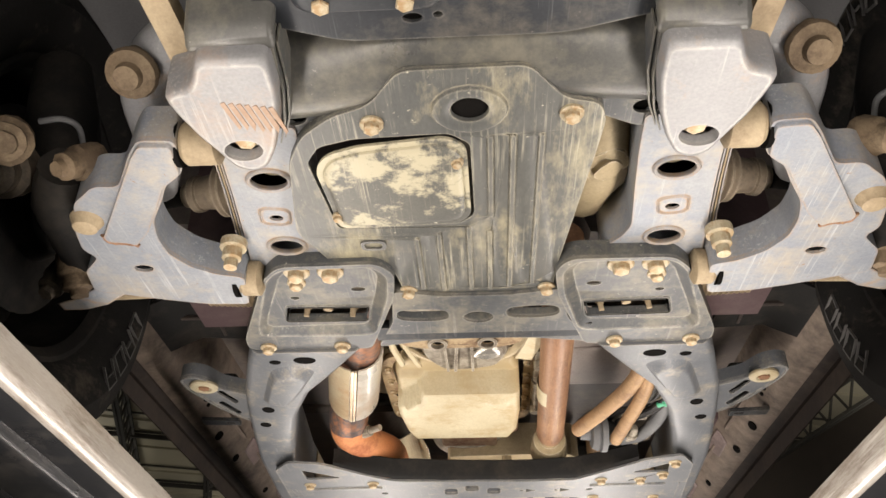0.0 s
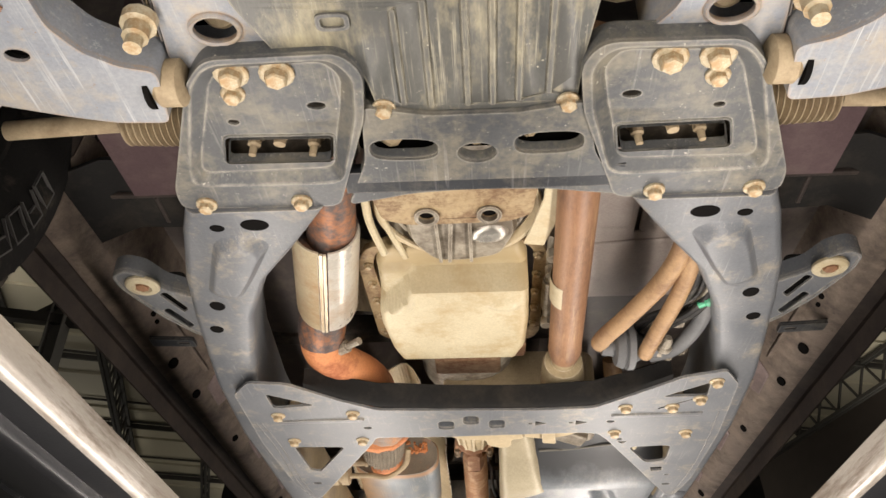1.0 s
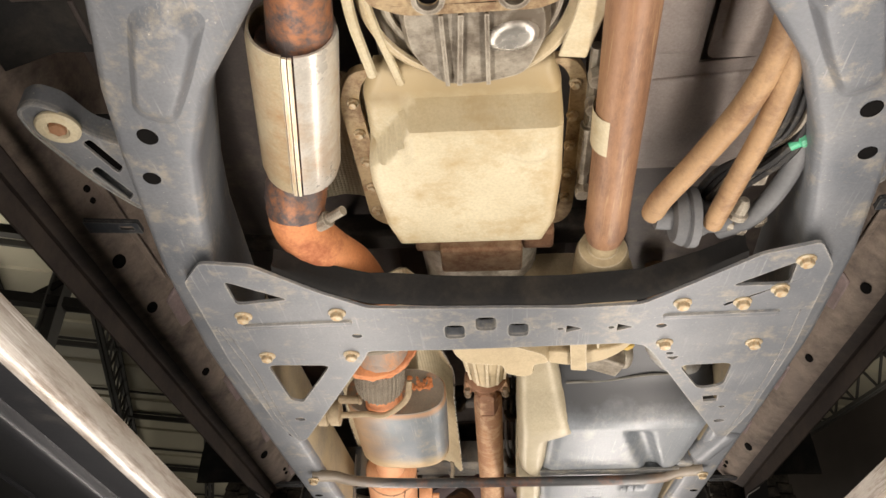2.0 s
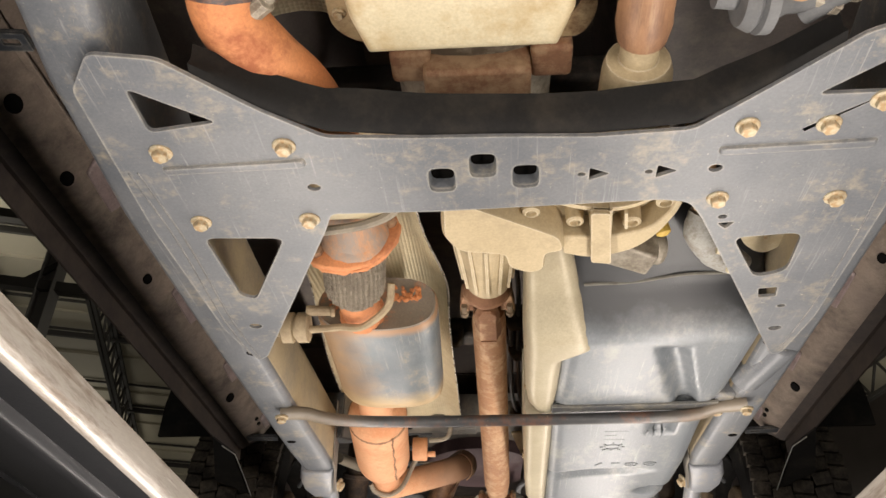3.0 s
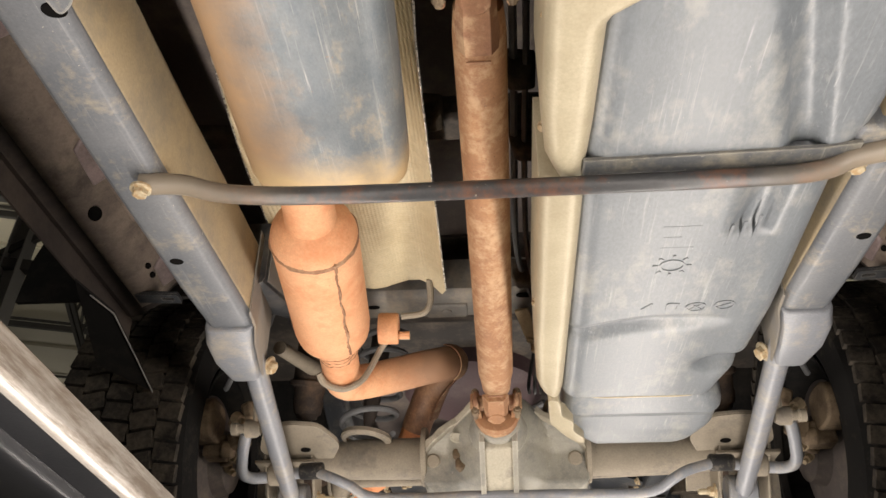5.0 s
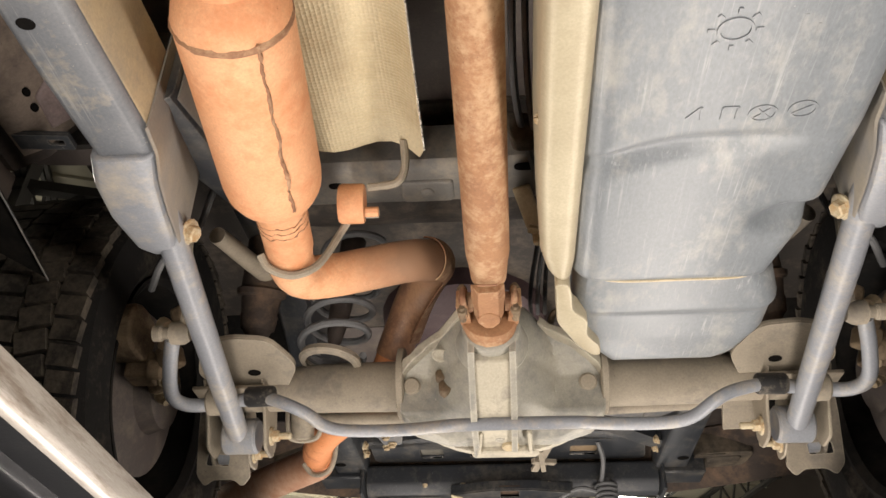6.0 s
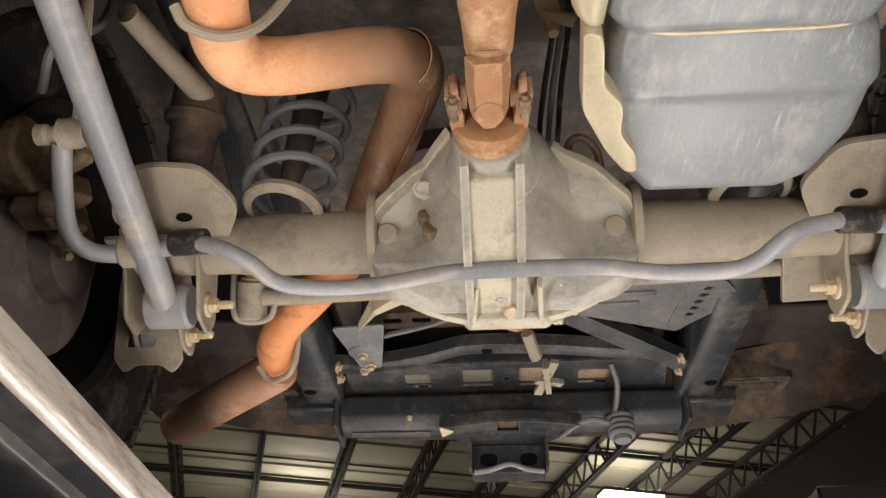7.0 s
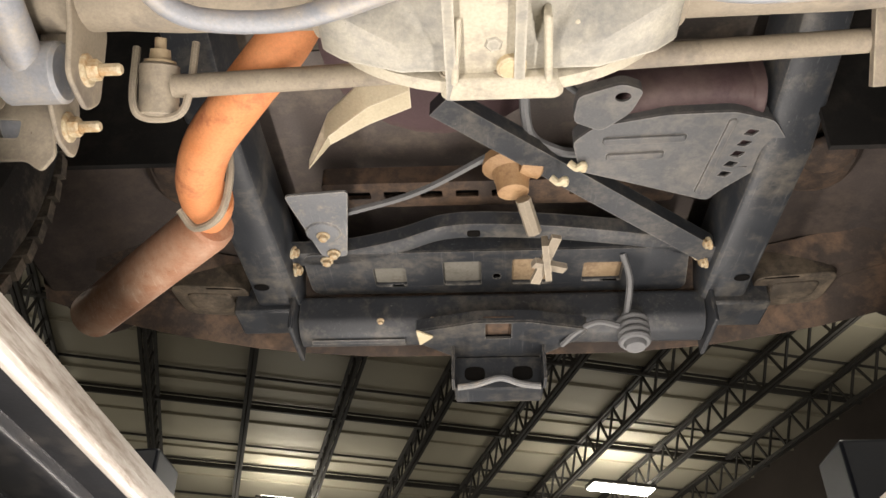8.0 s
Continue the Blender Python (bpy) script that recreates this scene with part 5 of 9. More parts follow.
moulded(bm, [1.426 + 0.004 * i for i in range(82)], follow([(1.426, -0.150), (1.47, -0.168), (1.60, -0.172), (1.70, -0.163), (1.75, -0.150)]), follow([(1.426, 0.066), (1.47, 0.078), (1.60, 0.082), (1.70, 0.078), (1.75, 0.062)]), pan_height, 40, 2.146, 0.014)
pan = part("gearbox_pan", bm, PAN_DUST, suv, "cream dusty gearbox oil pan", angle=60)
bm = bmesh.new()
plate(bm, [((p[0] + 0.04) * 1.04 - 0.04, (p[1] - 1.61) * 1.02 + 1.61) for p in flange], [step], 2.1395, 0.003, lip=0.012)
part("pan_flange", bm, FLANGE, pan, "grimy brown pan flange", bevel=0.001)
fasten(pan, SMALL_BOLT, [(-0.186, y, 2.138) for y in (1.50, 1.56, 1.62, 1.68, 1.74)] + [(0.096, y, 2.138) for y in (1.48, 1.54, 1.60, 1.66, 1.72)] + [(x, 1.446, 2.138) for x in (-0.14, -0.07, 0.0, 0.06)])
bm = bmesh.new()
loft(bm, [[(x * k - 0.035, y, 2.215 + z * k) for x, z in oval(0, 0, 0.15, 0.115, n=24, power=2.4)] for y, k in ((1.02, 1.05), (1.20, 1.02), (1.26, 0.98), (1.30, 0.92), (1.36, 0.84), (1.40, 0.80), (1.80, 0.72), (2.05, 0.66))])
bell = part("gearbox", bm, ALLOY, suv, "oily alloy gearbox and bell housing")
bm = bmesh.new()
plate(bm, fillet([(-0.150, 1.235), (0.085, 1.232), (0.078, 1.305), (0.045, 1.322), (-0.100, 1.324), (-0.138, 1.308)], 0.012), [oval(-0.073, 1.300, 0.011, 0.010), oval(0.017, 1.298, 0.011, 0.010)], 2.098, 0.006, lip=0.02)
stiff = part("stiffener", bm, FLANGE, bell, "rusty stiffener plate", bevel=0.002)
for x, y in ((-0.073, 1.300), (0.017, 1.298)):
    bm = bmesh.new()
    lathe(bm, (x, y, 2.102), (0, -0.15, -1), [(0, 0.019), (0.010, 0.018), (0.011, 0.012), (0.002, 0.0115)], 20, (True, False))
    part("boss", bm, ALLOY, stiff, "hollow alloy boss")
    # near-black disc imitates shade in the hollow boss
    bm = bmesh.new()
    plate(bm, oval(x, y, 0.012, 0.011), (), 2.0995, 0.001)
    part("hole", bm, HOLE_SHADE, stiff)
bm = bmesh.new()
loft(bm, [[(x, y, z) for x, y in fillet([(-0.110 - k, 1.325), (0.055 + k, 1.322), (0.060 + k, 1.37), (0.032, 1.43), (-0.022, 1.444), (-0.068, 1.442), (-0.105 - k, 1.39)], 0.018)] for k, z in ((0.004, 2.150), (0.0, 2.118), (-0.006, 2.110))])
part("casting_nose", bm, ALLOY, bell, "oily lower nose of the housing", angle=40)
for x0, x1, w in ((-0.062, -0.060, 0.005), (-0.040, -0.046, 0.006), (-0.012, -0.012, 0.005)):
    bm = bmesh.new()
    bar(bm, (x0, 1.330, 2.108), (x1, 1.438, 2.108), w, 0.012)
    part("rib", bm, ALLOY, bell)
bm = bmesh.new()
loft(bm, [[(x, y, z) for x, y in oval(0.016, 1.368, a, b, -12, n=24)] for a, b, z in ((0.032, 0.021, 2.116), (0.029, 0.019, 2.104), (0.020, 0.012, 2.101), (0.008, 0.004, 2.103))], (True, True))
part("casting_boss", bm, BRIGHT_ALLOY, bell, "polished bright casting boss", angle=60)
for s in (-1, 1):
    for k, (d, w) in enumerate(((0.0, 0.006), (0.020, 0.005))):
        bm = bmesh.new()
        arc = [(-0.030 + s * (0.118 - d) * math.cos(a), 1.318 + (0.125 - d) * math.sin(a), 2.125 + 0.006 * k) for a in (math.radians(-35 + 11 * i) for i in range(11))]
        tube(bm, arc, w, 8, step=2, squash=1.6)
        part("rib", bm, DUSTY if k == 0 else ALLOY, bell, "curved tan casting rib")
bm = bmesh.new()
tube(bm, [(-0.158, 1.20, 2.115), (-0.160, 1.28, 2.112), (-0.160, 1.34, 2.112), (-0.150, 1.43, 2.118)], 0.0065, 8)
tube(bm, [(-0.144, 1.20, 2.118), (-0.143, 1.28, 2.116), (-0.140, 1.34, 2.118), (-0.118, 1.45, 2.122)], 0.0055, 8)
part("cooler_line", bm, CREAM, bell, "pair of dusty cooler lines")
bm = bmesh.new()
loft(bm, [[(x - 0.016, y, z), (x + 0.016, y, z - 0.004), (x + 0.018, y, z + 0.004), (x - 0.016, y, z + 0.004)] for x, y, z in ((0.112, 1.20, 2.105), (0.110, 1.28, 2.105), (0.098, 1.345, 2.108), (0.085, 1.41, 2.114))])
part("cover_strip", bm, CREAM, bell, "dusty cream cover strip", bevel=0.002)
bm = bmesh.new()
box(bm, (-0.03, 1.845, 2.13), (0.13, 0.07, 0.05))
box(bm, (-0.11, 1.82, 2.14), (0.05, 0.05, 0.03))
box(bm, (0.06, 1.82, 2.14), (0.05, 0.05, 0.03))
part("gearbox_mount", bm, RUST_DARK, suv, "rusty brown gearbox mount", bevel=0.006)
bm = bmesh.new()
tube(bm, [(0.118, 1.42, 2.14), (0.118, 1.52, 2.135), (0.118, 1.60, 2.13), (0.118, 1.70, 2.13)], 0.008, 8)
lathe(bm, (0.118, 1.55, 2.13), (0, 1, 0), [(0, 0.012), (0.09, 0.012), (0.10, 0.008)], 10)
for y in (1.45, 1.50, 1.68):
    lathe(bm, (0.118, y, 2.125), (0, 0, -1), [(0, 0.011), (0.016, 0.011)], 8)
part("shift_cable", bm, ALLOY, suv, "grimy shift cable and bracket")

bm = bmesh.new()
lathe(bm, (0.135, 0.98, 2.11), (0.018, 0.80, -0.03), [(0, 0.028), (0.02, 0.030), (0.73, 0.030), (0.74, 0.031), (0.765, 0.027)], 22)
front_shaft = part("front_shaft", bm, SHAFT_TAN, suv, "ochre dusty front propeller shaft with a paper tag")
bm = bmesh.new()
lathe(bm, (0.152, 1.745, 2.083), (0.018, 0.8, -0.03), [(0, 0.022), (0.03, 0.022), (0.032, 0.036), (0.045, 0.040), (0.10, 0.043), (0.11, 0.035)], 20)
part("shaft_joint", bm, DUSTY, front_shaft, "dusty flanged joint")
bm = bmesh.new()
lathe(bm, (0.1435, 1.475, 2.0935), (0.018, 0.80, -0.03), [(0, 0.0306), (0.062, 0.0306)], 22, (False, False))
part("tag", bm, CREAM, front_shaft, "pale paper tag")

# transfer case
bm = bmesh.new()
prof = fillet([(-0.088, 1.99), (0.10, 1.98), (0.225, 1.985), (0.245, 2.03), (0.240, 2.09), (0.215, 2.145), (0.165, 2.182), (0.10, 2.190), (0.06, 2.160), (-0.04, 2.150), (-0.09, 2.10)], 0.02, 2)
loft(bm, [[(0.07 + (x - 0.07) * k, 2.08 + (y - 2.08) * k, z) for x, y in prof] for k, z in ((1.0, 2.20), (1.0, 2.128), (0.98, 2.118))])
case = part("transfer_case", bm, DUSTY, suv, "cream dusty transfer case casting with ribs")
bm = bmesh.new()
nose = fillet([(-0.088, 2.000), (0.012, 2.066), (0.082, 2.113), (0.093, 2.152), (0.062, 2.156), (0.061, 2.208), (0.040, 2.217), (0.006, 2.198), (0.002, 2.158), (-0.073, 2.144), (-0.093, 2.101)], 0.014, 3)
loft(bm, [[(x * k, 2.1 + (y - 2.1) * k, z) for x, y in nose] for k, z in ((1.0, 2.15), (1.0, 2.080), (0.985, 2.069), (0.94, 2.063))])
part("case_nose", bm, DUSTY, case, "smooth rounded casting nose", angle=38)
bm = bmesh.new()
front = [(0.080, 2.131), (0.131, 2.134), (0.177, 2.129), (0.211, 2.112), (0.232, 2.076), (0.238, 2.044)]
back = [(0.090, 2.180), (0.137, 2.193), (0.190, 2.174), (0.222, 2.136), (0.242, 2.086), (0.249, 2.052)]
front, back = spline([(*p, 0) for p in front], 5), spline([(*p, 0) for p in back], 5)
loft(bm, [[(p.x, p.y, 2.077), (q.x, q.y, 2.077), (q.x, q.y, 2.13), (p.x, p.y + 0.003, 2.13)] for p, q in zip(front, back)])
part("rim", bm, DUSTY, case, "broad curved casting rim", bevel=0.003)
bm = bmesh.new()
line = spline([(-0.01, 2.020, 0), (0.05, 2.034, 0), (0.081, 2.051, 0), (0.126, 2.067, 0), (0.161, 2.068, 0), (0.195, 2.054, 0), (0.220, 2.026, 0)], 4)
loft(bm, [[(p.x, p.y - 0.004, 2.080), (p.x, p.y + 0.004, 2.080), (p.x, p.y + 0.006, 2.128), (p.x, p.y - 0.006, 2.128)] for p in line])
part("ridge", bm, DUSTY, case, "thin curved casting ridge")
for x, y, r, low in ((-0.016, 2.046, 0.013, 2.082), (0.038, 2.068, 0.014, 2.078), (0.103, 2.106, 0.014, 2.086), (0.186, 2.112, 0.015, 2.086), (0.226, 2.058, 0.015, 2.082), (0.06, 2.00, 0.012, 2.09)):
    bm = bmesh.new()
    lathe(bm, (x, y, 2.125), (0, 0, -1), [(0, r * 1.1), (2.125 - low, r * 0.92), (2.128 - low, r * 0.6), (2.120 - low, r * 0.5)], 14)
    part("boss", bm, DUSTY, case)
bm = bmesh.new()
plate(bm, fillet([(0.121, 2.058), (0.148, 2.060), (0.162, 2.196), (0.131, 2.190)], 0.006), (), 2.066, 0.008)
part("strap", bm, DUSTY, case, "flat casting strap", bevel=0.002)
for x0, y0, x1, y1 in ((0.124, 2.062, 0.128, 2.125), (0.150, 2.062, 0.154, 2.125), (0.172, 2.07, 0.176, 2.11)):
    bm = bmesh.new()
    bar(bm, (x0, y0, 2.098), (x1, y1, 2.098), 0.004, 0.05)
    part("rib", bm, DUSTY, case)
bm = bmesh.new()
lathe(bm, (-0.03, 2.16, 2.15), (0.0, 1, 0.03), [(0, 0.062), (0.05, 0.058), (0.16, 0.047), (0.215, 0.042), (0.228, 0.040), (0.236, 0.033)], 22)
tail_housing = part("tail_housing", bm, DUSTY, case, "ribbed tail housing")
for k in range(9):
    a = math.pi * (0.9 + k * 0.15)
    bm = bmesh.new()
    bar(bm, (-0.03 + 0.057 * math.cos(a), 2.19, 2.15 + 0.057 * math.sin(a)), (-0.03 + 0.044 * math.cos(a), 2.365, 2.156 + 0.044 * math.sin(a)), 0.005, 0.010)
    part("rib", bm, DUSTY, case)
bm = bmesh.new()
box(bm, (0.195, 2.215, 2.110), (0.085, 0.055, 0.055), pose(0, 0, 0, 0, 12, 14))
lathe(bm, (0.225, 2.22, 2.11), (1, 0.25, 0), [(0, 0.027), (0.022, 0.027), (0.028, 0.02)], 16)
part("shift_motor", bm, ALLOY, case, "dusty alloy shift motor", bevel=0.008)
bm = bmesh.new()
lathe(bm, (0.235, 2.155, 2.115), (0.3, 0.3, -1), [(0, 0.012), (0.02, 0.012), (0.024, 0.006)], 10)
part("switch_cap", bm, HOOK_YELLOW, case, "small yellow switch cap")
bm = bmesh.new()
tube(bm, [(0.300, 2.145, 2.125), (0.300, 2.175, 2.108), (0.325, 2.215, 2.100), (0.362, 2.255, 2.104), (0.40, 2.28, 2.12)], [0.020, 0.026, 0.027, 0.024, 0.016], 14)
part("wiring_sleeve", crust(bm, 0.0009), CLOTH, suv, "grey cloth-wrapped wiring sleeve", angle=60)
bm = bmesh.new()
tube(bm, [(0.285, 2.03, 2.20), (0.292, 2.08, 2.16), (0.302, 2.135, 2.125)], [0.020, 0.021, 0.019], 14)
part("wiring_conduit", bm, HOSE, suv, "tan wiring conduit")
bm = bmesh.new()
tube(bm, [(0.315, 2.165, 2.066), (0.338, 2.168, 2.062), (0.340, 2.175, 2.060), (0.343, 2.215, 2.060)], 0.0055, 8, smooth=False)
part("hook_clip", bm, CREAM, suv, "pale hook clip on the wiring")
bm = bmesh.new()
plate(bm, fillet([(0.338, 2.04), (0.43, 2.04), (0.435, 2.20), (0.405, 2.235), (0.365, 2.20), (0.345, 2.13)], 0.03), (), 2.098, 0.006)
cream_cover = part("bracket_cover", bm, CREAM, suv, "cream cover behind the gusset opening", bevel=0.003)
fasten(cream_cover, SMALL_BOLT, [(0.385, 2.11, 2.096), (0.395, 2.17, 2.096)])

# rear propeller shaft
bm = bmesh.new()
A, B = Vector((-0.032, 2.50, 2.166)), Vector((-0.030, 3.43, 2.062))
lathe(bm, A, B - A, [(0.02, 0.030), (0.045, 0.0325), (0.06, 0.0335), ((B - A).length - 0.09, 0.0335), ((B - A).length - 0.07, 0.031), ((B - A).length - 0.03, 0.028)], 24)
shaft = part("rear_shaft", bm, SHAFT, suv, "rusty brown rear propeller shaft")


def universal_joint(centre, k, coat, label):
    """The shaft's fork, a cross with capped ends, and a flanged fork with strapped caps; k is 1 at the rear end, -1 at the front."""
    d = (B - A).normalized() * k
    c = Vector(centre)
    side = Vector((1, 0, 0))
    down = side.cross(d).normalized()
    down = down if down.z < 0 else -down
    bm = bmesh.new()
    for j in (-1, 1):
        rings = []
        for u, w, h in ((-0.075, 0.026, 0.016), (-0.045, 0.027, 0.014), (-0.02, 0.025, 0.012), (0.0, 0.024, 0.012), (0.014, 0.020, 0.012), (0.022, 0.010, 0.012)):
            mid = c + d * u + down * j * 0.030
            rings.append([mid + side * a * w + down * b * h * 0.5 for a, b in ((-1, -1), (-0.6, 1.2), (0.6, 1.2), (1, -1))])
        loft(bm, rings)
        lathe(bm, c + down * j * 0.022, down * j, [(0, 0.0185), (0.016, 0.0185), (0.017, 0.016), (0.0155, 0.012)], 20)
    joint = part("universal_joint", crust(bm, 0.0006), coat, shaft, label, bevel=0.002, angle=40)
    bm = bmesh.new()
    lathe(bm, c + d * 0.032, d, [(0, 0.030), (0.004, 0.046), (0.016, 0.0485), (0.020, 0.044), (0.032, 0.046), (0.056, 0.047), (0.058, 0.044)] if k > 0 else [(0, 0.034), (0.004, 0.044), (0.012, 0.046), (0.026, 0.036), (0.040, 0.031), (0.085, 0.030)], 30)
    for j in (-1, 1):
        bar(bm, c + d * 0.040 + side * j * 0.038, c + d * -0.012 + side * j * 0.044, 0.034, 0.018, side)
    part("flanged_fork", crust(bm, 0.0007), coat, joint, "rusty flanged fork", bevel=0.003, angle=40)
    for j in (-1, 1):
        bm = bmesh.new()
        lathe(bm, c + side * j * 0.026, side * j, [(0, 0.016), (0.022, 0.0165), (0.023, 0.012)], 18)
        tube(bm, [c + side * j * 0.040 + d * 0.012 - down * 0.020, c + side * j * 0.041 - d * 0.018 - down * 0.012, c + side * j * 0.041 - d * 0.022, c + side * j * 0.041 - d * 0.018 + down * 0.012, c + side * j * 0.040 + d * 0.012 + down * 0.020], 0.0055, 8)
        part("strap", bm, RUST_DARK, joint, "rusty bearing cap strap")
        for e in (-1, 1):
            bm = bmesh.new()
            lathe(bm, c + side * j * 0.043 + down * e * 0.021 + d * 0.02, -d, [(0, 0.006), (0.020, 0.006), (0.021, 0.0085), (0.029, 0.0085), (0.030, 0.005), (0.036, 0.005)], 8)
            part("strap_bolt", bm, BRAKE, joint, "dusty strap bolt")
    bm = bmesh.new()
    box(bm, c - d * 0.088 + down * 0.0345, (0.030, 0.004, 0.002))
    part("balance_weight", bm, RUST_DARK, joint, "small welded balance weight")


universal_joint((-0.032, 3.468, 2.058), 1, SHAFT, "rusty universal joint with strapped caps")
universal_joint((-0.034, 2.492, 2.167), -1, RUST_DARK, "dark rusty front universal joint")

# exhaust
bm = bmesh.new()
tube(bm, [(-0.18, 1.02, 2.13), (-0.195, 1.18, 2.12), (-0.205, 1.25, 2.115), (-0.228, 1.40, 2.115)], [0.028, 0.029, 0.034, 0.040], 18)
part("down_pipe", bm, BURNT, suv, "dark rusty down pipe")
bm = bmesh.new()
CAT_AT, CAT_TO = Vector((-0.229, 1.345, 2.115)), Vector((-0.16, 1, 0)).normalized()


def half_shell(first, last, r):
    """One folded half of the heat shield, open at its front."""
    side = CAT_TO.cross(Vector((0, 0, 1)))
    rings = []
    for d, k in ((0.0, 0.955), (0.012, 1.0), (0.235, 1.0), (0.255, 0.93)):
        row = [CAT_AT + CAT_TO * d + (side * math.cos(a) + Vector((0, 0, 1)) * math.sin(a)) * r * k for a in (math.radians(first + (last - first) * i / 16) for i in range(17))]
        inner = [CAT_AT + CAT_TO * d + (side * math.cos(a) + Vector((0, 0, 1)) * math.sin(a)) * (r * k - 0.003) for a in (math.radians(last + (first - last) * i / 16) for i in range(17))]
        rings.append(row + inner)
    loft(bm, rings)


half_shell(98, 262, 0.0525)
cat = part("catalytic_converter", bm, CAT, suv, "catalytic converter in a pale folded heat shield", angle=40)
bm = bmesh.new()
half_shell(-82, 82, 0.0525)
part("half_shell", bm, CAT_PALE, cat, "pale half of the folded shield", angle=40)
bm = bmesh.new()
lathe(bm, CAT_AT, CAT_TO, [(0.02, 0.043), (0.24, 0.043)], 20)
part("converter_body", bm, BURNT, cat, "dark burnt converter body")
bm = bmesh.new()
half_shell(263.5, 269.2, 0.0548)
half_shell(270.8, 275.5, 0.0548)
part("shield_seam", bm, CAT, cat, "folded seam flanges of the shield", kind="stuff")
bm = bmesh.new()
tube(bm, [(-0.275, 1.60, 2.115), (-0.285, 1.635, 2.09), (-0.286, 1.68, 2.072), (-0.262, 1.735, 2.068), (-0.232, 1.81, 2.08), (-0.225, 1.95, 2.115), (-0.222, 2.04, 2.11), (-0.225, 2.10, 2.10)], [0.040, 0.039, 0.0385, 0.038, 0.037, 0.036, 0.036, 0.037], 20)
pipe = part("front_pipe", bm, RUST, suv, "bright orange rusted exhaust pipe")
bm = bmesh.new()
tube(bm, [(-0.268, 1.575, 2.132), (-0.275, 1.602, 2.114), (-0.284, 1.632, 2.092), (-0.287, 1.655, 2.081)], [0.0420, 0.0425, 0.0425, 0.0405], 26)
part("collar", crust(bm, 0.0008), BURNT, pipe, "burnt dark weld collar")
bm = bmesh.new()
lathe(bm, (-0.255, 1.665, 2.065), (0.75, -0.6, 0.0), [(0, 0.012), (0.02, 0.012), (0.022, 0.007), (0.05, 0.007)], 10)
part("oxygen_sensor", bm, ALLOY, pipe, "grimy oxygen sensor")
bm = bmesh.new()
lathe(bm, (-0.226, 2.058, 2.106), (-0.05, 1, -0.06), [(0, 0.038), (0.006, 0.043), (0.05, 0.044), (0.056, 0.049), (0.066, 0.052), (0.070, 0.046), (0.078, 0.054), (0.086, 0.054)], 28)
part("pipe_sleeve", crust(bm, 0.0014), RUST_GREY, pipe, "grey and orange corroded pipe sleeve", angle=60)
for d, k in ((0.0, 1.0), (0.0125, 0.97)):
    bm = bmesh.new()
    loft(bm, [[(-0.231 + (a * math.cos(0.42) - c * math.sin(0.42)) * q, 2.142 + d + e, 2.094 + (a * math.sin(0.42) + c * math.cos(0.42)) * q) for a, c in oval(0, 0, 0.076 * k, 0.052 * k, n=36, power=1.8)] for e, q in ((0.0, 0.96), (0.002, 1.0), (0.009, 1.0), (0.011, 0.96))])
    part("pipe_flange", crust(bm, 0.0016, 5 + int(d * 100)), RUST, pipe, "crusted orange two-bolt pipe flange", angle=60)
for k in (-1, 1):
    bm = bmesh.new()
    lathe(bm, (-0.231 + k * 0.060 * math.cos(0.42), 2.128, 2.094 + k * 0.060 * math.sin(0.42)), (0, 1, 0), [(0, 0.007), (0.003, 0.011), (0.014, 0.011), (0.03, 0.009), (0.044, 0.009)], 8)
    part("flange_bolt", crust(bm, 0.0008), RUST_DARK, pipe, "corroded flange bolt")
bm = bmesh.new()
tube(bm, [(-0.31, 2.060, 2.050), (-0.25, 2.048, 2.045), (-0.19, 2.035, 2.046), (-0.150, 2.015, 2.055), (-0.138, 1.98, 2.08)], 0.007, 8)
part("pipe_hanger", bm, AXLE, pipe, "dusty bent hanger rod")
bm = bmesh.new()
loft(bm, [[(x, y, z) for x, y in fillet([(-0.262, 1.985), (-0.152, 1.985), (-0.156, 2.034), (-0.258, 2.032)], 0.010)] for z in (2.060, 2.052)])
part("pipe_bracket", bm, CREAM, pipe, "cream dusty bracket plate across the pipe", bevel=0.002)
bm = bmesh.new()
FA, FD = Vector((-0.235, 2.163, 2.090)), Vector((-0.12, 1, -0.10)).normalized()
lathe(bm, FA, FD, [(0, 0.045), (0.008, 0.0465), (0.095, 0.0465), (0.112, 0.044), (0.122, 0.037), (0.130, 0.034)], 28)
flex = part("flex_joint", bm, BRAID, suv, "braided steel flex joint")
bm = bmesh.new()
side = FD.orthogonal().normalized()
over = FD.cross(side)
for k in range(34):
    a = 2 * math.pi * k / 34
    q = side * math.cos(a) + over * math.sin(a)
    beads = [0.004 + 0.0065 * i for i in range(17)]
    skin = [float(np.interp(v, [0.0, 0.03, 0.095, 0.112], [0.0455, 0.0475, 0.0470, 0.044])) for v in beads]
    tube(bm, [FA + FD * v + q * (r + (0.0008 if (i + k) % 2 else -0.0010)) for i, (v, r) in enumerate(zip(beads, skin))], [0.0036 if (i + k) % 2 else 0.0022 for i in range(17)], 6, step=1)
part("braid", bm, BRAID, flex, "steel braid strands", kind="stuff")
bm = bmesh.new()
tube(bm, [(-0.250, 2.28, 2.078), (-0.252, 2.34, 2.084), (-0.252, 2.40, 2.09)], [0.034, 0.033, 0.036], 20)
part("muffler_inlet", bm, RUST, flex, "orange rusted inlet pipe")
bm = bmesh.new()
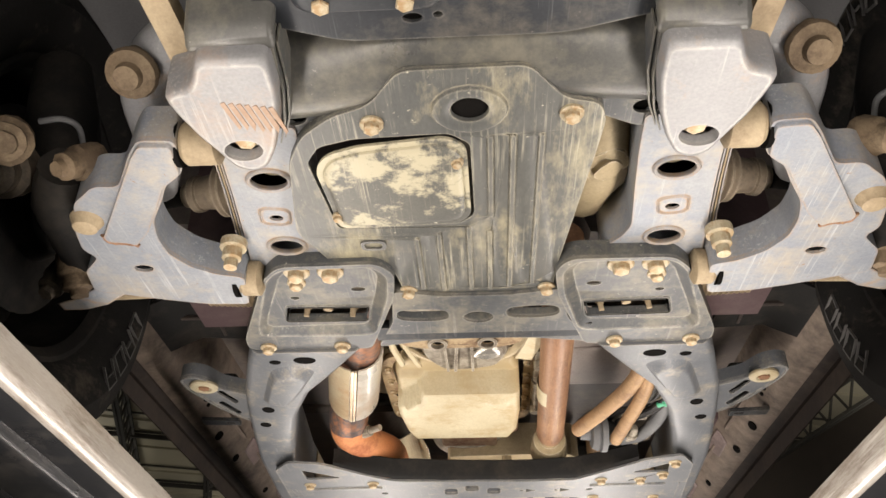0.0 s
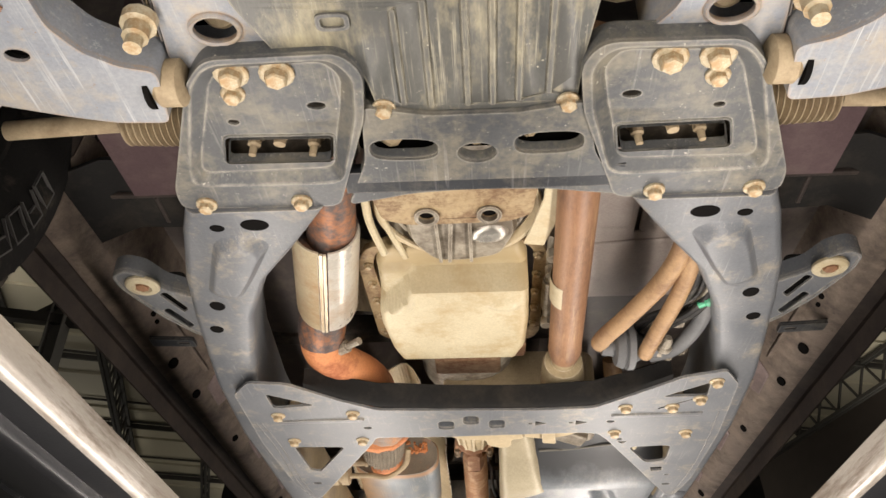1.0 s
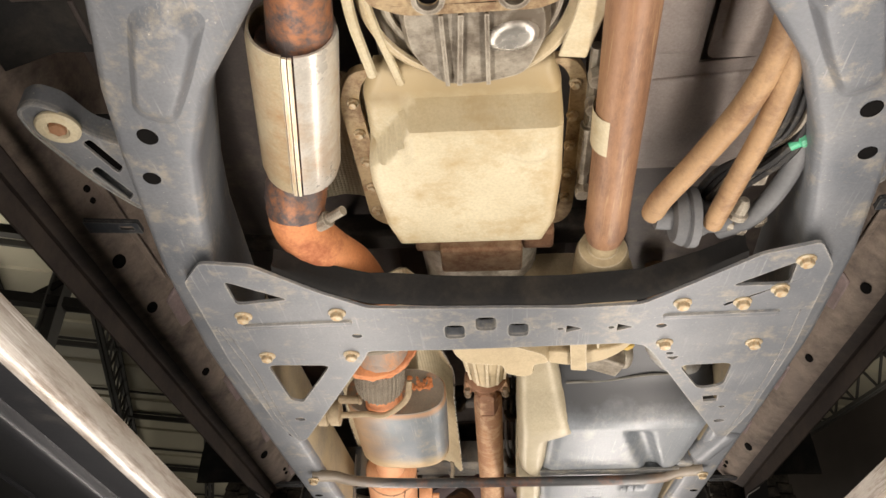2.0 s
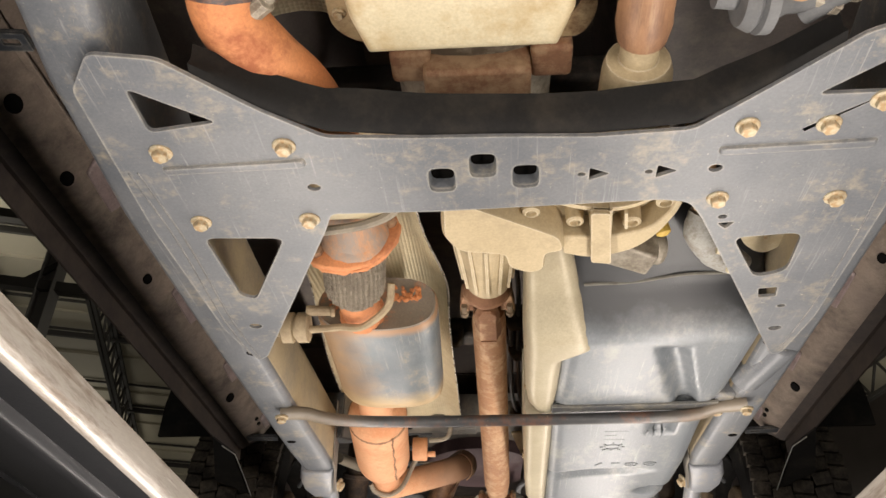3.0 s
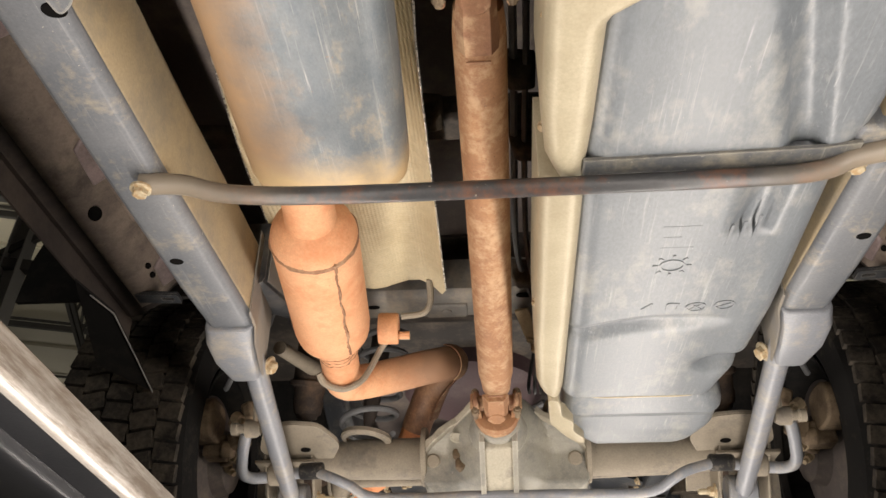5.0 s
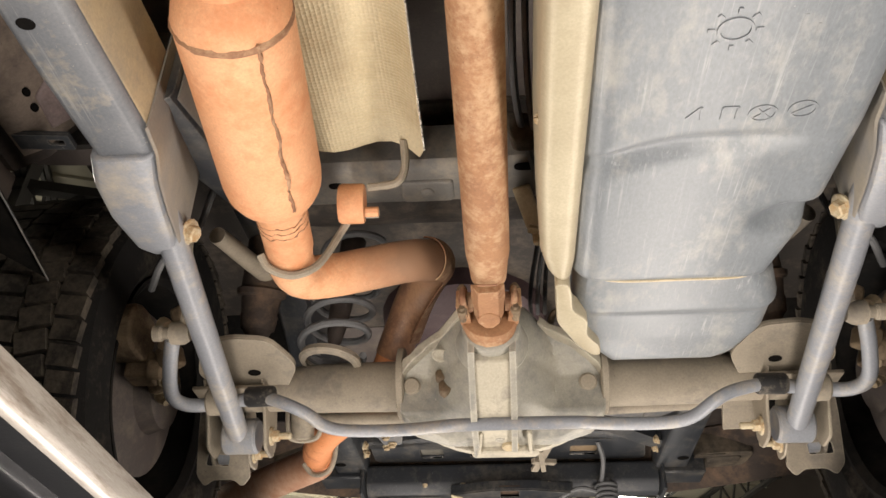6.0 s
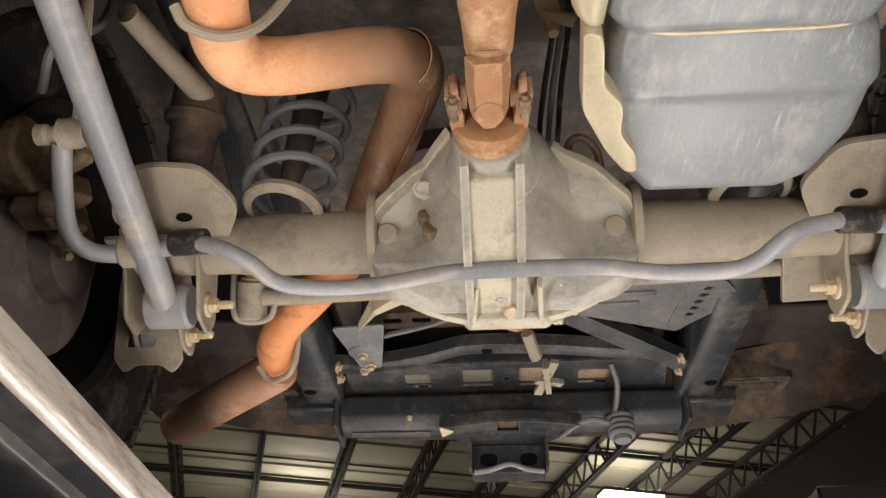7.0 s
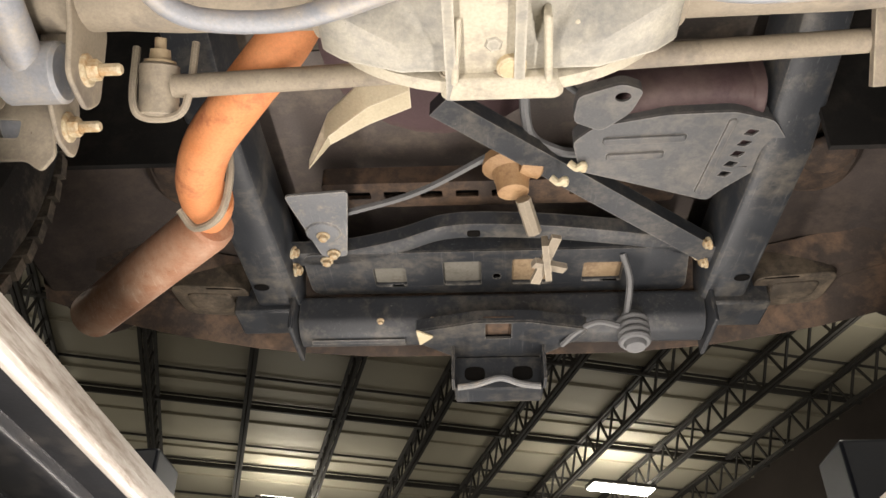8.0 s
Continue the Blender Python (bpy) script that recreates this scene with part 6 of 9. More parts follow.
rows = [(2.378, 0.93, -0.228), (2.385, 1.0, -0.228), (2.48, 1.0, -0.231), (2.66, 1.0, -0.238), (2.715, 1.0, -0.240), (2.738, 0.96, -0.240), (2.747, 0.86, -0.240)]
loft(bm, [[(cx + x * k, y, 2.106 + z * k) for x, z in oval(0, 0, 0.108, 0.055, n=36, power=2.7)] for y, k, cx in rows])
muffler = part("muffler", bm, MUFFLER, suv, "dusty steel muffler stained with rust", angle=50)
bm = bmesh.new()
loft(bm, [[(-0.228 + x * k, 2.3778 - d, 2.106 + z * k) for x, z in oval(0, 0, 0.108, 0.055, n=36, power=2.7)] for k, d in ((0.97, 0.0), (0.95, 0.004), (0.90, 0.002))], (False, True))
part("end_plate", bm, ENDPLATE, muffler, "grey-brown end plate with rust crust")
bm = bmesh.new()
lathe(bm, (-0.252, 2.362, 2.088), (0, 1, 0), [(0, 0.035), (0.006, 0.039), (0.013, 0.041), (0.020, 0.038)], 26)
rng = random.Random(8)
for k in range(44):
    lump = (0.056, 0.016) if k % 2 else (-0.058, 0.006)
    x, z = -0.228 + lump[0] + rng.uniform(-0.028, 0.020), 2.106 + lump[1] + rng.uniform(-0.010, 0.016)
    r = rng.uniform(0.0025, 0.0065)
    lathe(bm, (x, 2.376, z), (0.1, -1, 0), [(0, r * 1.2), (0.002, r), (0.0035, r * 0.4)], 6)
part("weld_ring", crust(bm, 0.0016), RUST, muffler, "crusty orange weld ring", angle=60, kind="stuff")
bm = bmesh.new()
tube(bm, [(-0.188, 2.27, 2.085), (-0.196, 2.295, 2.055), (-0.24, 2.325, 2.035), (-0.28, 2.345, 2.045), (-0.325, 2.36, 2.05), (-0.36, 2.362, 2.05), (-0.43, 2.36, 2.05)], 0.0065, 8)
lathe(bm, (-0.340, 2.362, 2.055), (-1, 0, 0), [(0, 0.020), (0.002, 0.027), (0.020, 0.027), (0.022, 0.020), (0.026, 0.020), (0.028, 0.027), (0.046, 0.027), (0.049, 0.018)], 18)
lathe(bm, (-0.325, 2.345, 2.078), (1, 0.1, 0), [(-0.02, 0.009), (0.0, 0.009), (0.022, 0.008), (0.024, 0.011), (0.03, 0.009)], 10)
lathe(bm, (-0.392, 2.364, 2.050), (-1, 0, 0), [(0, 0.010), (0.012, 0.010), (0.014, 0.007), (0.03, 0.007)], 10)
part("hanger", bm, TAN_DUST, muffler, "tan dusty rubber exhaust hanger")
bm = bmesh.new()
A2, B2 = Vector((-0.284, 2.735, 2.098)), Vector((-0.333, 3.33, 2.088))
L2 = (B2 - A2).length
lathe(bm, A2, B2 - A2, [(0, 0.036), (0.09, 0.038), (0.112, 0.039), (0.120, 0.052), (0.133, 0.062), (0.150, 0.067), (0.165, 0.068), (0.425, 0.068), (0.445, 0.066), (0.462, 0.059), (0.476, 0.047), (0.488, 0.039), (0.50, 0.0375), (L2, 0.037)], 36)
res = part("resonator", bm, RUST_PALE, suv, "pale orange rusted resonator with a weld seam", angle=45)
bm = bmesh.new()
ALONG = (B2 - A2).normalized()
tube(bm, [A2 + ALONG * d + Vector((0.036 + 0.0012 * math.sin(d * 90), 0, -0.0573 + 0.0006 * math.sin(d * 70))) for d in [0.15 + 0.0125 * i for i in range(24)]], 0.0023, 6, step=2)
lathe(bm, A2 + ALONG * 0.150, ALONG, [(0, 0.0665), (0.004, 0.0690), (0.007, 0.0690), (0.010, 0.0675)], 40, (False, False))
for k in range(3):
    wave = []
    for i in range(49):
        a = 2 * math.pi * i / 48
        wave.append(A2 + ALONG * (0.508 + 0.012 * k + 0.0022 * math.sin(a * (5 + k) + k * 1.7) + 0.0014 * math.sin(a * 13 + k)) + Vector((math.cos(a), 0, math.sin(a))) * 0.0374)
    tube(bm, wave, 0.0007, 5, smooth=False)
part("weld_seam", crust(bm, 0.0012), RUST_DARK, res, "dark crusty weld seam")
bm = bmesh.new()
TAIL = spline([(-0.333, 3.32, 2.088), (-0.340, 3.385, 2.085), (-0.330, 3.432, 2.095), (-0.290, 3.457, 2.112), (-0.235, 3.466, 2.128), (-0.180, 3.478, 2.147), (-0.140, 3.505, 2.168), (-0.133, 3.56, 2.195), (-0.150, 3.63, 2.218), (-0.185, 3.72, 2.215), (-0.222, 3.79, 2.16), (-0.262, 3.85, 2.095), (-0.335, 3.925, 2.062), (-0.398, 4.00, 2.05), (-0.432, 4.07, 2.045), (-0.445, 4.135, 2.05)])
tube(bm, TAIL[:41], 0.0365, 22, smooth=False)
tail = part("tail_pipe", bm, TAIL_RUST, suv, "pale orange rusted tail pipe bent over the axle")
bm = bmesh.new()
tube(bm, TAIL[40:63], 0.0362, 22, smooth=False)
part("pipe_arch", bm, SHAFT_TAN, tail, "brown arch of the pipe over the axle")
bm = bmesh.new()
shell = []
for i in range(36, 60):
    p, to = TAIL[i], (TAIL[i + 1] - TAIL[i - 1]).normalized()
    out = (Vector((1.0, 0.15, 0.35)) - to * to.dot(Vector((1.0, 0.15, 0.35)))).normalized()
    up = to.cross(out)
    span = [math.radians(-78 + 156 * k / 12) for k in range(13)]
    shell.append([p + (out * math.cos(a) + up * math.sin(a)) * 0.0415 for a in span] + [p + (out * math.cos(a) + up * math.sin(a)) * 0.0392 for a in span[::-1]])
loft(bm, shell)
part("arch_shield", bm, RUST_DARK, tail, "brown dusty shield wrapped over the pipe arch")
bm = bmesh.new()
loft(bm, [[(x, y, z), (x + w, y + 0.012, z + 0.006), (x + w, y + 0.014, z + 0.009), (x, y + 0.003, z + 0.003)] for x, y, z, w in ((-0.262, 3.495, 2.180, 0.055), (-0.235, 3.515, 2.178, 0.060), (-0.175, 3.535, 2.178, 0.020))])
part("arch_shield", bm, AXLE, tail, "dusty tan shield wrapped over the pipe arch")
bm = bmesh.new()
tube(bm, TAIL[62:], 0.0335, 20, smooth=False)
part("pipe_end", bm, RUST, tail, "pale orange end run of the pipe")
bm = bmesh.new()
tube(bm, [(-0.434, 4.125, 2.052), (-0.442, 4.155, 2.058), (-0.462, 4.19, 2.07)], [0.034, 0.033, 0.034], 18)
part("crimp", bm, RUST, tail, "crimped orange pipe joint")
bm = bmesh.new()
A3, B3 = Vector((-0.450, 4.195, 2.060)), Vector((-0.752, 4.478, 2.062))
lathe(bm, A3, B3 - A3, [(0, 0.034), (0.004, 0.0395), (0.02, 0.0425), ((B3 - A3).length, 0.043), ((B3 - A3).length, 0.040), (0.05, 0.039)], 28)
part("tip", bm, TIP, tail, "brown rusted tail pipe tip")
bm = bmesh.new()
tube(bm, [(-0.372, 3.318, 2.065), (-0.361, 3.333, 2.050), (-0.328, 3.345, 2.043), (-0.298, 3.356, 2.062), (-0.280, 3.362, 2.092), (-0.262, 3.365, 2.135), (-0.240, 3.352, 2.155), (-0.20, 3.348, 2.155)], 0.0065, 8)
part("pipe_hanger", bm, AXLE, tail, "dusty bent hanger rod")
bm = bmesh.new()
tube(bm, [(-0.215, 3.318, 2.185), (-0.17, 3.315, 2.19), (-0.155, 3.30, 2.21), (-0.155, 3.27, 2.24)], 0.0065, 8)
part("pipe_hanger", bm, AXLE, tail, "dusty bent hanger rod")
bm = bmesh.new()
tube(bm, [(-0.475, 4.125, 2.03), (-0.452, 4.14, 2.008), (-0.41, 4.115, 2.012), (-0.395, 4.085, 2.06), (-0.40, 4.05, 2.12)], 0.006, 8)
part("pipe_hanger", bm, AXLE, tail, "dusty bent hanger rod")
bm = bmesh.new()
lathe(bm, (-0.262, 3.335, 2.168), (1, 0.05, 0), [(0, 0.030), (0.004, 0.032), (0.036, 0.032), (0.040, 0.030)], 18)
lathe(bm, (-0.225, 3.342, 2.155), (1, 0, 0), [(0, 0.008), (0.025, 0.008)], 8)
part("hanger_rubber", bm, RUST_PALE, tail, "round orange-dusted hanger rubber")

# heat shields over the exhaust
bm = bmesh.new()
rows = [(1.98, -0.30, -0.14, 2.17), (2.20, -0.34, -0.135, 2.18), (2.42, -0.36, -0.108, 2.20), (2.60, -0.38, -0.115, 2.215), (2.80, -0.40, -0.118, 2.225), (3.0, -0.41, -0.12, 2.235), (3.2, -0.42, -0.122, 2.24), (3.265, -0.41, -0.122, 2.241), (3.282, -0.40, -0.130, 2.242)]
loft(bm, [[(a + (b - a) * u, y, z + 0.012 * math.sin(u * math.pi * 3) * (1 if 0.1 < u < 0.95 else 0) - 0.03 * (abs(u - 0.5) * 2) ** 4) for u in [i / 12 for i in range(13)]] + [(a + (b - a) * u, y, z + 0.003 + 0.012 * math.sin(u * math.pi * 3) * (1 if 0.1 < u < 0.95 else 0) - 0.03 * (abs(u - 0.5) * 2) ** 4) for u in [1 - i / 12 for i in range(13)]] for y, a, b, z in rows])
heat = part("heat_shield", bm, SHIELD, suv, "dimpled tan heat shield above the exhaust")
for side in (1, 2):
    bm = bmesh.new()
    tube(bm, [(row[side] + (0.001 if side == 2 else -0.001), row[0], row[3] - 0.029) for row in rows[:-1]], 0.0017, 6)
    part("rolled_edge", bm, BRIGHT_ALLOY, heat, "bright rolled edge of the shield")
bm = bmesh.new()
loft(bm, [[(-0.30 + 0.20 * u - 0.05 * (1 - v) * u, 1.50 + 0.30 * v, 2.20 + 0.015 * math.sin(u * 6) + 0.004 * w) for u, w in [(i / 8, 0) for i in range(9)] + [(1 - i / 8, 1) for i in range(9)]] for v in (0, 0.25, 0.5, 0.75, 1)])
part("tunnel_shield", bm, SHIELD, suv, "ribbed tan shield beside the gearbox")
bm = bmesh.new()
rows = [((-0.288, 4.11, 2.10), 0.004), ((-0.25, 4.05, 2.11), 0.020), ((-0.19, 4.005, 2.12), 0.030), ((-0.13, 3.985, 2.13), 0.030)]
loft(bm, [[(p[0], p[1] + w * a, p[2] + b * 0.004 - 0.5 * w * a) for a, b in ((-1, 0), (0, -3), (1, 0), (1, 1), (0, -2), (-1, 1))] for p, w in rows])
part("small_shield", bm, SHIELD_PLAIN, suv, "curved tan shield beside the tail pipe")

# ---- fuel tank ----
def tank_height(x, y):
    """Height of the tank's underside."""
    z = float(np.interp(y, [2.16, 2.240, 2.272, 2.284, 2.300, 2.318, 2.335, 2.36, 2.50, 3.33, 3.342, 3.352, 3.435, 3.46, 3.53, 3.66], [2.16, 2.116, 2.094, 2.083, 2.056, 2.030, 2.016, 2.009, 2.008, 2.006, 2.012, 2.022, 2.013, 2.020, 2.016, 2.018]))
    z -= 0.005 * math.exp(-((y - 2.279 + 0.06 * (x - 0.20)) / 0.006) ** 2)
    lean = (y - 2.385) * 0.25
    z += 0.016 * dent(x, y, 0.262 + lean, 0.298 + lean, 2.384, 2.65, 0.013)
    z += 0.015 * dent(x, y, 0.296, 0.336, 2.66, 2.79, 0.020)
    z += 0.010 * math.exp(-((y - 2.638) / 0.007) ** 2)
    reach = min(1.0, max(0.0, (0.345 - x) / 0.06))
    bow = 3.040 + 0.9 * max(0.0, 0.215 - x) ** 1.5
    z += reach * (0.010 * math.exp(-((y - bow) / 0.013) ** 2) - 0.003 / (1 + math.exp(-(y - bow) / 0.008)) * (1 if y < 3.33 else 0))
    away = math.hypot((x - 0.372) / 0.062, (y - 3.195) / 0.036)
    return z + 0.026 * max(0.0, 1 - away * away)


bm = bmesh.new()
tank_ys = [2.16 + 0.0075 * i for i in range(198)]
moulded(bm, tank_ys, follow([(2.16, 0.10), (2.30, 0.09), (2.66, 0.080), (3.32, 0.090), (3.342, 0.104), (3.37, 0.098), (3.49, 0.100), (3.57, 0.125), (3.640, 0.175)]),
        follow([(2.16, 0.405), (2.30, 0.426), (2.58, 0.414), (2.68, 0.398), (3.02, 0.408), (3.19, 0.402), (3.28, 0.386), (3.335, 0.376), (3.348, 0.374), (3.37, 0.394), (3.43, 0.414), (3.52, 0.414), (3.595, 0.390), (3.640, 0.335)]), tank_height, 46, 2.2, 0.034)
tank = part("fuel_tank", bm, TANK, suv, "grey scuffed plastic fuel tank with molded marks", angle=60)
bm = bmesh.new()
tube(bm, [(0.120, 3.342, 2.022), (0.16, 3.343, 2.012), (0.25, 3.343, 2.0115), (0.33, 3.342, 2.012), (0.362, 3.341, 2.024)], 0.0022, 6)
part("seam", bm, DUSTY, tank, "dust line along the tank step")
bm = bmesh.new()
tube(bm, [(x, 2.279 - 0.06 * (x - 0.20) + 0.004 * math.sin(x * 38), tank_height(x, 2.279 - 0.06 * (x - 0.20)) - 0.0005) for x in [0.128 + 0.012 * k for k in range(21)]], 0.0028, 6)
part("mould_line", bm, INNER_GREY, tank, "dusty mould line over the tank's front")
# molded marks that cannot be read: bars and rings
def mark(pts_list):
    bm = bmesh.new()
    for pts in pts_list:
        plate(bm, pts, (), 2.0068, 0.0015)
    return part("molded_mark", bm, TANK, tank, "molded bars and rings", kind="stuff")


bars = []
for i, (x, y, w, h) in enumerate(((0.225, 2.775, 0.05, 0.004), (0.215, 2.800, 0.025, 0.004), (0.225, 2.825, 0.045, 0.003), (0.290, 2.80, 0.004, 0.05), (0.305, 2.80, 0.004, 0.065), (0.322, 2.79, 0.004, 0.07), (0.29, 2.87, 0.004, 0.03), (0.306, 2.88, 0.004, 0.025))):
    bars.append([(x - w / 2, y - h / 2), (x + w / 2, y - h / 2), (x + w / 2, y + h / 2), (x - w / 2, y + h / 2)])
mark(bars)
bm = bmesh.new()
for x, y, r in ((0.322, 2.988, 0.016), (0.280, 2.992, 0.016), (0.225, 2.87, 0.018)):
    plate(bm, oval(x, y, r, r * 0.85, n=20), [oval(x, y, r - 0.003, r * 0.85 - 0.003, n=20)], 2.0055, 0.003)
for k in range(8):
    a = 2 * math.pi * k / 8
    bar(bm, (0.225 + 0.02 * math.cos(a), 2.87 + 0.02 * math.sin(a), 2.007), (0.225 + 0.027 * math.cos(a), 2.87 + 0.027 * math.sin(a), 2.007), 0.004, 0.003)
for p, q in (((0.198, 2.995), (0.212, 2.978)), ((0.212, 2.978), (0.214, 2.998)), ((0.236, 2.98), (0.236, 2.998)), ((0.236, 2.98), (0.252, 2.98)), ((0.252, 2.98), (0.252, 2.998)), ((0.312, 2.994), (0.332, 2.982)), ((0.272, 2.984), (0.288, 2.999)), ((0.288, 2.984), (0.272, 2.999))):
    bar(bm, (*p, 2.007), (*q, 2.007), 0.003, 0.003)
part("molded_symbol", bm, TANK, tank, "molded ring symbols", kind="stuff")
bm = bmesh.new()
loft(bm, [[(x, y, z) for y, z in ((2.625 + d, 2.004), (2.655 + d, 2.004), (2.655 + d, 2.009), (2.625 + d, 2.009))] for x, d in ((0.085, 0.0), (0.20, -0.002), (0.36, -0.006), (0.40, -0.012))])
strap = part("tank_strap", bm, PAD, suv, "dark steel tank strap")
fasten(strap, BOLT, [(0.404, 2.652, 2.003)])
bm = bmesh.new()
box(bm, (0.412, 2.63, 2.03), (0.04, 0.07, 0.04))
lathe(bm, (0.44, 2.56, 2.03), (0.2, -1, 0), [(0, 0.03), (0.15, 0.03), (0.16, 0.026)], 14)
part("strap_bracket", bm, FRAME, strap, "grey strap bracket", bevel=0.006)
# heat shield along the tank
bm = bmesh.new()
shield_ys = [2.14 + 0.0075 * i for i in range(73)]
moulded(bm, shield_ys, follow([(2.14, 0.032), (2.56, 0.034), (2.62, 0.040), (2.68, 0.062)]), follow([(2.14, 0.090), (2.187, 0.099), (2.285, 0.121), (2.300, 0.127), (2.372, 0.148), (2.382, 0.149), (2.392, 0.134), (2.410, 0.104), (2.425, 0.096), (2.57, 0.093), (2.68, 0.088)]),
        lambda x, y: float(np.interp(y, [2.14, 2.240, 2.258, 2.272, 2.284, 2.304, 2.322, 2.345, 2.37, 2.45, 2.60, 2.65, 2.69], [2.140, 2.092, 2.080, 2.070, 2.067, 2.036, 2.014, 2.004, 2.001, 2.001, 2.001, 2.002, 2.010])) - 0.004 * dent(x, y, 0.084, 0.124, 2.270, 2.312, 0.008) + 0.12 * max(0.0, x - 0.09) ** 1.2, 14, 2.16, 0.022)
shield = part("tank_shield", bm, SHIELD_PLAIN, suv, "pale tan heat shield along the fuel tank", angle=60)
bm = bmesh.new()
moulded(bm, [2.668 + 0.0095 * i for i in range(71)], follow([(2.668, 0.034), (3.10, 0.038), (3.26, 0.044), (3.31, 0.056), (3.335, 0.074)]), follow([(2.668, 0.086), (2.70, 0.091), (3.28, 0.093), (3.335, 0.089)]),
        lambda x, y: 2.004 + 0.05 * max(0.0, 0.062 - x) ** 1.1, 10, 2.15, 0.016)
part("rear_shield", bm, SHIELD_PLAIN, shield, "long cream rear length of the shield", angle=60)
fasten(shield, SMALL_BOLT, [(0.040, 2.44, 2.05), (0.040, 2.60, 2.04), (0.040, 3.02, 2.04)], (-0.6, 0, -0.8))
bm = bmesh.new()
tip = fillet([(0.066, 3.325), (0.073, 3.44), (0.108, 3.515), (0.136, 3.556), (0.150, 3.556), (0.147, 3.525), (0.122, 3.485), (0.121, 3.435), (0.094, 3.402), (0.088, 3.33)], 0.014)
loft(bm, [[(0.105 + (x - 0.105) * k, 3.45 + (y - 3.45) * k, z) for x, y in tip] for k, z in ((1.0, 2.03), (1.0, 2.004), (0.985, 2.0), (0.93, 1.9985))])
part("shield_tip", bm, SHIELD_PLAIN, shield, "cream tip of the shield", angle=50)

# ---- rear axle ----
AY, AZ = 3.745, 2.04
bm = bmesh.new()
lathe(bm, (-0.56, AY, AZ), (1, 0, 0), [(0, 0.042), (0.14, 0.042), (0.20, 0.046), (0.36, 0.048), (0.385, 0.054), (0.71, 0.054), (0.735, 0.048), (0.92, 0.046), (0.98, 0.042), (1.12, 0.042)], 28)
axle = part("rear_axle", bm, AXLE, suv, "tan dusty rear axle tube", angle=40)
bm = bmesh.new()
DX = -0.022
half_width = follow([(1.928, 0.100), (1.948, 0.160), (1.966, 0.184), (2.044, 0.184), (2.078, 0.135), (2.100, 0.078), (2.118, 0.048)])


def housing_face(x, z):
    """How far forward the cast housing stands at x, z: flat wings, a swollen middle and the pinion neck."""
    y = 3.692 - 0.95 * max(0.0, z - 2.03) + 1.3 * max(0.0, 1.962 - z)
    swell = 1 - ((x + 0.030) / 0.112) ** 2 - ((z - 2.030) / 0.110) ** 2
    y -= 0.085 * max(0.0, swell) ** 0.75
    return y - 0.045 * math.exp(-(math.hypot(x + 0.030, z - 2.050) / 0.056) ** 4)


rings = []
for i in range(39):
    z = 1.928 + 0.005 * i
    w = half_width(z)
    xs = [-0.016 + w * math.sin(math.pi * (k / 40 - 0.5)) for k in range(41)]
    rings.append([(x, housing_face(x, z), z) for x in xs] + [(x, 3.77, z) for x in (xs[-1], xs[0])])
loft(bm, rings)
lathe(bm, (-0.030, 3.527, 2.048), (0, 1, 0), [(0, 0.046), (0.004, 0.050), (0.030, 0.050), (0.045, 0.056), (0.070, 0.064)], 30)
diff = part("differential", bm, DIFF, suv, "grey-tan cast differential housing", angle=55)
for s in (-1, 1):
    bm = bmesh.new()
    line = [Vector((-0.016 + s * half_width(z), housing_face(-0.016 + s * half_width(z), z), z)) for z in (2.040, 2.050, 2.060, 2.070, 2.080, 2.088, 2.096, 2.104)]
    loft(bm, [[p + Vector((-s * 0.004, -0.013 - 0.003 * (k % 3 == 1), -0.012)), p + Vector((s * 0.002, -0.012, 0.002 + 0.003 * (k % 2))), p + Vector((s * 0.002, 0.02, 0.004)), p + Vector((-s * 0.004, 0.02, -0.012))] for k, p in enumerate(line)])
    part("edge_flange", crust(bm, 0.0012), AXLE_PALE, diff, "thin uneven cast edge flange", bevel=0.002)
    bm = bmesh.new()
    lathe(bm, (-0.020 + s * 0.160, 3.697, 2.016), (0, -1, -0.25), [(0, 0.017), (0.008, 0.0165), (0.012, 0.013), (0.0125, 0.008)], 20)
    part("boss", bm, AXLE, diff, "round cast boss")
    bm = bmesh.new()
    lathe(bm, (-0.016 + s * 0.178, AY - 0.016, AZ - 0.002), (s, 0, 0), [(0, 0.056), (0.002, 0.067), (0.014, 0.067), (0.016, 0.050)], 30)
    part("collar", bm, AXLE, diff, "raised collar where the tube enters", bevel=0.002)
bm = bmesh.new()
loft(bm, [[(-0.119 + a * k, housing_face(-0.119, 2.047) - d - b * k * 0.95, 2.047 + b * k) for a, b in oval(0, 0, 0.020, 0.008, -8, 24, 2.4)] for k, d in ((1.0, -0.004), (1.0, 0.003), (0.84, 0.004), (0.80, 0.001))])
part("cast_mark", bm, AXLE_PALE, diff, "small raised oval cast mark")
bm = bmesh.new()
for x in (-0.043, 0.026):
    loft(bm, [[(DX + x + u * 0.0055 + d, y, z) for u, z in ((-1, z0), (1, z0), (1, z0 + 0.05), (-1, z0 + 0.05))] for y, z0, d in ((3.53, 1.998, 0), (3.58, 1.958, 0), (3.60, 1.941, 0), (3.635, 1.922, 0.0), (3.70, 1.918, 0.0), (3.80, 1.916, 0.0))])
part("rib", bm, DIFF, diff, "cast ribs")
bm = bmesh.new()
loft(bm, [[(DX + x, y, z) for x, z in ((-0.041, z0), (0.024, z0), (0.024, z0 + 0.04), (-0.041, z0 + 0.04))] for y, z0 in ((3.548, 1.990), (3.58, 1.964), (3.60, 1.948), (3.635, 1.930), (3.70, 1.926), (3.78, 1.926))])
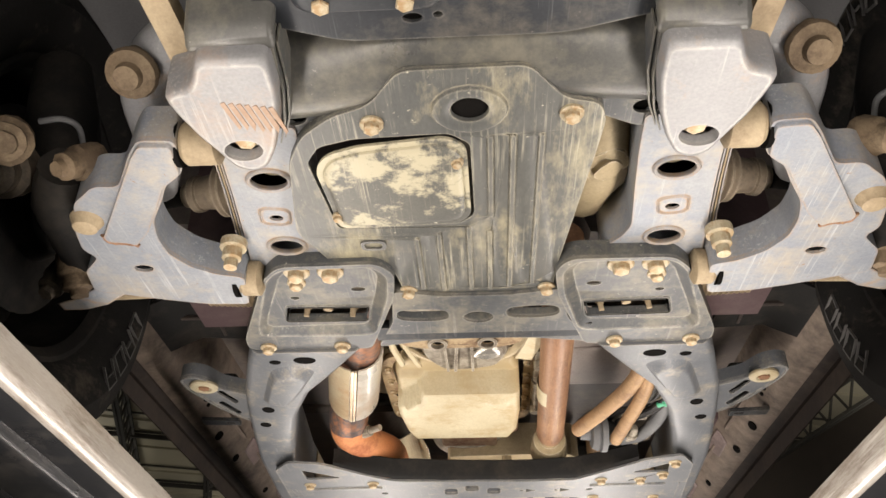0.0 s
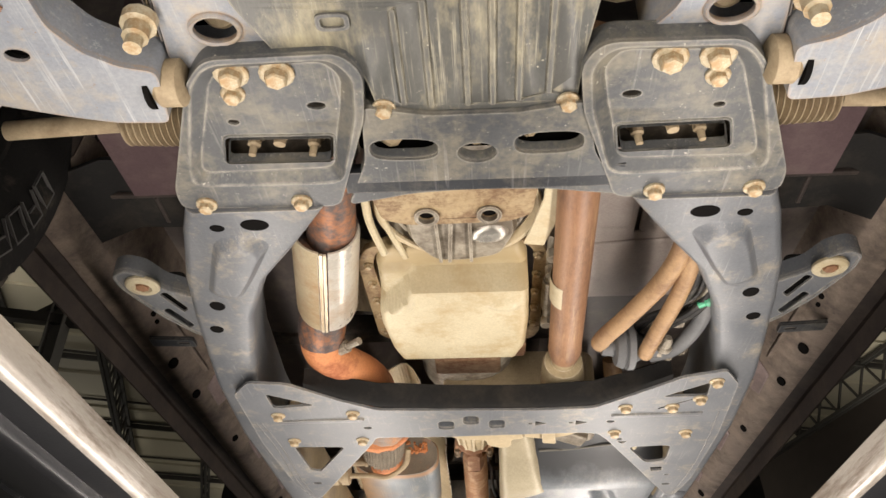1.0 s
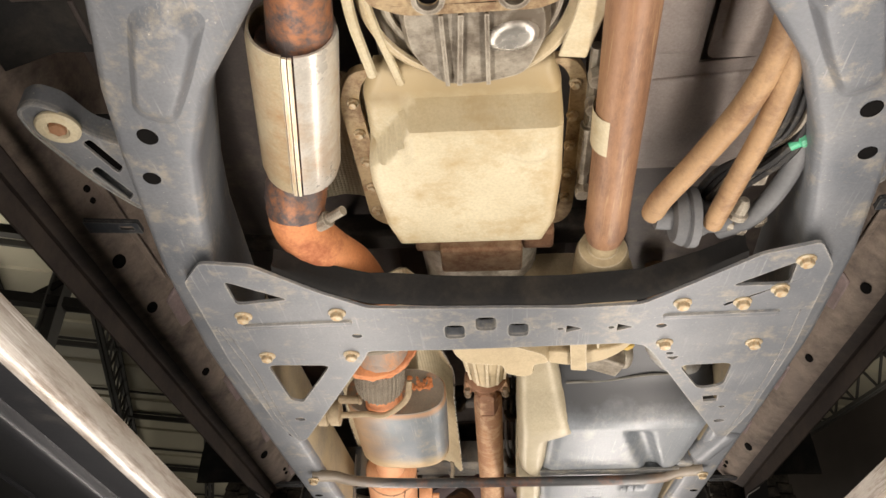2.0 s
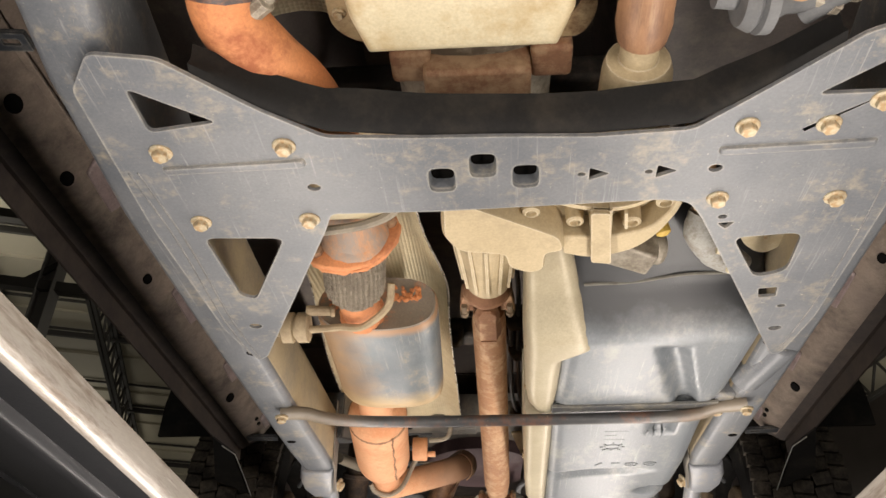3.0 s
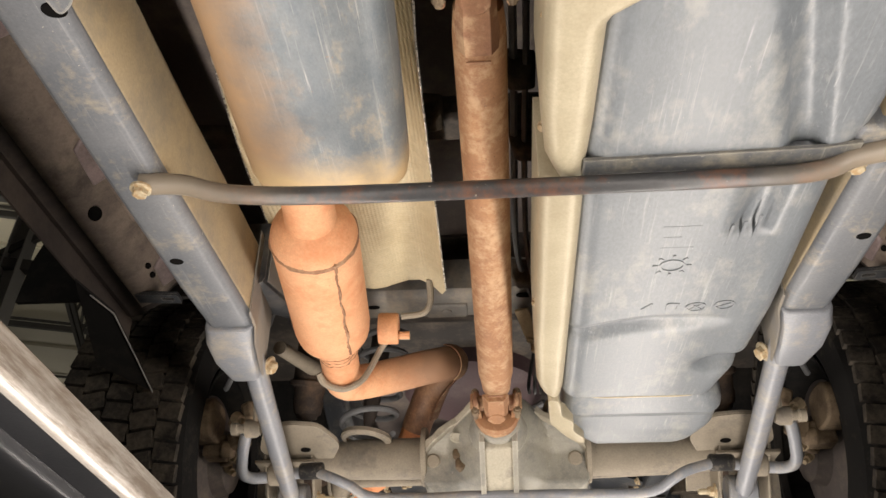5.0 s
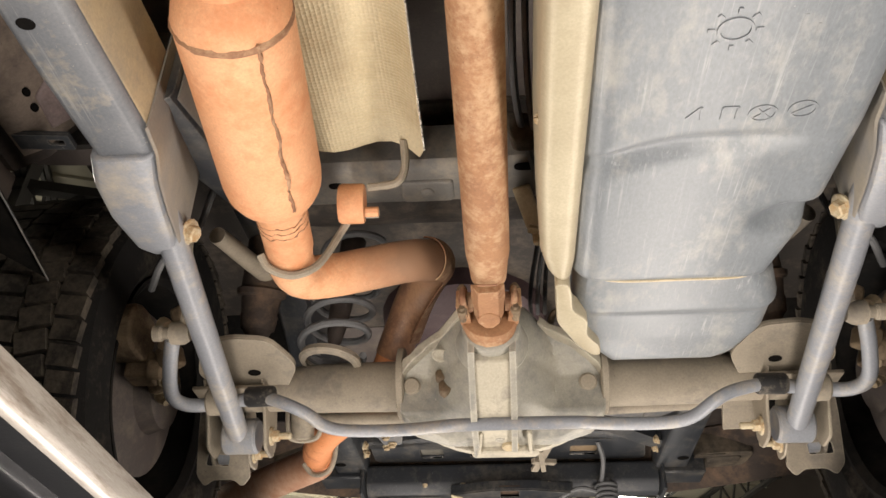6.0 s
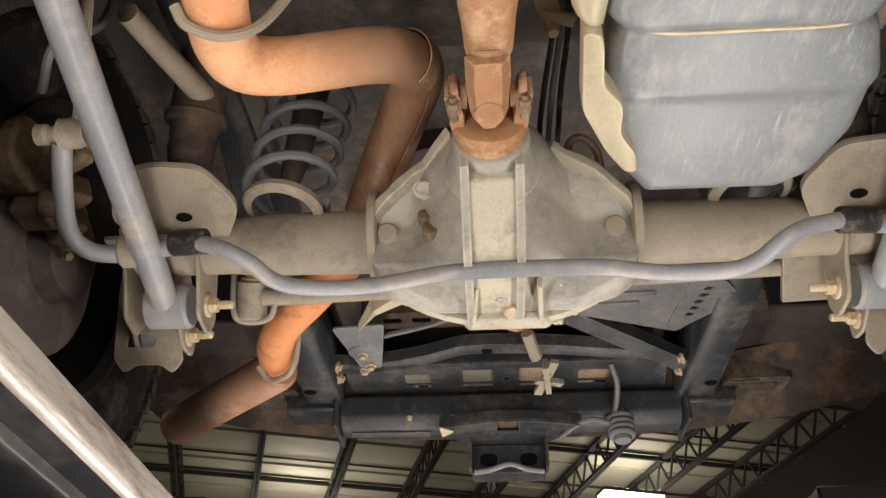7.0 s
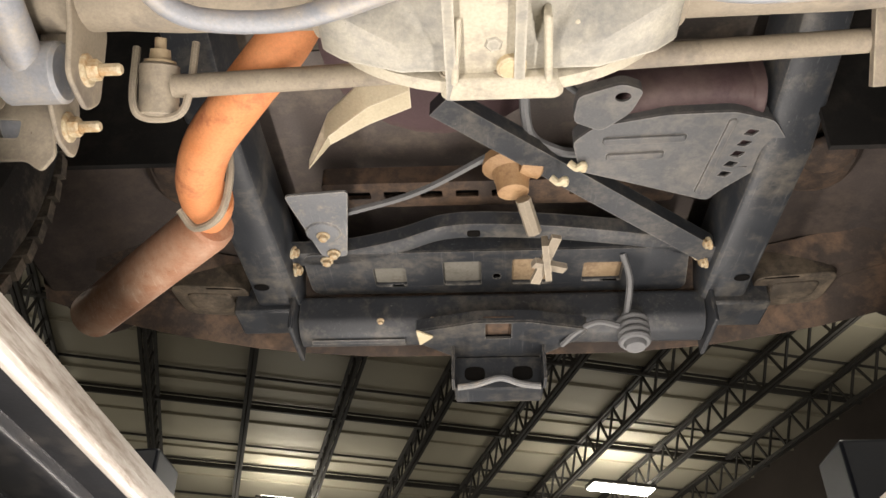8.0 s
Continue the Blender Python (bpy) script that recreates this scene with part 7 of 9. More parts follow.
part("centre_web", bm, AXLE_PALE, diff, "pale dusty web between the ribs", bevel=0.003)
bm = bmesh.new()
ring = [(math.cos(a), math.sin(a)) for a in (2 * math.pi * k / 40 for k in range(40))]
egg = lambda y, rx, rz, flat=0.0: [(DX + 0.005 + c * rx, y + (0.0 if s > 0 else -0.015 * flat), 2.030 + s * rz) for c, s in ring]
loft(bm, [egg(3.775, 0.165, 0.096), egg(3.778, 0.187, 0.114), egg(3.794, 0.187, 0.114), egg(3.796, 0.165, 0.096), egg(3.830, 0.135, 0.08), egg(3.855, 0.09, 0.055), egg(3.865, 0.03, 0.02)])
cover = part("cover", bm, AXLE_PALE, diff, "pale ribbed differential cover", angle=35)
bm = bmesh.new()
arc = [math.radians(186 + 168 * k / 28) for k in range(29)]
row = lambda y, rx, rz: [(DX + 0.005 + math.cos(a) * rx, y, 2.030 + math.sin(a) * rz) for a in arc]
loft(bm, [row(3.705, 0.092, 0.094), row(3.735, 0.112, 0.092), row(3.760, 0.142, 0.094), row(3.776, 0.168, 0.104), row(3.778, 0.166, 0.100), row(3.770, 0.140, 0.088), row(3.70, 0.085, 0.08)], (False, False), closed=False)
part("cover_skirt", bm, DIFF, diff, "flared skirt of the cover", angle=50)
for a, b in (((-0.165, 3.766, 1.992), (-0.062, 3.742, 1.945)), ((0.132, 3.766, 1.992), (0.028, 3.742, 1.945)), ((-0.118, 3.772, 1.952), (-0.085, 3.720, 1.950)), ((0.092, 3.772, 1.952), (0.058, 3.720, 1.950)), ((-0.062, 3.780, 1.926), (-0.056, 3.700, 1.934)), ((0.034, 3.780, 1.926), (0.030, 3.700, 1.934))):
    bm = bmesh.new()
    bar(bm, a, b, 0.008, 0.024)
    part("cover_rib", bm, AXLE_PALE, diff, "cast rib of the cover", bevel=0.003)
bm = bmesh.new()
loft(bm, [[(x, y, z) for x, y in fillet([(-0.066 - k, 3.772), (0.040 + k, 3.772), (0.050 + k, 3.802), (-0.076 - k, 3.802)], 0.008)] for k, z in ((0.004, 1.940), (0.002, 1.922), (-0.004, 1.916))])
part("cover_foot", bm, AXLE_PALE, diff, "flat foot of the cover", bevel=0.003)
bm = bmesh.new()
lathe(bm, (DX + 0.000, 3.735, 1.940), (0, -0.1, -1), [(0, 0.011), (0.014, 0.010), (0.017, 0.007)], 6)
part("drain_plug", bm, DIFF, diff, "dusty drain plug")
bm = bmesh.new()
lathe(bm, (DX + 0.018, 3.762, 1.940), (0, 0.0, -1), [(0, 0.016), (0.02, 0.015), (0.022, 0.012)], 14)
part("drain_boss", bm, DUSTY, diff)
for x, y, z, w, h, mat in ((-0.124, housing_face(-0.124, 2.020), 2.020, 0.011, 0.013, BRAKE), (-0.116, housing_face(-0.116, 1.996), 1.996, 0.013, 0.016, BRAKE)):
    bm = bmesh.new()
    loft(bm, [[(x + a * k, y - d + b * k * 0.35, z + b * k) for a, b in oval(0, 0, w, h, 10, 18)] for k, d in ((1.0, -0.02), (0.95, 0.003), (0.8, 0.005))])
    part("casting_pad", crust(bm, 0.0008), mat, diff, "worn rust-marked casting pad", angle=60)
for k in range(9):
    bm = bmesh.new()
    a = math.radians(200 + 17.5 * k)
    lathe(bm, (DX + 0.005 + 0.172 * math.cos(a), 3.779, 2.030 + 0.101 * math.sin(a)), (0, -1, 0), [(0, 0.009), (0.004, 0.009), (0.004, 0.0065), (0.010, 0.006)], 8)
    part("cover_bolt", bm, AXLE, diff, "dusty cover bolt")

def rear_corner(s):
    """Link bracket, trailing arm, shock, spring and perch on one side of the axle."""
    bm = bmesh.new()
    girder(bm, [(3.02, s * 0.415, s * 0.495, 2.005, 2.16), (3.06, s * 0.424, s * 0.504, 1.994, 2.17), (3.12, s * 0.434, s * 0.508, 1.992, 2.19), (3.20, s * 0.448, s * 0.506, 2.0, 2.22), (3.235, s * 0.458, s * 0.50, 2.015, 2.24)])
    bracket = part("link_bracket", bm, LINK, suv, "grey boxed trailing-arm bracket", bevel=0.003)
    fasten(bracket, BIG_BOLT, [(s * 0.438, 3.205, 2.030)], (-s, 0, -0.5))
    bm = bmesh.new()
    loft(bm, [[(s * (x - 0.0015), y, z0), (s * (x - 0.004), y, z0 + 0.004), (s * (x - 0.004), y, 2.17), (s * (x - 0.0015), y, 2.174)] for y, x, z0 in ((2.98, 0.4135, 2.014), (3.02, 0.415, 2.010), (3.06, 0.424, 2.002), (3.12, 0.434, 2.0), (3.20, 0.448, 2.008), (3.233, 0.4575, 2.022))])
    part("inner_cheek", bm, RAIL_DUST, bracket, "taupe dusty inner cheek of the bracket")
    bm = bmesh.new()
    tube(bm, [(s * 0.456, 3.15, 2.03), (s * 0.47, 3.30, 2.01), (s * 0.515, 3.74, 1.965), (s * 0.518, 3.77, 1.962)], 0.0205, 16, smooth=False)
    arm = part("trailing_arm", bm, LINK, suv, "grey tubular trailing arm")
    bm = bmesh.new()
    lathe(bm, (s * 0.483, 3.79, 1.965), (s, 0, 0), [(0, 0.030), (0.004, 0.034), (0.062, 0.034), (0.066, 0.030)], 22)
    part("arm_eye", bm, LINK, arm, "grey arm eye")
    bm = bmesh.new()
    out = [(3.68, 2.04), (3.735, 1.98), (3.76, 1.93), (3.81, 1.925), (3.83, 1.955), (3.80, 2.04)]
    for x in (0.458, 0.566):
        loft(bm, [[(s * (x + e), y, z) for y, z in fillet(out, 0.012)] for e in (0, 0.006)])
    bar(bm, (s * 0.45, 3.72, 2.02), (s * 0.59, 3.72, 2.02), 0.07, 0.008)
    mount = part("arm_mount", bm, AXLE, suv, "dusty arm bracket on the axle", bevel=0.002)
    fasten(mount, STUD, [(s * 0.456, 3.785, 1.962)], (-s, 0.0, 0))
    bm = bmesh.new()
    lathe(bm, (s * 0.422, 3.652, 1.985), (s, 0.05, 0), [(0, 0.0165), (0.003, 0.0185), (0.048, 0.0185), (0.052, 0.016)], 16)
    part("bar_rubber", bm, WIRE, mount, "black rubber sleeve on the bar")
    bm = bmesh.new()
    shape = [(0.612, 0.0), (0.526, 0.02), (0.520, 0.09), (0.512, 0.145), (0.528, 0.164), (0.546, 0.150), (0.586, 0.150), (0.604, 0.162), (0.620, 0.14), (0.617, 0.05)]
    plate(bm, fillet(flip(shape, s), 0.008), [fillet(flip([(0.553, 0.103), (0.598, 0.100), (0.602, 0.122), (0.556, 0.124)], s), 0.005), oval(s * 0.588, 0.072, 0.006, 0.005)], 0.0, 0.005)
    for v in bm.verts:
        x, u, t = v.co
        v.co = (x, 3.802 + 0.41 * u + 0.91 * t, 2.042 - 0.91 * u + 0.41 * t)
    part("mount_plate", bm, AXLE, mount, "dusty tan slotted plate under the axle", bevel=0.002)
    # shock mount behind
    bm = bmesh.new()
    out = [(3.74, 2.06), (3.80, 1.97), (3.86, 1.93), (3.90, 1.935), (3.90, 1.965), (3.86, 2.02), (3.80, 2.07)]
    for x in (0.512, 0.585):
        loft(bm, [[(s * (x + e), y, z) for y, z in fillet(out, 0.012)] for e in (0, 0.006)])
    ears = part("shock_mount", bm, AXLE, suv, "dusty shock bracket", bevel=0.002)
    bm = bmesh.new()
    lathe(bm, (s * 0.52, 3.865, 1.96), (s, 0, 0), [(0, 0.022), (0.06, 0.022)], 16)
    part("shock_eye", bm, LINK, ears, "grey shock eye")
    fasten(ears, STUD, [(s * 0.511, 3.868, 1.958)], (-s, 0, 0))
    # spring perch
    bm = bmesh.new()
    out = fillet(flip([(0.556, 3.604), (0.50, 3.590), (0.43, 3.597), (0.387, 3.655), (0.42, 3.718), (0.50, 3.721), (0.578, 3.675)], s), 0.02)
    plate(bm, out, (), 2.045, 0.004, slope=lambda x, y: 2.030 + 0.45 * max(0.0, 3.70 - y) ** 1.1, lip=0.010)
    perch = part("arm_perch", bm, AXLE, suv, "tan curved perch on the axle tube", bevel=0.002)
    # near-black oval imitates a shaded hole in the perch
    bm = bmesh.new()
    plate(bm, oval(s * 0.470, 3.668, 0.012, 0.007), (), 2.038, 0.001, slope=lambda x, y: 2.0285 + 0.45 * max(0.0, 3.70 - y) ** 1.1)
    part("hole", bm, HOLE_SHADE, perch)
    bm = bmesh.new()
    lathe(bm, (s * 0.338, 3.70, 2.068), (s * -0.1, 0.02, 1), [(-0.002, 0.046), (0.0, 0.056), (0.004, 0.060), (0.014, 0.058), (0.014, 0.050)], 30, (False, False))
    part("spring_seat", bm, AXLE, axle, "tan dished spring seat")
    bm = bmesh.new()
    pts = [(s * (0.338 - 0.0011 * a) + 0.062 * math.cos(a), 3.70 + 0.062 * math.sin(a), 2.085 + 0.0080 * a) for a in (2 * math.pi * k / 18 for k in range(18 * 5))]
    tube(bm, pts, 0.0075, 8, step=1, smooth=False)
    part("coil_spring", bm, GREY_RUBBER, suv, "dark grey coil spring")
    bm = bmesh.new()
    lathe(bm, (s * 0.335, 3.70, 2.10), (s * -0.1, 0, 1), [(0, 0.010), (0.03, 0.016), (0.06, 0.020), (0.10, 0.022), (0.25, 0.026)], 16)
    part("bump_stop", bm, SILL, suv, "dark bump stop inside the spring")
    # bump stop and shock body ahead of the axle
    bm = bmesh.new()
    lathe(bm, (s * 0.472, 3.655, 2.10), (s * -0.10, -0.35, 0.9), [(0, 0.012), (0.005, 0.014), (0.007, 0.022), (0.016, 0.026), (0.020, 0.031), (0.045, 0.035), (0.050, 0.033), (0.080, 0.037), (0.084, 0.046), (0.094, 0.047), (0.098, 0.040), (0.30, 0.034)], 22)
    part("shock_absorber", crust(bm, 0.0008), STAIN, suv, "dark dusty shock absorber body")
    bm = bmesh.new()
    tube(bm, [(s * 0.483, 3.41, 2.17), (s * 0.465, 3.50, 2.186), (s * 0.445, 3.60, 2.205)], [0.015, 0.016, 0.018], 14)
    part("upper_arm", bm, AXLE, suv, "dusty upper trailing arm")
    # anti-roll bar link
    bm = bmesh.new()
    tube(bm, [(s * 0.44, 3.656, 1.985), (s * 0.50, 3.664, 1.982), (s * 0.55, 3.662, 1.975), (s * 0.580, 3.640, 1.968), (s * 0.585, 3.59, 1.965), (s * 0.567, 3.52, 1.985), (s * 0.546, 3.462, 2.005)], 0.0125, 12)
    part("roll_bar_end", bm, LINK, suv, "grey end of the anti-roll bar")
    bm = bmesh.new()
    lathe(bm, (s * 0.515, 3.455, 2.01), (s, 0, 0), [(0, 0.013), (0.010, 0.019), (0.03, 0.019), (0.034, 0.010), (0.045, 0.010), (0.048, 0.013), (0.06, 0.013)], 14)
    tube(bm, [(s * 0.525, 3.45, 2.015), (s * 0.522, 3.42, 2.08), (s * 0.518, 3.38, 2.16)], 0.007, 8)
    part("drop_link", bm, AXLE, suv, "dusty drop link joint")
    bm = bmesh.new()
    lathe(bm, (s * 0.500, 3.664, 1.982), (s, 0, 0), [(0, 0.022), (0.004, 0.025), (0.042, 0.025), (0.046, 0.022)], 16)
    part("roll_bar_bush", bm, AXLE, axle, "dusty bar bush")
    # caliper
    bm = bmesh.new()
    loft(bm, [[(s * 0.645, 3.56 + a * k, 2.07 + b * k) for a, b in oval(0, 0, 0.055, 0.045, power=3, n=16)] for k in (0.7, 1.0)] + [[(s * 0.72, 3.56 + a, 2.07 + b) for a, b in oval(0, 0, 0.055, 0.045, power=3, n=16)]])
    box(bm, (s * 0.66, 3.62, 2.03), (0.05, 0.05, 0.05))
    lathe(bm, (s * 0.645, 3.60, 2.02), (-s, 0.2, 0), [(0, 0.02), (0.03, 0.018), (0.034, 0.012)], 12)
    caliper = part("brake_caliper", bm, BRAKE, suv, "rusty dusty brake caliper", bevel=0.006)
    for a, b, c, w, h in ((0.585, 3.545, 2.055, 0.055, 0.030), (0.605, 3.600, 2.040, 0.035, 0.045), (0.640, 3.665, 2.030, 0.060, 0.030), (0.560, 3.520, 2.075, 0.030, 0.040)):
        bm = bmesh.new()
        box(bm, (s * a, b, c), (w, h, 0.040), pose(0, 0, 0, 20, 10 * s, 25 * s))
        part("caliper_lug", bm, BRAKE, caliper, bevel=0.008)
    for a, b, c in ((0.575, 3.500, 2.045), (0.625, 3.640, 2.015), (0.655, 3.700, 2.010)):
        bm = bmesh.new()
        lathe(bm, (s * a, b, c), (-s * 0.7, -0.3, -0.6), [(-0.02, 0.013), (0, 0.013), (0.002, 0.009), (0.014, 0.009), (0.016, 0.006), (0.026, 0.006)], 10)
        part("caliper_bolt", bm, TAN_DUST, caliper, "tan dusty caliper bolt")
    bm = bmesh.new()
    tube(bm, [(s * 0.61, 3.48, 2.11), (s * 0.57, 3.42, 2.13), (s * 0.54, 3.45, 2.20), (s * 0.50, 3.40, 2.26)], 0.006, 8)
    part("brake_line", bm, GREY_RUBBER, suv, "dark brake line")


both(rear_corner)

bm = bmesh.new()
tube(bm, [(-0.450, 3.655, 1.988), (-0.400, 3.640, 1.965), (-0.360, 3.655, 1.950), (-0.335, 3.685, 1.940), (-0.299, 3.702, 1.937), (-0.229, 3.705, 1.936), (-0.164, 3.685, 1.930), (-0.100, 3.658, 1.924), (-0.030, 3.648, 1.921), (0.050, 3.646, 1.920), (0.110, 3.650, 1.921), (0.155, 3.668, 1.926), (0.205, 3.683, 1.930), (0.277, 3.683, 1.931), (0.315, 3.672, 1.938), (0.345, 3.645, 1.952), (0.380, 3.640, 1.968), (0.450, 3.652, 1.988)], 0.0113, 14)
part("anti_roll_bar", bm, LINK, suv, "grey painted anti-roll bar ahead of the axle")
bm = bmesh.new()
tube(bm, [(-0.405, 3.878, 2.03), (-0.38, 3.878, 2.03), (0.10, 3.858, 2.032), (0.44, 3.848, 2.04)], 0.0145, 14, smooth=False)
lateral = part("lateral_rod", bm, AXLE, suv, "dusty grey lateral control rod")
bm = bmesh.new()
lathe(bm, (-0.428, 3.905, 2.005), (0.08, -0.62, 0.78), [(0, 0.018), (0.004, 0.024), (0.062, 0.024), (0.066, 0.018)], 20)
eye = part("rod_eye", bm, AXLE, lateral, "dusty grey rod eye")
bm = bmesh.new()
lathe(bm, (-0.423, 3.866, 2.055), (0.08, -0.62, 0.78), [(0, 0.019), (0.005, 0.019), (0.006, 0.013), (0.018, 0.012), (0.019, 0.007), (0.032, 0.007)], 14)
part("eye_bolt", bm, TAN_DUST, eye, "tan dusty eye bolt")
bm = bmesh.new()
tube(bm, [(-0.382, 3.86, 2.085), (-0.385, 3.88, 2.02), (-0.40, 3.895, 1.998), (-0.44, 3.895, 1.996), (-0.452, 3.88, 2.01), (-0.455, 3.86, 2.08)], 0.005, 8)
part("rod_bracket", bm, AXLE, axle, "dusty rod bracket")
bm = bmesh.new()
bar(bm, (0.445, 3.75, 2.10), (0.455, 3.875, 1.995), 0.085, 0.012)
part("rod_tower", bm, AXLE, axle, "tan rod tower plate")

# ---- body, sills and rear end ----
bm = bmesh.new()
loft(bm, [[(x, y, z) for x, z in ((-0.80, 2.29), (-0.50, 2.27), (-0.34, 2.26), (-0.22, 2.40), (0.15, 2.40), (0.20, 2.23), (0.45, 2.22), (0.80, 2.29), (0.80, 2.46), (-0.80, 2.46))] for y in (1.15, 3.35)])
part("floor_pan", bm, FLOOR_COAT, suv, "dusty grey-brown floor pan with a driveline tunnel")
# one plain near-black sheet closes the engine bay
bm = bmesh.new()
box(bm, (0, 0.55, 2.66), (1.7, 1.3, 0.05))
part("engine_bay", bm, NEAR_BLACK, suv, "dark engine bay above the front frame")
# floor split in two coats; the darker one imitates shade over the axle
for y0, y1, coat in ((3.36, 4.16, TUNNEL), (4.164, 4.95, FLOOR_COAT)):
    bm = bmesh.new()
    loft(bm, [[(x, y, z) for x, z in ((-0.80, 2.40), (0.80, 2.40), (0.80, 2.46), (-0.80, 2.46))] for y in (y0, y1)])
    part("rear_floor", bm, coat, suv, "dark floor panel over the axle" if y0 < 4 else "dusty taupe cargo floor panel")
bm = bmesh.new()
slots = [fillet([(x - 0.022, 4.437), (x + 0.022, 4.437), (x + 0.022, 4.458), (x - 0.022, 4.458)], 0.004) for x in (-0.27, -0.20, -0.13, -0.06, 0.01, 0.16, 0.23)]
plate(bm, fillet([(-0.34, 4.41), (0.34, 4.41), (0.34, 4.485), (-0.34, 4.485)], 0.01), slots, 2.30, 0.004, lip=0.04)
slotted = part("slotted_plate", bm, STAIN, suv, "brown-stained slotted cross plate", bevel=0.0015)
# near-black strip imitates the shade above the slots
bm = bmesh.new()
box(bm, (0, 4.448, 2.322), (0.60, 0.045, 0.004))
part("slot_shade", bm, HOLE_SHADE, slotted)
for y0, w in ((2.02, 0.06), (2.85, 0.06)):
    bm = bmesh.new()
    box(bm, (0, y0, 2.285), (1.3 if y0 < 3 else 0.82, w, 0.05))
    part("floor_cross_rib", bm, TUNNEL, suv, "dusty pressed cross rib under the floor", bevel=0.01)


def body_side(s):
    bm = bmesh.new()
    prof = [(0.585, 2.29), (0.60, 2.20), (0.645, 2.14), (0.69, 2.115), (0.72, 2.12), (0.77, 2.20), (0.84, 2.33), (0.84, 2.45)]
    loft(bm, [[(s * x, y, z) for x, z in prof] for y in (1.24, 1.6, 2.4, 3.16)])
    sill = part("sill", bm, SILL, suv, "dark dirty door sill")
    bm = bmesh.new()
    loft(bm, [[(s * (x + e), y, z) for x, e, z in ((0.70, 0, 2.12), (0.70, 0, 2.078), (0.70, 0.004, 2.078), (0.70, 0.004, 2.12))] for y in (1.22, 3.18)])
    part("pinch_weld", bm, SILL, sill, "dark pinch weld flange")
    bm = bmesh.new()
    inner = ((0.581, 2.285), (0.596, 2.198), (0.641, 2.137), (0.668, 2.124))
    loft(bm, [[(s * x, y, z) for x, z in inner] + [(s * (x + 0.002), y, z + 0.002) for x, z in inner[::-1]] for y in (1.26, 2.2, 3.14)])
    part("inner_sill", bm, SILL_DUST, sill, "tan dusty inner side of the sill")
    # near-black ovals on the sill imitate shaded holes
    for y, k, a in ((1.689, 0.62, 0.007), (1.716, 0.66, 0.006), (1.865, 0.97, 0.016), (2.025, 1.0, 0.014), (2.33, 0.9, 0.012), (2.48, 0.6, 0.007), (2.866, 1.0, 0.015), (3.047, 0.72, 0.007), (3.074, 0.75, 0.007)):
        bm = bmesh.new()
        cx, cz = 0.596 + 0.045 * k, 2.198 - 0.061 * k
        loft(bm, [[(s * (cx + q * 0.59 - e * 0.81), y + p, cz - q * 0.80 - e * 0.59) for p, q in oval(0, 0, a, a * 0.75, n=14)] for e in (0.0, 0.0025)])
        part("sill_hole_shade", bm, HOLE_SHADE, sill)
    bm = bmesh.new()
    for y0, y1 in ((1.62, 1.98), (2.10, 2.46), (2.60, 2.94)):
        bar(bm, (s * 0.6105, y0, 2.174), (s * 0.6105, y1, 2.174), 0.012, 0.006)
    part("sill_rib", bm, SILL_DUST, sill, "pressed rib", bevel=0.002)
    for y0, y1 in ((2.02, 2.15), (2.39, 2.54), (2.72, 2.83), (3.04, 3.13)):
        bm = bmesh.new()
        loft(bm, [[(s * (0.6015 + 0.026 * v - e * 0.81), y, 2.1905 - 0.0355 * v - e * 0.59) for v, y in ((0.0, y0 + q), (0.0, y1 - q), (1.0, y1 - 0.01 - q), (0.9, y0 + 0.02 + q))] for e, q in ((0.0, 0.0), (0.005, 0.004))])
        part("sill_patch", bm, PINK, sill, "raised pinkish patch on the sill", bevel=0.002)
    bm = bmesh.new()
    loft(bm, [[(s * x, y, z + e) for x, y, z in ((0.700, 2.96, 2.075), (0.672, 3.055, 2.066), (0.705, 3.335, 2.045), (0.775, 3.23, 2.055))] for e in (0, 0.004)])
    flap = part("mud_flap", bm, NEAR_BLACK, sill, "black mud flap ahead of the rear wheel")
    bm = bmesh.new()
    tube(bm, [(s * 0.688, 2.995, 2.067), (s * 0.672, 3.055, 2.0645), (s * 0.688, 3.20, 2.053), (s * 0.705, 3.335, 2.043)], 0.0013, 6, smooth=False)
    part("edge", bm, FRAME, flap, "pale worn edge of the flap")
    # body mount arm
    bm = bmesh.new()
    out = fillet(flip([(0.455, 1.70), (0.455, 1.545), (0.492, 1.522), (0.526, 1.498), (0.545, 1.452), (0.572, 1.436), (0.598, 1.450), (0.598, 1.490), (0.585, 1.530), (0.562, 1.595), (0.525, 1.660), (0.49, 1.70)], s), 0.012)
    slots = [fillet(flip([(0.543, 1.520), (0.529, 1.512), (0.508, 1.572), (0.520, 1.586)], s), 0.006), fillet(flip([(0.556, 1.578), (0.542, 1.568), (0.517, 1.634), (0.529, 1.648)], s), 0.006)]
    plate(bm, out, slots, 2.105, 0.004, lip=0.03)
    loft(bm, [[(x, y, z) for x, y in o] for o, z in ((out, 2.1052), (shrunk(out, 0.001), 2.1015), (shrunk(out, 0.005), 2.1015), (shrunk(out, 0.006), 2.1050))], (False, False))
    mount = part("body_mount", bm, FRAME, suv, "grey body mount arm with two slots and a washer", bevel=0.0015)
    # near-black sheet imitates the shade above the arm's slots
    bm = bmesh.new()
    plate(bm, fillet(flip([(0.50, 1.50), (0.57, 1.50), (0.57, 1.66), (0.50, 1.66)], s), 0.01), (), 2.135, 0.002)
    part("inside", bm, HOLE_SHADE, mount)
    bm = bmesh.new()
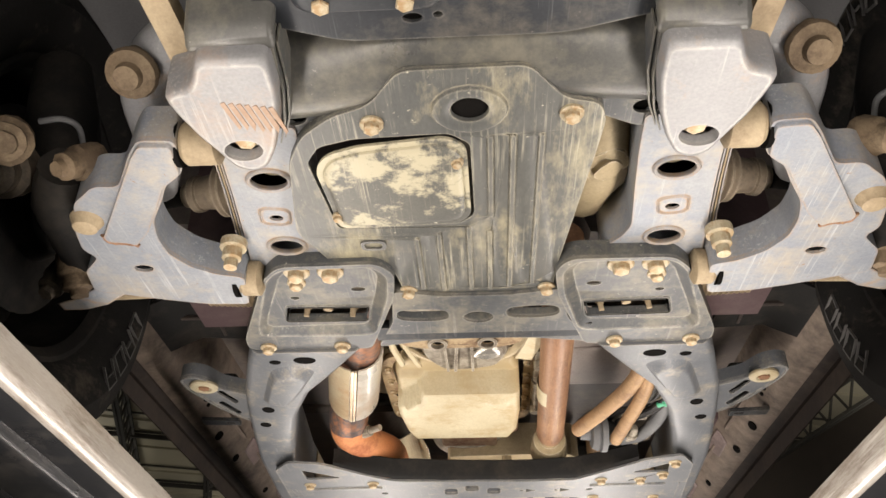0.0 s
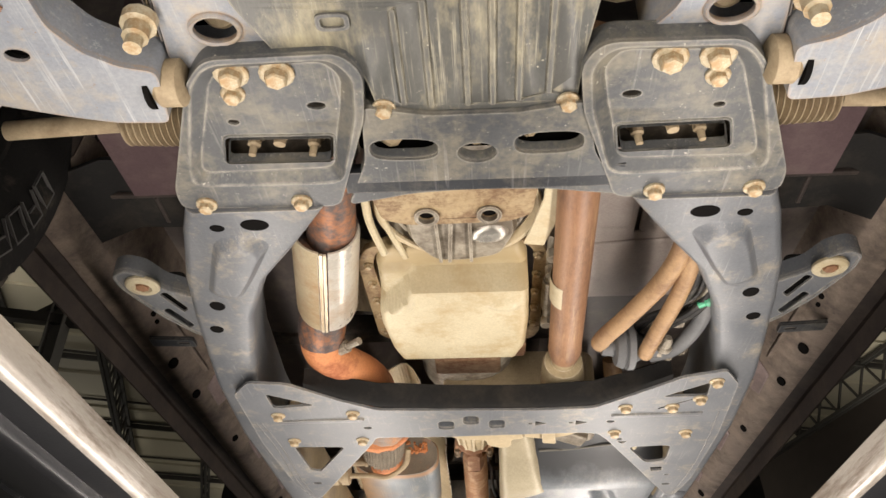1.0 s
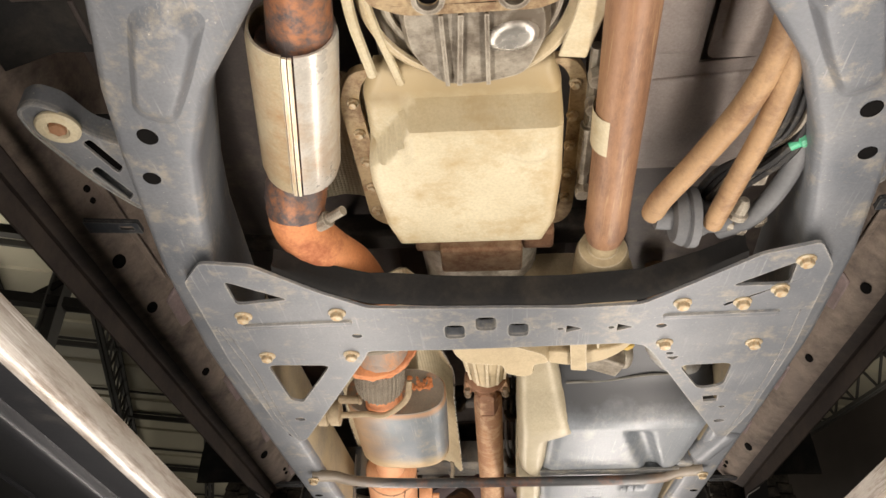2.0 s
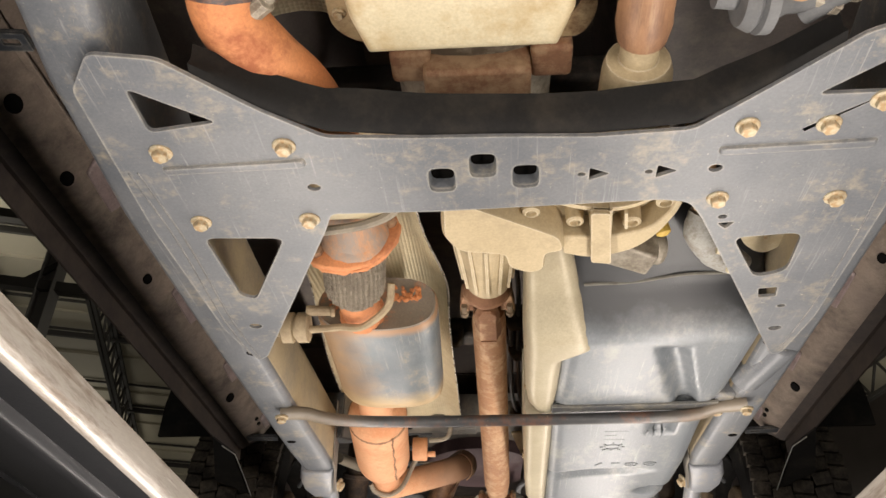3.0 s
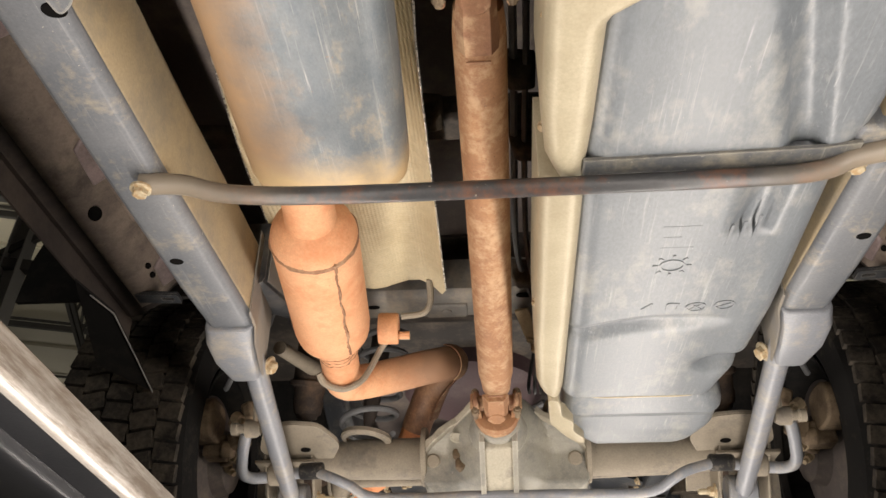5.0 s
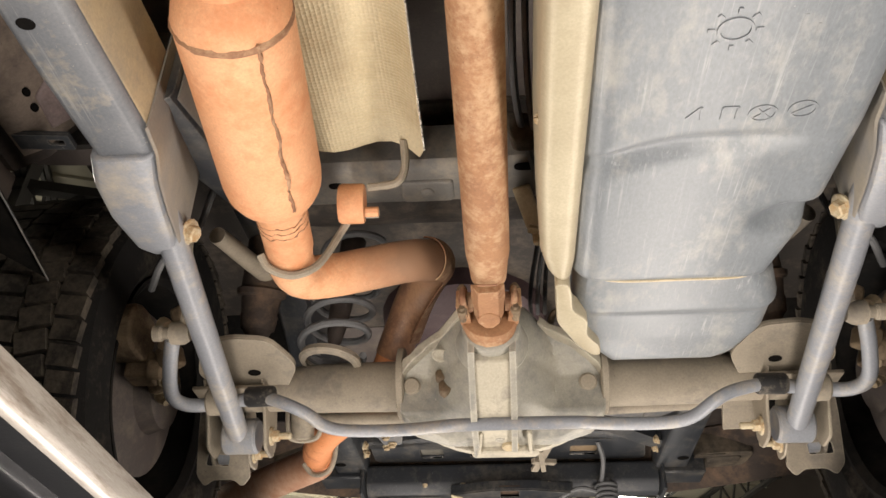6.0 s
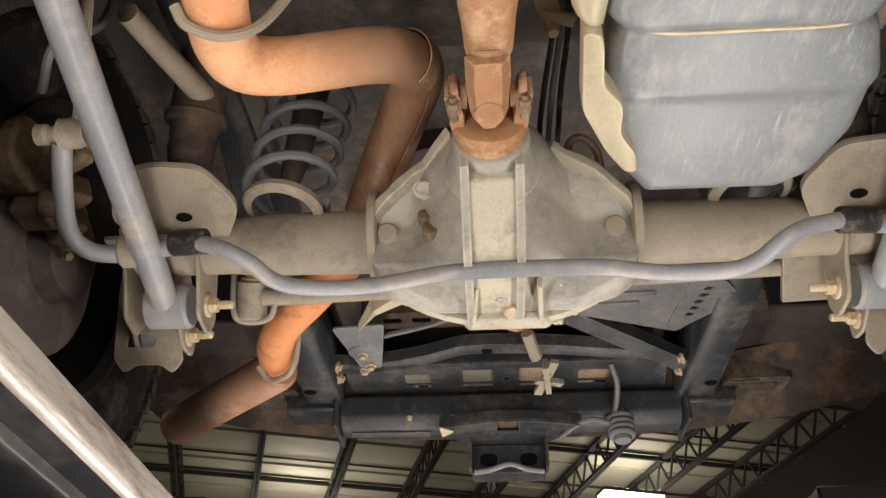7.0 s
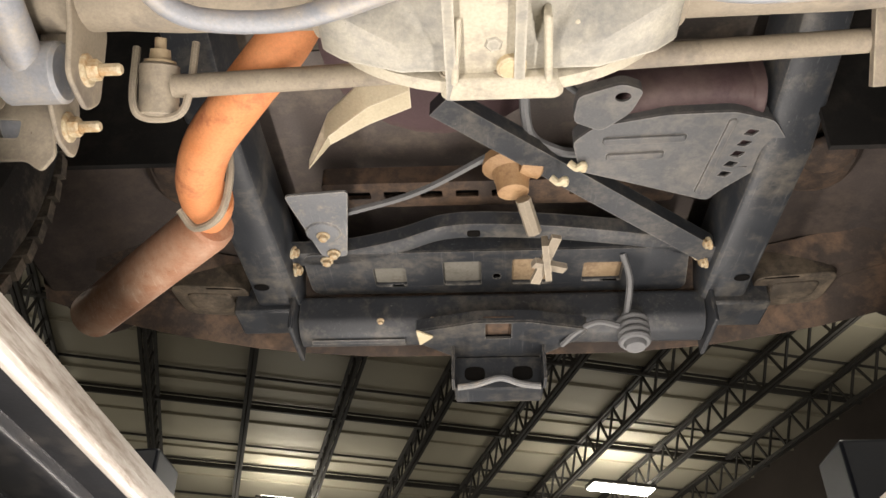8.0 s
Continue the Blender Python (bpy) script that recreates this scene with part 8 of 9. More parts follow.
    lathe(bm, (s * 0.556, 1.482, 2.104), (0, 0, -1), [(0, 0.028), (0.005, 0.0285), (0.008, 0.025), (0.009, 0.016), (0.003, 0.012)], 24)
    washer = part("washer", bm, CREAM, mount, "cream dusty round washer")
    bm = bmesh.new()
    lathe(bm, (s * 0.556, 1.482, 2.101), (0, 0, -1), [(0, 0.012), (0.006, 0.011), (0.007, 0.006)], 6)
    part("bolt", bm, SHAFT_TAN, washer, "rusty bolt head")
    for y, x0, x1 in ((1.750, 0.556, 0.640), (3.118, 0.590, 0.668)):
        bm = bmesh.new()
        plate(bm, fillet(flip([(x0, y - 0.014), (x1, y - 0.022), (x1, y + 0.008), (x0, y + 0.014)], s), 0.003), [fillet(flip([(x0 + 0.010, y - 0.006), (x0 + 0.032, y - 0.008), (x0 + 0.032, y + 0.002), (x0 + 0.010, y + 0.004)], s), 0.003)], 2.125, 0.004, lip=0.008)
        part("side_clip", bm, BLACK, suv, "dark slotted side bracket")
    for y in (2.02, 2.70):
        bm = bmesh.new()
        loft(bm, [[(s * x, y + d, z) for d, z in ((-k, 2.28), (-k * 0.7, 2.20), (k * 0.7, 2.20), (k, 2.28))] for x, k in ((0.50, 0.09), (0.57, 0.09), (0.61, 0.06))])
        part("side_pocket", bm, BODY, suv, "purplish pressed pocket beside the frame", bevel=0.01)
    # wheel houses
    for y, z, r in ((0.78, 2.25, 0.50), (3.66, 2.15, 0.50)):
        bm = bmesh.new()
        loft(bm, [[(s * x, y + r * math.cos(a), z + r * 0.92 * math.sin(a)) for a in (math.pi * (k / 16) for k in range(17))] + [(s * x, y + (r + 0.01) * math.cos(a), z + (r + 0.01) * 0.92 * math.sin(a)) for a in (math.pi * (1 - k / 16) for k in range(17))] for x in (0.50, 0.92)])
        part("wheel_house", bm, NEAR_BLACK, suv, "dark wheel house liner")
    bm = bmesh.new()
    loft(bm, [[(s * x, 1.10 + 0.16 * v, z) for x, z in ((0.38, 2.12), (0.49, 2.12), (0.49, 2.44), (0.38, 2.44))] for v in (0, 1)])
    part("fire_wall", bm, BODY, suv, "purplish lower bulkhead panel")
    # near-black panel below the front part of the floor pan
    bm = bmesh.new()
    loft(bm, [[(s * x, y, z) for x, z in ((0.455, 2.185), (0.56, 2.190), (0.62, 2.16), (0.62, 2.166), (0.56, 2.196), (0.455, 2.191))] for y in (1.262, 1.345, 1.352, 1.44)])
    board = part("toe_board", bm, NEAR_BLACK, suv, "near-black toe board ahead of the body mount", angle=60)
    bm = bmesh.new()
    bar(bm, (s * 0.46, 1.347, 2.187), (s * 0.575, 1.347, 2.187), 0.010, 0.008)
    bar(bm, (s * 0.505, 1.355, 2.187), (s * 0.507, 1.425, 2.187), 0.007, 0.005)
    part("seam_rib", bm, SILL, board, "pressed seam across the toe board", bevel=0.002)
    # outer body side
    bm = bmesh.new()
    loft(bm, [[(s * x, y, z) for x, z in ((0.842, 2.335), (0.90, 2.38), (0.925, 2.48), (0.905, 2.75), (0.885, 2.75), (0.90, 2.49), (0.87, 2.40), (0.842, 2.36))] for y in (1.24, 3.16)])
    part("body_side", bm, SILL, suv, "dark lower body side")
    # frame over the axle
    bm = bmesh.new()
    girder(bm, [(3.0, s * 0.40, s * 0.47, 2.08, 2.20), (3.2, s * 0.40, s * 0.47, 2.14, 2.25), (3.45, s * 0.42, s * 0.49, 2.26, 2.36), (3.8, s * 0.43, s * 0.50, 2.29, 2.39), (4.05, s * 0.43, s * 0.51, 2.24, 2.36), (4.25, s * 0.425, s * 0.515, 2.205, 2.32), (4.72, s * 0.42, s * 0.515, 2.20, 2.31)])
    rear = part("rear_rail", bm, BLACK, suv, "black painted rear frame rail")
    bm = bmesh.new()
    loft(bm, [[(s * (x - 0.001), y, z0), (s * (x - 0.003), y, z0 + 0.004), (s * (x - 0.003), y, z1), (s * (x - 0.001), y, z1)] for y, x, z0, z1 in ((3.01, 0.40, 2.09, 2.195), (3.2, 0.40, 2.15, 2.245), (3.45, 0.42, 2.27, 2.355), (3.8, 0.43, 2.30, 2.385))])
    part("dusty_web", bm, RAIL_DUST, rear, "taupe dusty inner web of the rail")
    # near-black disc imitates a shaded hole in the web
    bm = bmesh.new()
    lathe(bm, (s * 0.398, 3.13, 2.16), (-s, 0, 0), [(0, 0.013), (0.002, 0.013), (0.003, 0.010)], 16)
    part("hole", bm, HOLE_SHADE, rear)
    # near-black disc under the rail imitates a shaded hole
    bm = bmesh.new()
    press(bm, oval(s * 0.488, 4.615, 0.016, 0.012), 2.199, 0.001, 0.001, 1)
    part("hole", bm, HOLE_SHADE, rear)
    fasten(rear, BOLT, [(s * 0.405, 4.52, 2.22), (s * 0.41, 4.585, 2.22)], (-s, 0, -0.3))
    bm = bmesh.new()
    loft(bm, [[(s * (0.60 + a * k), 4.38 + b * k, z) for a, b in oval(0, 0, 0.075, 0.11, n=18, power=2.6)] for k, z in ((1.0, 2.335), (0.9, 2.31), (0.7, 2.298))])
    lathe(bm, (s * 0.585, 4.33, 2.285), (0, 0, -1), [(0, 0.05), (0.012, 0.05), (0.018, 0.04)], 18)
    part("rear_body_mount", bm, STAIN, suv, "rust-stained body mount pocket", bevel=0.012)
    # quarter panel liner behind the wheel
    bm = bmesh.new()
    loft(bm, [[(s * x, y, z) for x, z in ((0.52, 2.34 + d), (0.62, 2.345 + d), (0.74, 2.33 + d), (0.86, 2.26 + d), (0.93, 2.24 + d), (0.93, 2.48), (0.52, 2.48))] for y, d in ((4.12, 0.06), (4.22, 0.0), (4.40, -0.02), (4.60, -0.04), (4.84, -0.03))])
    part("quarter_liner", bm, SILL, suv, "black quarter panel liner behind the wheel", bevel=0.006)
    bm = bmesh.new()
    plate(bm, fillet(flip([(0.53, 4.66), (0.70, 4.64), (0.69, 4.76), (0.55, 4.78)], s), 0.03), (), 2.225, 0.01, lip=0.06)
    press(bm, fillet(flip([(0.57, 4.68), (0.67, 4.67), (0.665, 4.735), (0.58, 4.745)], s), 0.02), 2.225, 0.006, 0.012)
    part("bumper_bracket", bm, DARK_IRON, suv, "rust-stained bumper bracket", bevel=0.004)


both(body_side)

# pipes and hoses beside the gearbox
bm = bmesh.new()
tube(bm, [(0.300, 1.22, 2.12), (0.299, 1.34, 2.072), (0.284, 1.43, 2.060), (0.246, 1.53, 2.054), (0.212, 1.61, 2.052), (0.207, 1.66, 2.062)], 0.0155, 14)
part("coolant_hose", bm, HOSE, suv, "ochre dusty coolant hose")
bm = bmesh.new()
tube(bm, [(0.306, 1.22, 2.115), (0.314, 1.36, 2.066), (0.309, 1.46, 2.050), (0.292, 1.56, 2.038), (0.281, 1.65, 2.035)], 0.0135, 14)
part("coolant_hose", bm, HOSE, suv, "ochre dusty coolant hose")
bm = bmesh.new()
lathe(bm, (0.210, 1.665, 2.058), (1, 0.05, 0), [(0, 0.016), (0.022, 0.018), (0.024, 0.034), (0.036, 0.040), (0.040, 0.036), (0.043, 0.042), (0.054, 0.042), (0.057, 0.030), (0.072, 0.022), (0.10, 0.02)], 24)
part("coolant_valve", bm, GREY_RUBBER, suv, "grey round coolant valve")
bm = bmesh.new()
tube(bm, [(0.385, 1.38, 2.11), (0.372, 1.50, 2.075), (0.362, 1.58, 2.055), (0.335, 1.65, 2.045), (0.300, 1.69, 2.05)], 0.013, 12)
part("grey_hose", bm, GREY_RUBBER, suv, "bent grey hose")
for i in range(5):
    bm = bmesh.new()
    x = 0.325 + 0.011 * i
    tube(bm, [(x, 1.22, 2.14), (x + 0.006, 1.36, 2.085), (x + 0.012, 1.43, 2.072), (x + 0.010, 1.50, 2.068), (x - 0.014, 1.545, 2.066 + 0.004 * i), (x - 0.045, 1.585, 2.072), (x - 0.062, 1.68, 2.09)], 0.0052 - 0.0006 * (i % 3), 8)
    part("brake_pipe", bm, ALLOY if i == 2 else WIRE, suv, "pale brake pipe" if i == 2 else "thin black wiring and brake pipe")
for a, b, c in ((0.372, 0.350, 0.318), (0.366, 0.338, 0.300)):
    bm = bmesh.new()
    tube(bm, [(a, 1.42, 2.08), (a - 0.004, 1.50, 2.066), (b, 1.545, 2.058), (c, 1.60, 2.062), (c - 0.01, 1.66, 2.075)], 0.006, 8)
    part("wiring_loom", bm, WIRE, suv, "black taped wiring loom")
bm = bmesh.new()
lathe(bm, (0.376, 1.506, 2.062), (-0.8, 0.5, -0.1), [(0, 0.005), (0.003, 0.009), (0.016, 0.009), (0.018, 0.006), (0.03, 0.006)], 10)
part("connector", bm, GREEN, suv, "small green plastic connector")
for x, y, z, way in ((0.318, 1.615, 2.048, (-0.2, 1, -0.2)), (0.336, 1.640, 2.052, (0.4, 1, 0)), (0.300, 1.665, 2.046, (1, 0.3, 0))):
    bm = bmesh.new()
    lathe(bm, (x, y, z), way, [(0, 0.006), (0.008, 0.010), (0.020, 0.010), (0.023, 0.014), (0.030, 0.014), (0.033, 0.006)], 10)
    part("hose_clamp", bm, ALLOY, suv, "dirty metal hose clamp")
bm = bmesh.new()
tube(bm, [(0.330, 1.47, 2.09), (0.348, 1.50, 2.085), (0.375, 1.485, 2.09)], 0.006, 8)
part("pipe_clip", bm, ALLOY, suv, "pale pipe clip")
bm = bmesh.new()
box(bm, (0.325, 1.58, 2.07), (0.03, 0.035, 0.025))
part("pipe_clip", bm, ALLOY, suv, "pale pipe clip")
bm = bmesh.new()
tube(bm, [(0.0, 2.35, 2.25), (0.012, 2.6, 2.26), (0.014, 2.9, 2.25), (0.02, 3.2, 2.25), (0.06, 3.4, 2.24)], 0.006, 6)
tube(bm, [(0.016, 2.35, 2.25), (0.03, 2.6, 2.25), (0.03, 2.9, 2.24), (0.04, 3.2, 2.24), (0.08, 3.45, 2.25)], 0.005, 6)
part("fuel_pipe", bm, GREY_RUBBER, suv, "dark fuel pipes along the tunnel")
for x, y in ((0.02, 2.72), (0.03, 2.88), (-0.12, 2.80), (0.03, 3.28)):
    bm = bmesh.new()
    loft(bm, [[(x + a, y + b, 2.25 + z) for a, b in ((-k, -k), (k, -k * 0.7), (k, k), (-k * 0.6, k))] for k, z in ((0.026, 0.025), (0.024, -0.012), (0.014, -0.025))])
    part("pipe_bracket", bm, DARK_IRON, suv, "dark pipe bracket", bevel=0.004)

# floor panels beside the front shaft
for out, z in (([(0.175, 1.24), (0.262, 1.24), (0.262, 1.52), (0.170, 1.52)], 2.195), ([(0.266, 1.24), (0.38, 1.24), (0.38, 1.50), (0.268, 1.50)], 2.19), ([(0.165, 1.525), (0.40, 1.505), (0.40, 1.74), (0.165, 1.74)], 2.20)):
    bm = bmesh.new()
    sheet(bm, fillet(out, 0.012), (), [([(sum(p[0] for p in out) / 4 + (x - sum(p[0] for p in out) / 4) * 0.8, sum(p[1] for p in out) / 4 + (y - sum(p[1] for p in out) / 4) * 0.8) for x, y in fillet(out, 0.02)], 0.006, 0.01)], z, 0.004)
    part("floor_panel", bm, PANEL, suv, "taupe dusty pressed floor panel", bevel=0.002)

# rear end
bm = bmesh.new()
loft(bm, [[(x, y, z) for y, z in ((3.340, 2.33), (3.345, 2.262), (3.352, 2.254), (3.365, 2.25), (3.435, 2.25), (3.450, 2.256), (3.456, 2.27), (3.460, 2.33))] for x in (-0.41, -0.2, 0.0, 0.2, 0.41)])
cross_beam = part("rear_frame_cross", bm, BEAM, suv, "dusty grey frame cross beam")
bm = bmesh.new()
press(bm, fillet([(-0.175, 3.385), (-0.085, 3.385), (-0.085, 3.440), (-0.175, 3.440)], 0.008), 2.250, 0.006, 0.008)
press(bm, oval(-0.130, 3.412, 0.012, 0.012), 2.244, 0.003, 0.004, 2)
part("emboss", bm, BEAM, cross_beam, "raised pad with a round dimple")
# near-black ovals under the beam imitate shaded holes
for x, y, a, b in ((-0.284, 3.392, 0.013, 0.008), (0.035, 3.36, 0.018, 0.010), (0.22, 3.39, 0.012, 0.008)):
    bm = bmesh.new()
    press(bm, oval(x, y, a, b, power=2.6), 2.2495, 0.001, 0.001, 1)
    part("hole", bm, HOLE_SHADE, cross_beam)
bm = bmesh.new()
loft(bm, [[(x, y, z) for y, z in ((3.46, 2.36), (3.47, 2.30), (3.52, 2.29), (3.58, 2.31), (3.66, 2.36))] + [(x, y, z + 0.004) for y, z in ((3.66, 2.36), (3.58, 2.31), (3.52, 2.29), (3.47, 2.30), (3.46, 2.36))] for x in (-0.38, -0.1, 0.2, 0.38)])
part("floor_kick", bm, TUNNEL, suv, "dusty grey floor kick-up over the axle", angle=50)
# bracket and strut beside the tank shield
bm = bmesh.new()
bar(bm, (0.028, 3.395, 2.235), (0.052, 3.470, 2.205), 0.030, 0.008)
bar(bm, (0.040, 3.470, 2.203), (0.085, 3.478, 2.195), 0.018, 0.010)
lathe(bm, (0.056, 3.485, 2.205), (0, 0, -1), [(0, 0.010), (0.024, 0.009), (0.026, 0.006)], 10)
part("line_bracket", bm, DUSTY, suv, "dusty cream line bracket", bevel=0.002)
for k in range(3):
    bm = bmesh.new()
    tube(bm, [(0.058 + 0.010 * k, 3.40, 2.25), (0.060 + 0.010 * k, 3.50, 2.22), (0.050 + 0.012 * k, 3.60, 2.20), (0.045 + 0.014 * k, 3.68, 2.19), (0.05 + 0.014 * k, 3.80, 2.22)], 0.0042, 8)
    part("brake_line", bm, WIRE if k != 1 else GREY_RUBBER, suv, "thin dark brake line over the axle")
bm = bmesh.new()
tube(bm, [(0.075, 3.660, 2.10), (0.082, 3.640, 2.125), (0.100, 3.640, 2.135), (0.122, 3.660, 2.125), (0.130, 3.690, 2.09)], 0.006, 8)
part("vent_hose", bm, BRAKE, suv, "brown axle vent hose")
bm = bmesh.new()
stay = spline([(-0.44, 4.585, 2.24), (-0.32, 4.58, 2.24), (-0.20, 4.545, 2.24), (-0.10, 4.500, 2.24), (0.03, 4.50, 2.24), (0.16, 4.517, 2.24), (0.32, 4.552, 2.24), (0.43, 4.60, 2.24)], 5)
loft(bm, [[(p.x, p.y + a, p.z + b) for a, b in ((-0.030, 0.03), (-0.024, 0.004), (-0.016, 0.0), (0.014, 0.0), (0.022, 0.006), (0.026, 0.03))] for p in stay])
stay_part = part("rear_stay", bm, BLACK, suv, "black pressed stay across the rear")
# near-black patch imitates a shaded hole in the stay
bm = bmesh.new()
press(bm, oval(-0.049, 4.497, 0.013, 0.011, power=4), 2.2395, 0.001, 0.001, 1)
part("hole", bm, HOLE_SHADE, stay_part)
fasten(stay_part, BOLT, [(-0.35, 4.58, 2.238), (-0.42, 4.60, 2.238), (0.40, 4.585, 2.238)])
windows = ((-0.227, 4.652, 0.034, 0.036), (-0.075, 4.642, 0.040, 0.045), (0.070, 4.640, 0.042, 0.048), (0.216, 4.645, 0.041, 0.036))
bm = bmesh.new()
holes = [fillet([(x - a, y - b), (x + a, y - b), (x + a, y + b), (x - a, y + b)], 0.007) for x, y, a, b in windows]
plate(bm, fillet([(-0.40, 4.560), (0.38, 4.560), (0.40, 4.72), (-0.40, 4.715)], 0.03), [*holes, oval(-0.003, 4.655, 0.008, 0.010, power=3)], 2.240, 0.004, lip=0.04)
for h in holes:
    press(bm, h, 2.240, -0.010, 0.002, 1, cap=False)
panel = part("rear_panel", bm, BLACK, suv, "black rear panel with square openings", bevel=0.002)
for x, y, a, b in windows:
    bm = bmesh.new()
    plate(bm, [(x - a - 0.004, y - b - 0.004), (x + a + 0.004, y - b - 0.004), (x + a + 0.004, y + b + 0.004), (x - a - 0.004, y + b + 0.004)], (), 2.251, 0.003)
    part("inner_panel", bm, INNER_TAN if x > 0 else INNER_GREY, panel, "dusty tan panel behind the opening" if x > 0 else "dusty grey panel behind the opening")
bm = bmesh.new()
loft(bm, [[(x, y, z) for y, z in fillet([(4.695, 2.225), (4.700, 2.165), (4.725, 2.145), (4.775, 2.142), (4.795, 2.16), (4.795, 2.225)], 0.012)] for x in (-0.425, -0.2, 0.0, 0.2, 0.43)])
hitch = part("hitch_tube", bm, BLACK, suv, "black tow hitch cross tube", bevel=0.002)
for x in (-0.432, 0.437):
    bm = bmesh.new()
    box(bm, (x, 4.735, 2.185), (0.010, 0.150, 0.115))
    part("end_plate", bm, BLACK, hitch, bevel=0.003)
bm = bmesh.new()
for x0, x1 in ((-0.40, -0.20),):
    loft(bm, [[(x, y, z) for y, z in ((4.74, 2.1405), (4.746, 2.134), (4.756, 2.134), (4.762, 2.1405))] for x in (x0, x1)])
part("bead", bm, BLACK, hitch)
fasten(hitch, SMALL_BOLT, [(x, 4.702, 2.165) for x in (-0.25, -0.14, -0.01, 0.11)])
bm = bmesh.new()
plate(bm, fillet([(-0.175, 4.690), (-0.05, 4.655), (0.06, 4.655), (0.182, 4.690), (0.160, 4.735), (0.092, 4.80), (0.090, 4.83), (-0.095, 4.83), (-0.100, 4.80), (-0.172, 4.735)], 0.008), [fillet([(-0.030, 4.658), (0.024, 4.658), (0.024, 4.722), (-0.030, 4.722)], 0.004)], 2.128, 0.005, lip=0.03)
part("hitch_plate", bm, BLACK, hitch, "black hitch plate with a square hole", bevel=0.002)
bm = bmesh.new()
plate(bm, [(-0.034, 4.654), (0.028, 4.654), (0.028, 4.726), (-0.034, 4.726)], (), 2.140, 0.003)
part("hole_floor", bm, STAIN, hitch, "rusty bottom of the square hole")
bm = bmesh.new()
back = [(x, 4.868, z) for x, z in fillet([(-0.098, 2.050), (0.092, 2.050), (0.092, 2.126), (-0.098, 2.126)], 0.01)]
loft(bm, [[(x, 4.80, z) for x, y, z in back], back])
receiver = part("receiver", bm, BLACK, suv, "black hitch receiver box", bevel=0.003)
# near-black ovals imitate shade in the receiver's openings
for x in (-0.054, 0.048):
    bm = bmesh.new()
    loft(bm, [[(x + a, y, 2.085 + c) for a, c in oval(0, 0, 0.022, 0.016, power=3)] for y in (4.797, 4.7985)])
    part("opening", bm, HOLE_SHADE, receiver)
bm = bmesh.new()
tube(bm, [(-0.09, 4.79, 2.050), (-0.05, 4.79, 2.056), (0.0, 4.79, 2.070), (0.044, 4.79, 2.056), (0.085, 4.79, 2.050)], 0.007, 8)
part("loop", bm, FRAME, receiver, "worn grey chain loop")
for x in (-0.099, 0.093):
    bm = bmesh.new()
    bar(bm, (x, 4.775, 2.05), (x, 4.775, 2.13), 0.006, 0.05, (0, 1, 0))
    part("cheek", bm, BLACK, receiver)
bm = bmesh.new()
for k in range(4):
    lathe(bm, (0.275, 4.70, 2.10 + 0.014 * k), (0, 0.1, 1), [(0, 0.030), (0.005, 0.034), (0.009, 0.034), (0.012, 0.030)], 18)
lathe(bm, (0.275, 4.70, 2.09), (0, 0.1, 1), [(0, 0.020), (0.01, 0.024), (0.08, 0.022)], 14)
tube(bm, [(0.245, 4.68, 2.13), (0.20, 4.68, 2.14), (0.16, 4.70, 2.13), (0.13, 4.74, 2.12)], 0.006, 6)
tube(bm, [(0.26, 4.69, 2.15), (0.265, 4.62, 2.20), (0.25, 4.58, 2.24)], 0.007, 6)
part("trailer_socket", bm, GREY_RUBBER, suv, "grimy coiled trailer wiring socket")
bm = bmesh.new()
plate(bm, fillet([(-0.172, 4.674), (-0.137, 4.702), (-0.168, 4.738)], 0.005), (), 2.1235, 0.003)
part("torn_tag", bm, CREAM, suv, "torn pale tag on the hitch tube")
bm = bmesh.new()
plate(bm, fillet([(-0.395, 4.36), (-0.275, 4.35), (-0.305, 4.56), (-0.355, 4.56)], 0.012), [oval(-0.340, 4.478, 0.010, 0.010)], 2.235, 0.005)
press(bm, oval(-0.340, 4.475, 0.035, 0.035), 2.235, 0.006, 0.01, 2)
hook = part("hanger_bracket", bm, FRAME, suv, "grey stamped hanger bracket with a rusty bolt", bevel=0.002)
fasten(hook, BOLT, [(-0.340, 4.478, 2.228), (-0.33, 4.545, 2.232)])
bm = bmesh.new()
lathe(bm, (0.02, 4.33, 2.285), (0.05, 0.15, -1), [(0, 0.05), (0.018, 0.052), (0.03, 0.036), (0.05, 0.030), (0.07, 0.028), (0.074, 0.02)], 20)
lathe(bm, (0.06, 4.31, 2.26), (1, 0.3, -0.2), [(-0.02, 0.03), (0.015, 0.028), (0.02, 0.02)], 14)
winch = part("spare_winch", bm, HOSE, suv, "ochre rusty spare-wheel winch")
bm = bmesh.new()
tube(bm, [(0.04, 4.34, 2.20), (0.06, 4.40, 2.17)], 0.014, 8)
bar(bm, (0.10, 4.40, 2.16), (0.065, 4.52, 2.14), 0.018, 0.010)
bar(bm, (0.06, 4.46, 2.145), (0.12, 4.49, 2.15), 0.018, 0.012)
bar(bm, (0.08, 4.42, 2.165), (0.09, 4.50, 2.14), 0.012, 0.03)
part("winch_hook", bm, AXLE, winch, "grey winch hook")
bm = bmesh.new()
bar(bm, (-0.10, 4.15, 2.26), (0.43, 4.575, 2.235), 0.05, 0.03)
part("diagonal_stay", bm, BLACK, suv, "black diagonal stay")
bm = bmesh.new()
loft(bm, [[(x, 4.205 + a * k, 2.275 + b * k) for a, b in oval(0, 0, 0.085, 0.050, n=28, power=3)] for x, k in ((0.165, 0.94), (0.172, 1.0), (0.395, 1.0), (0.398, 1.06), (0.415, 1.06), (0.418, 0.98))])
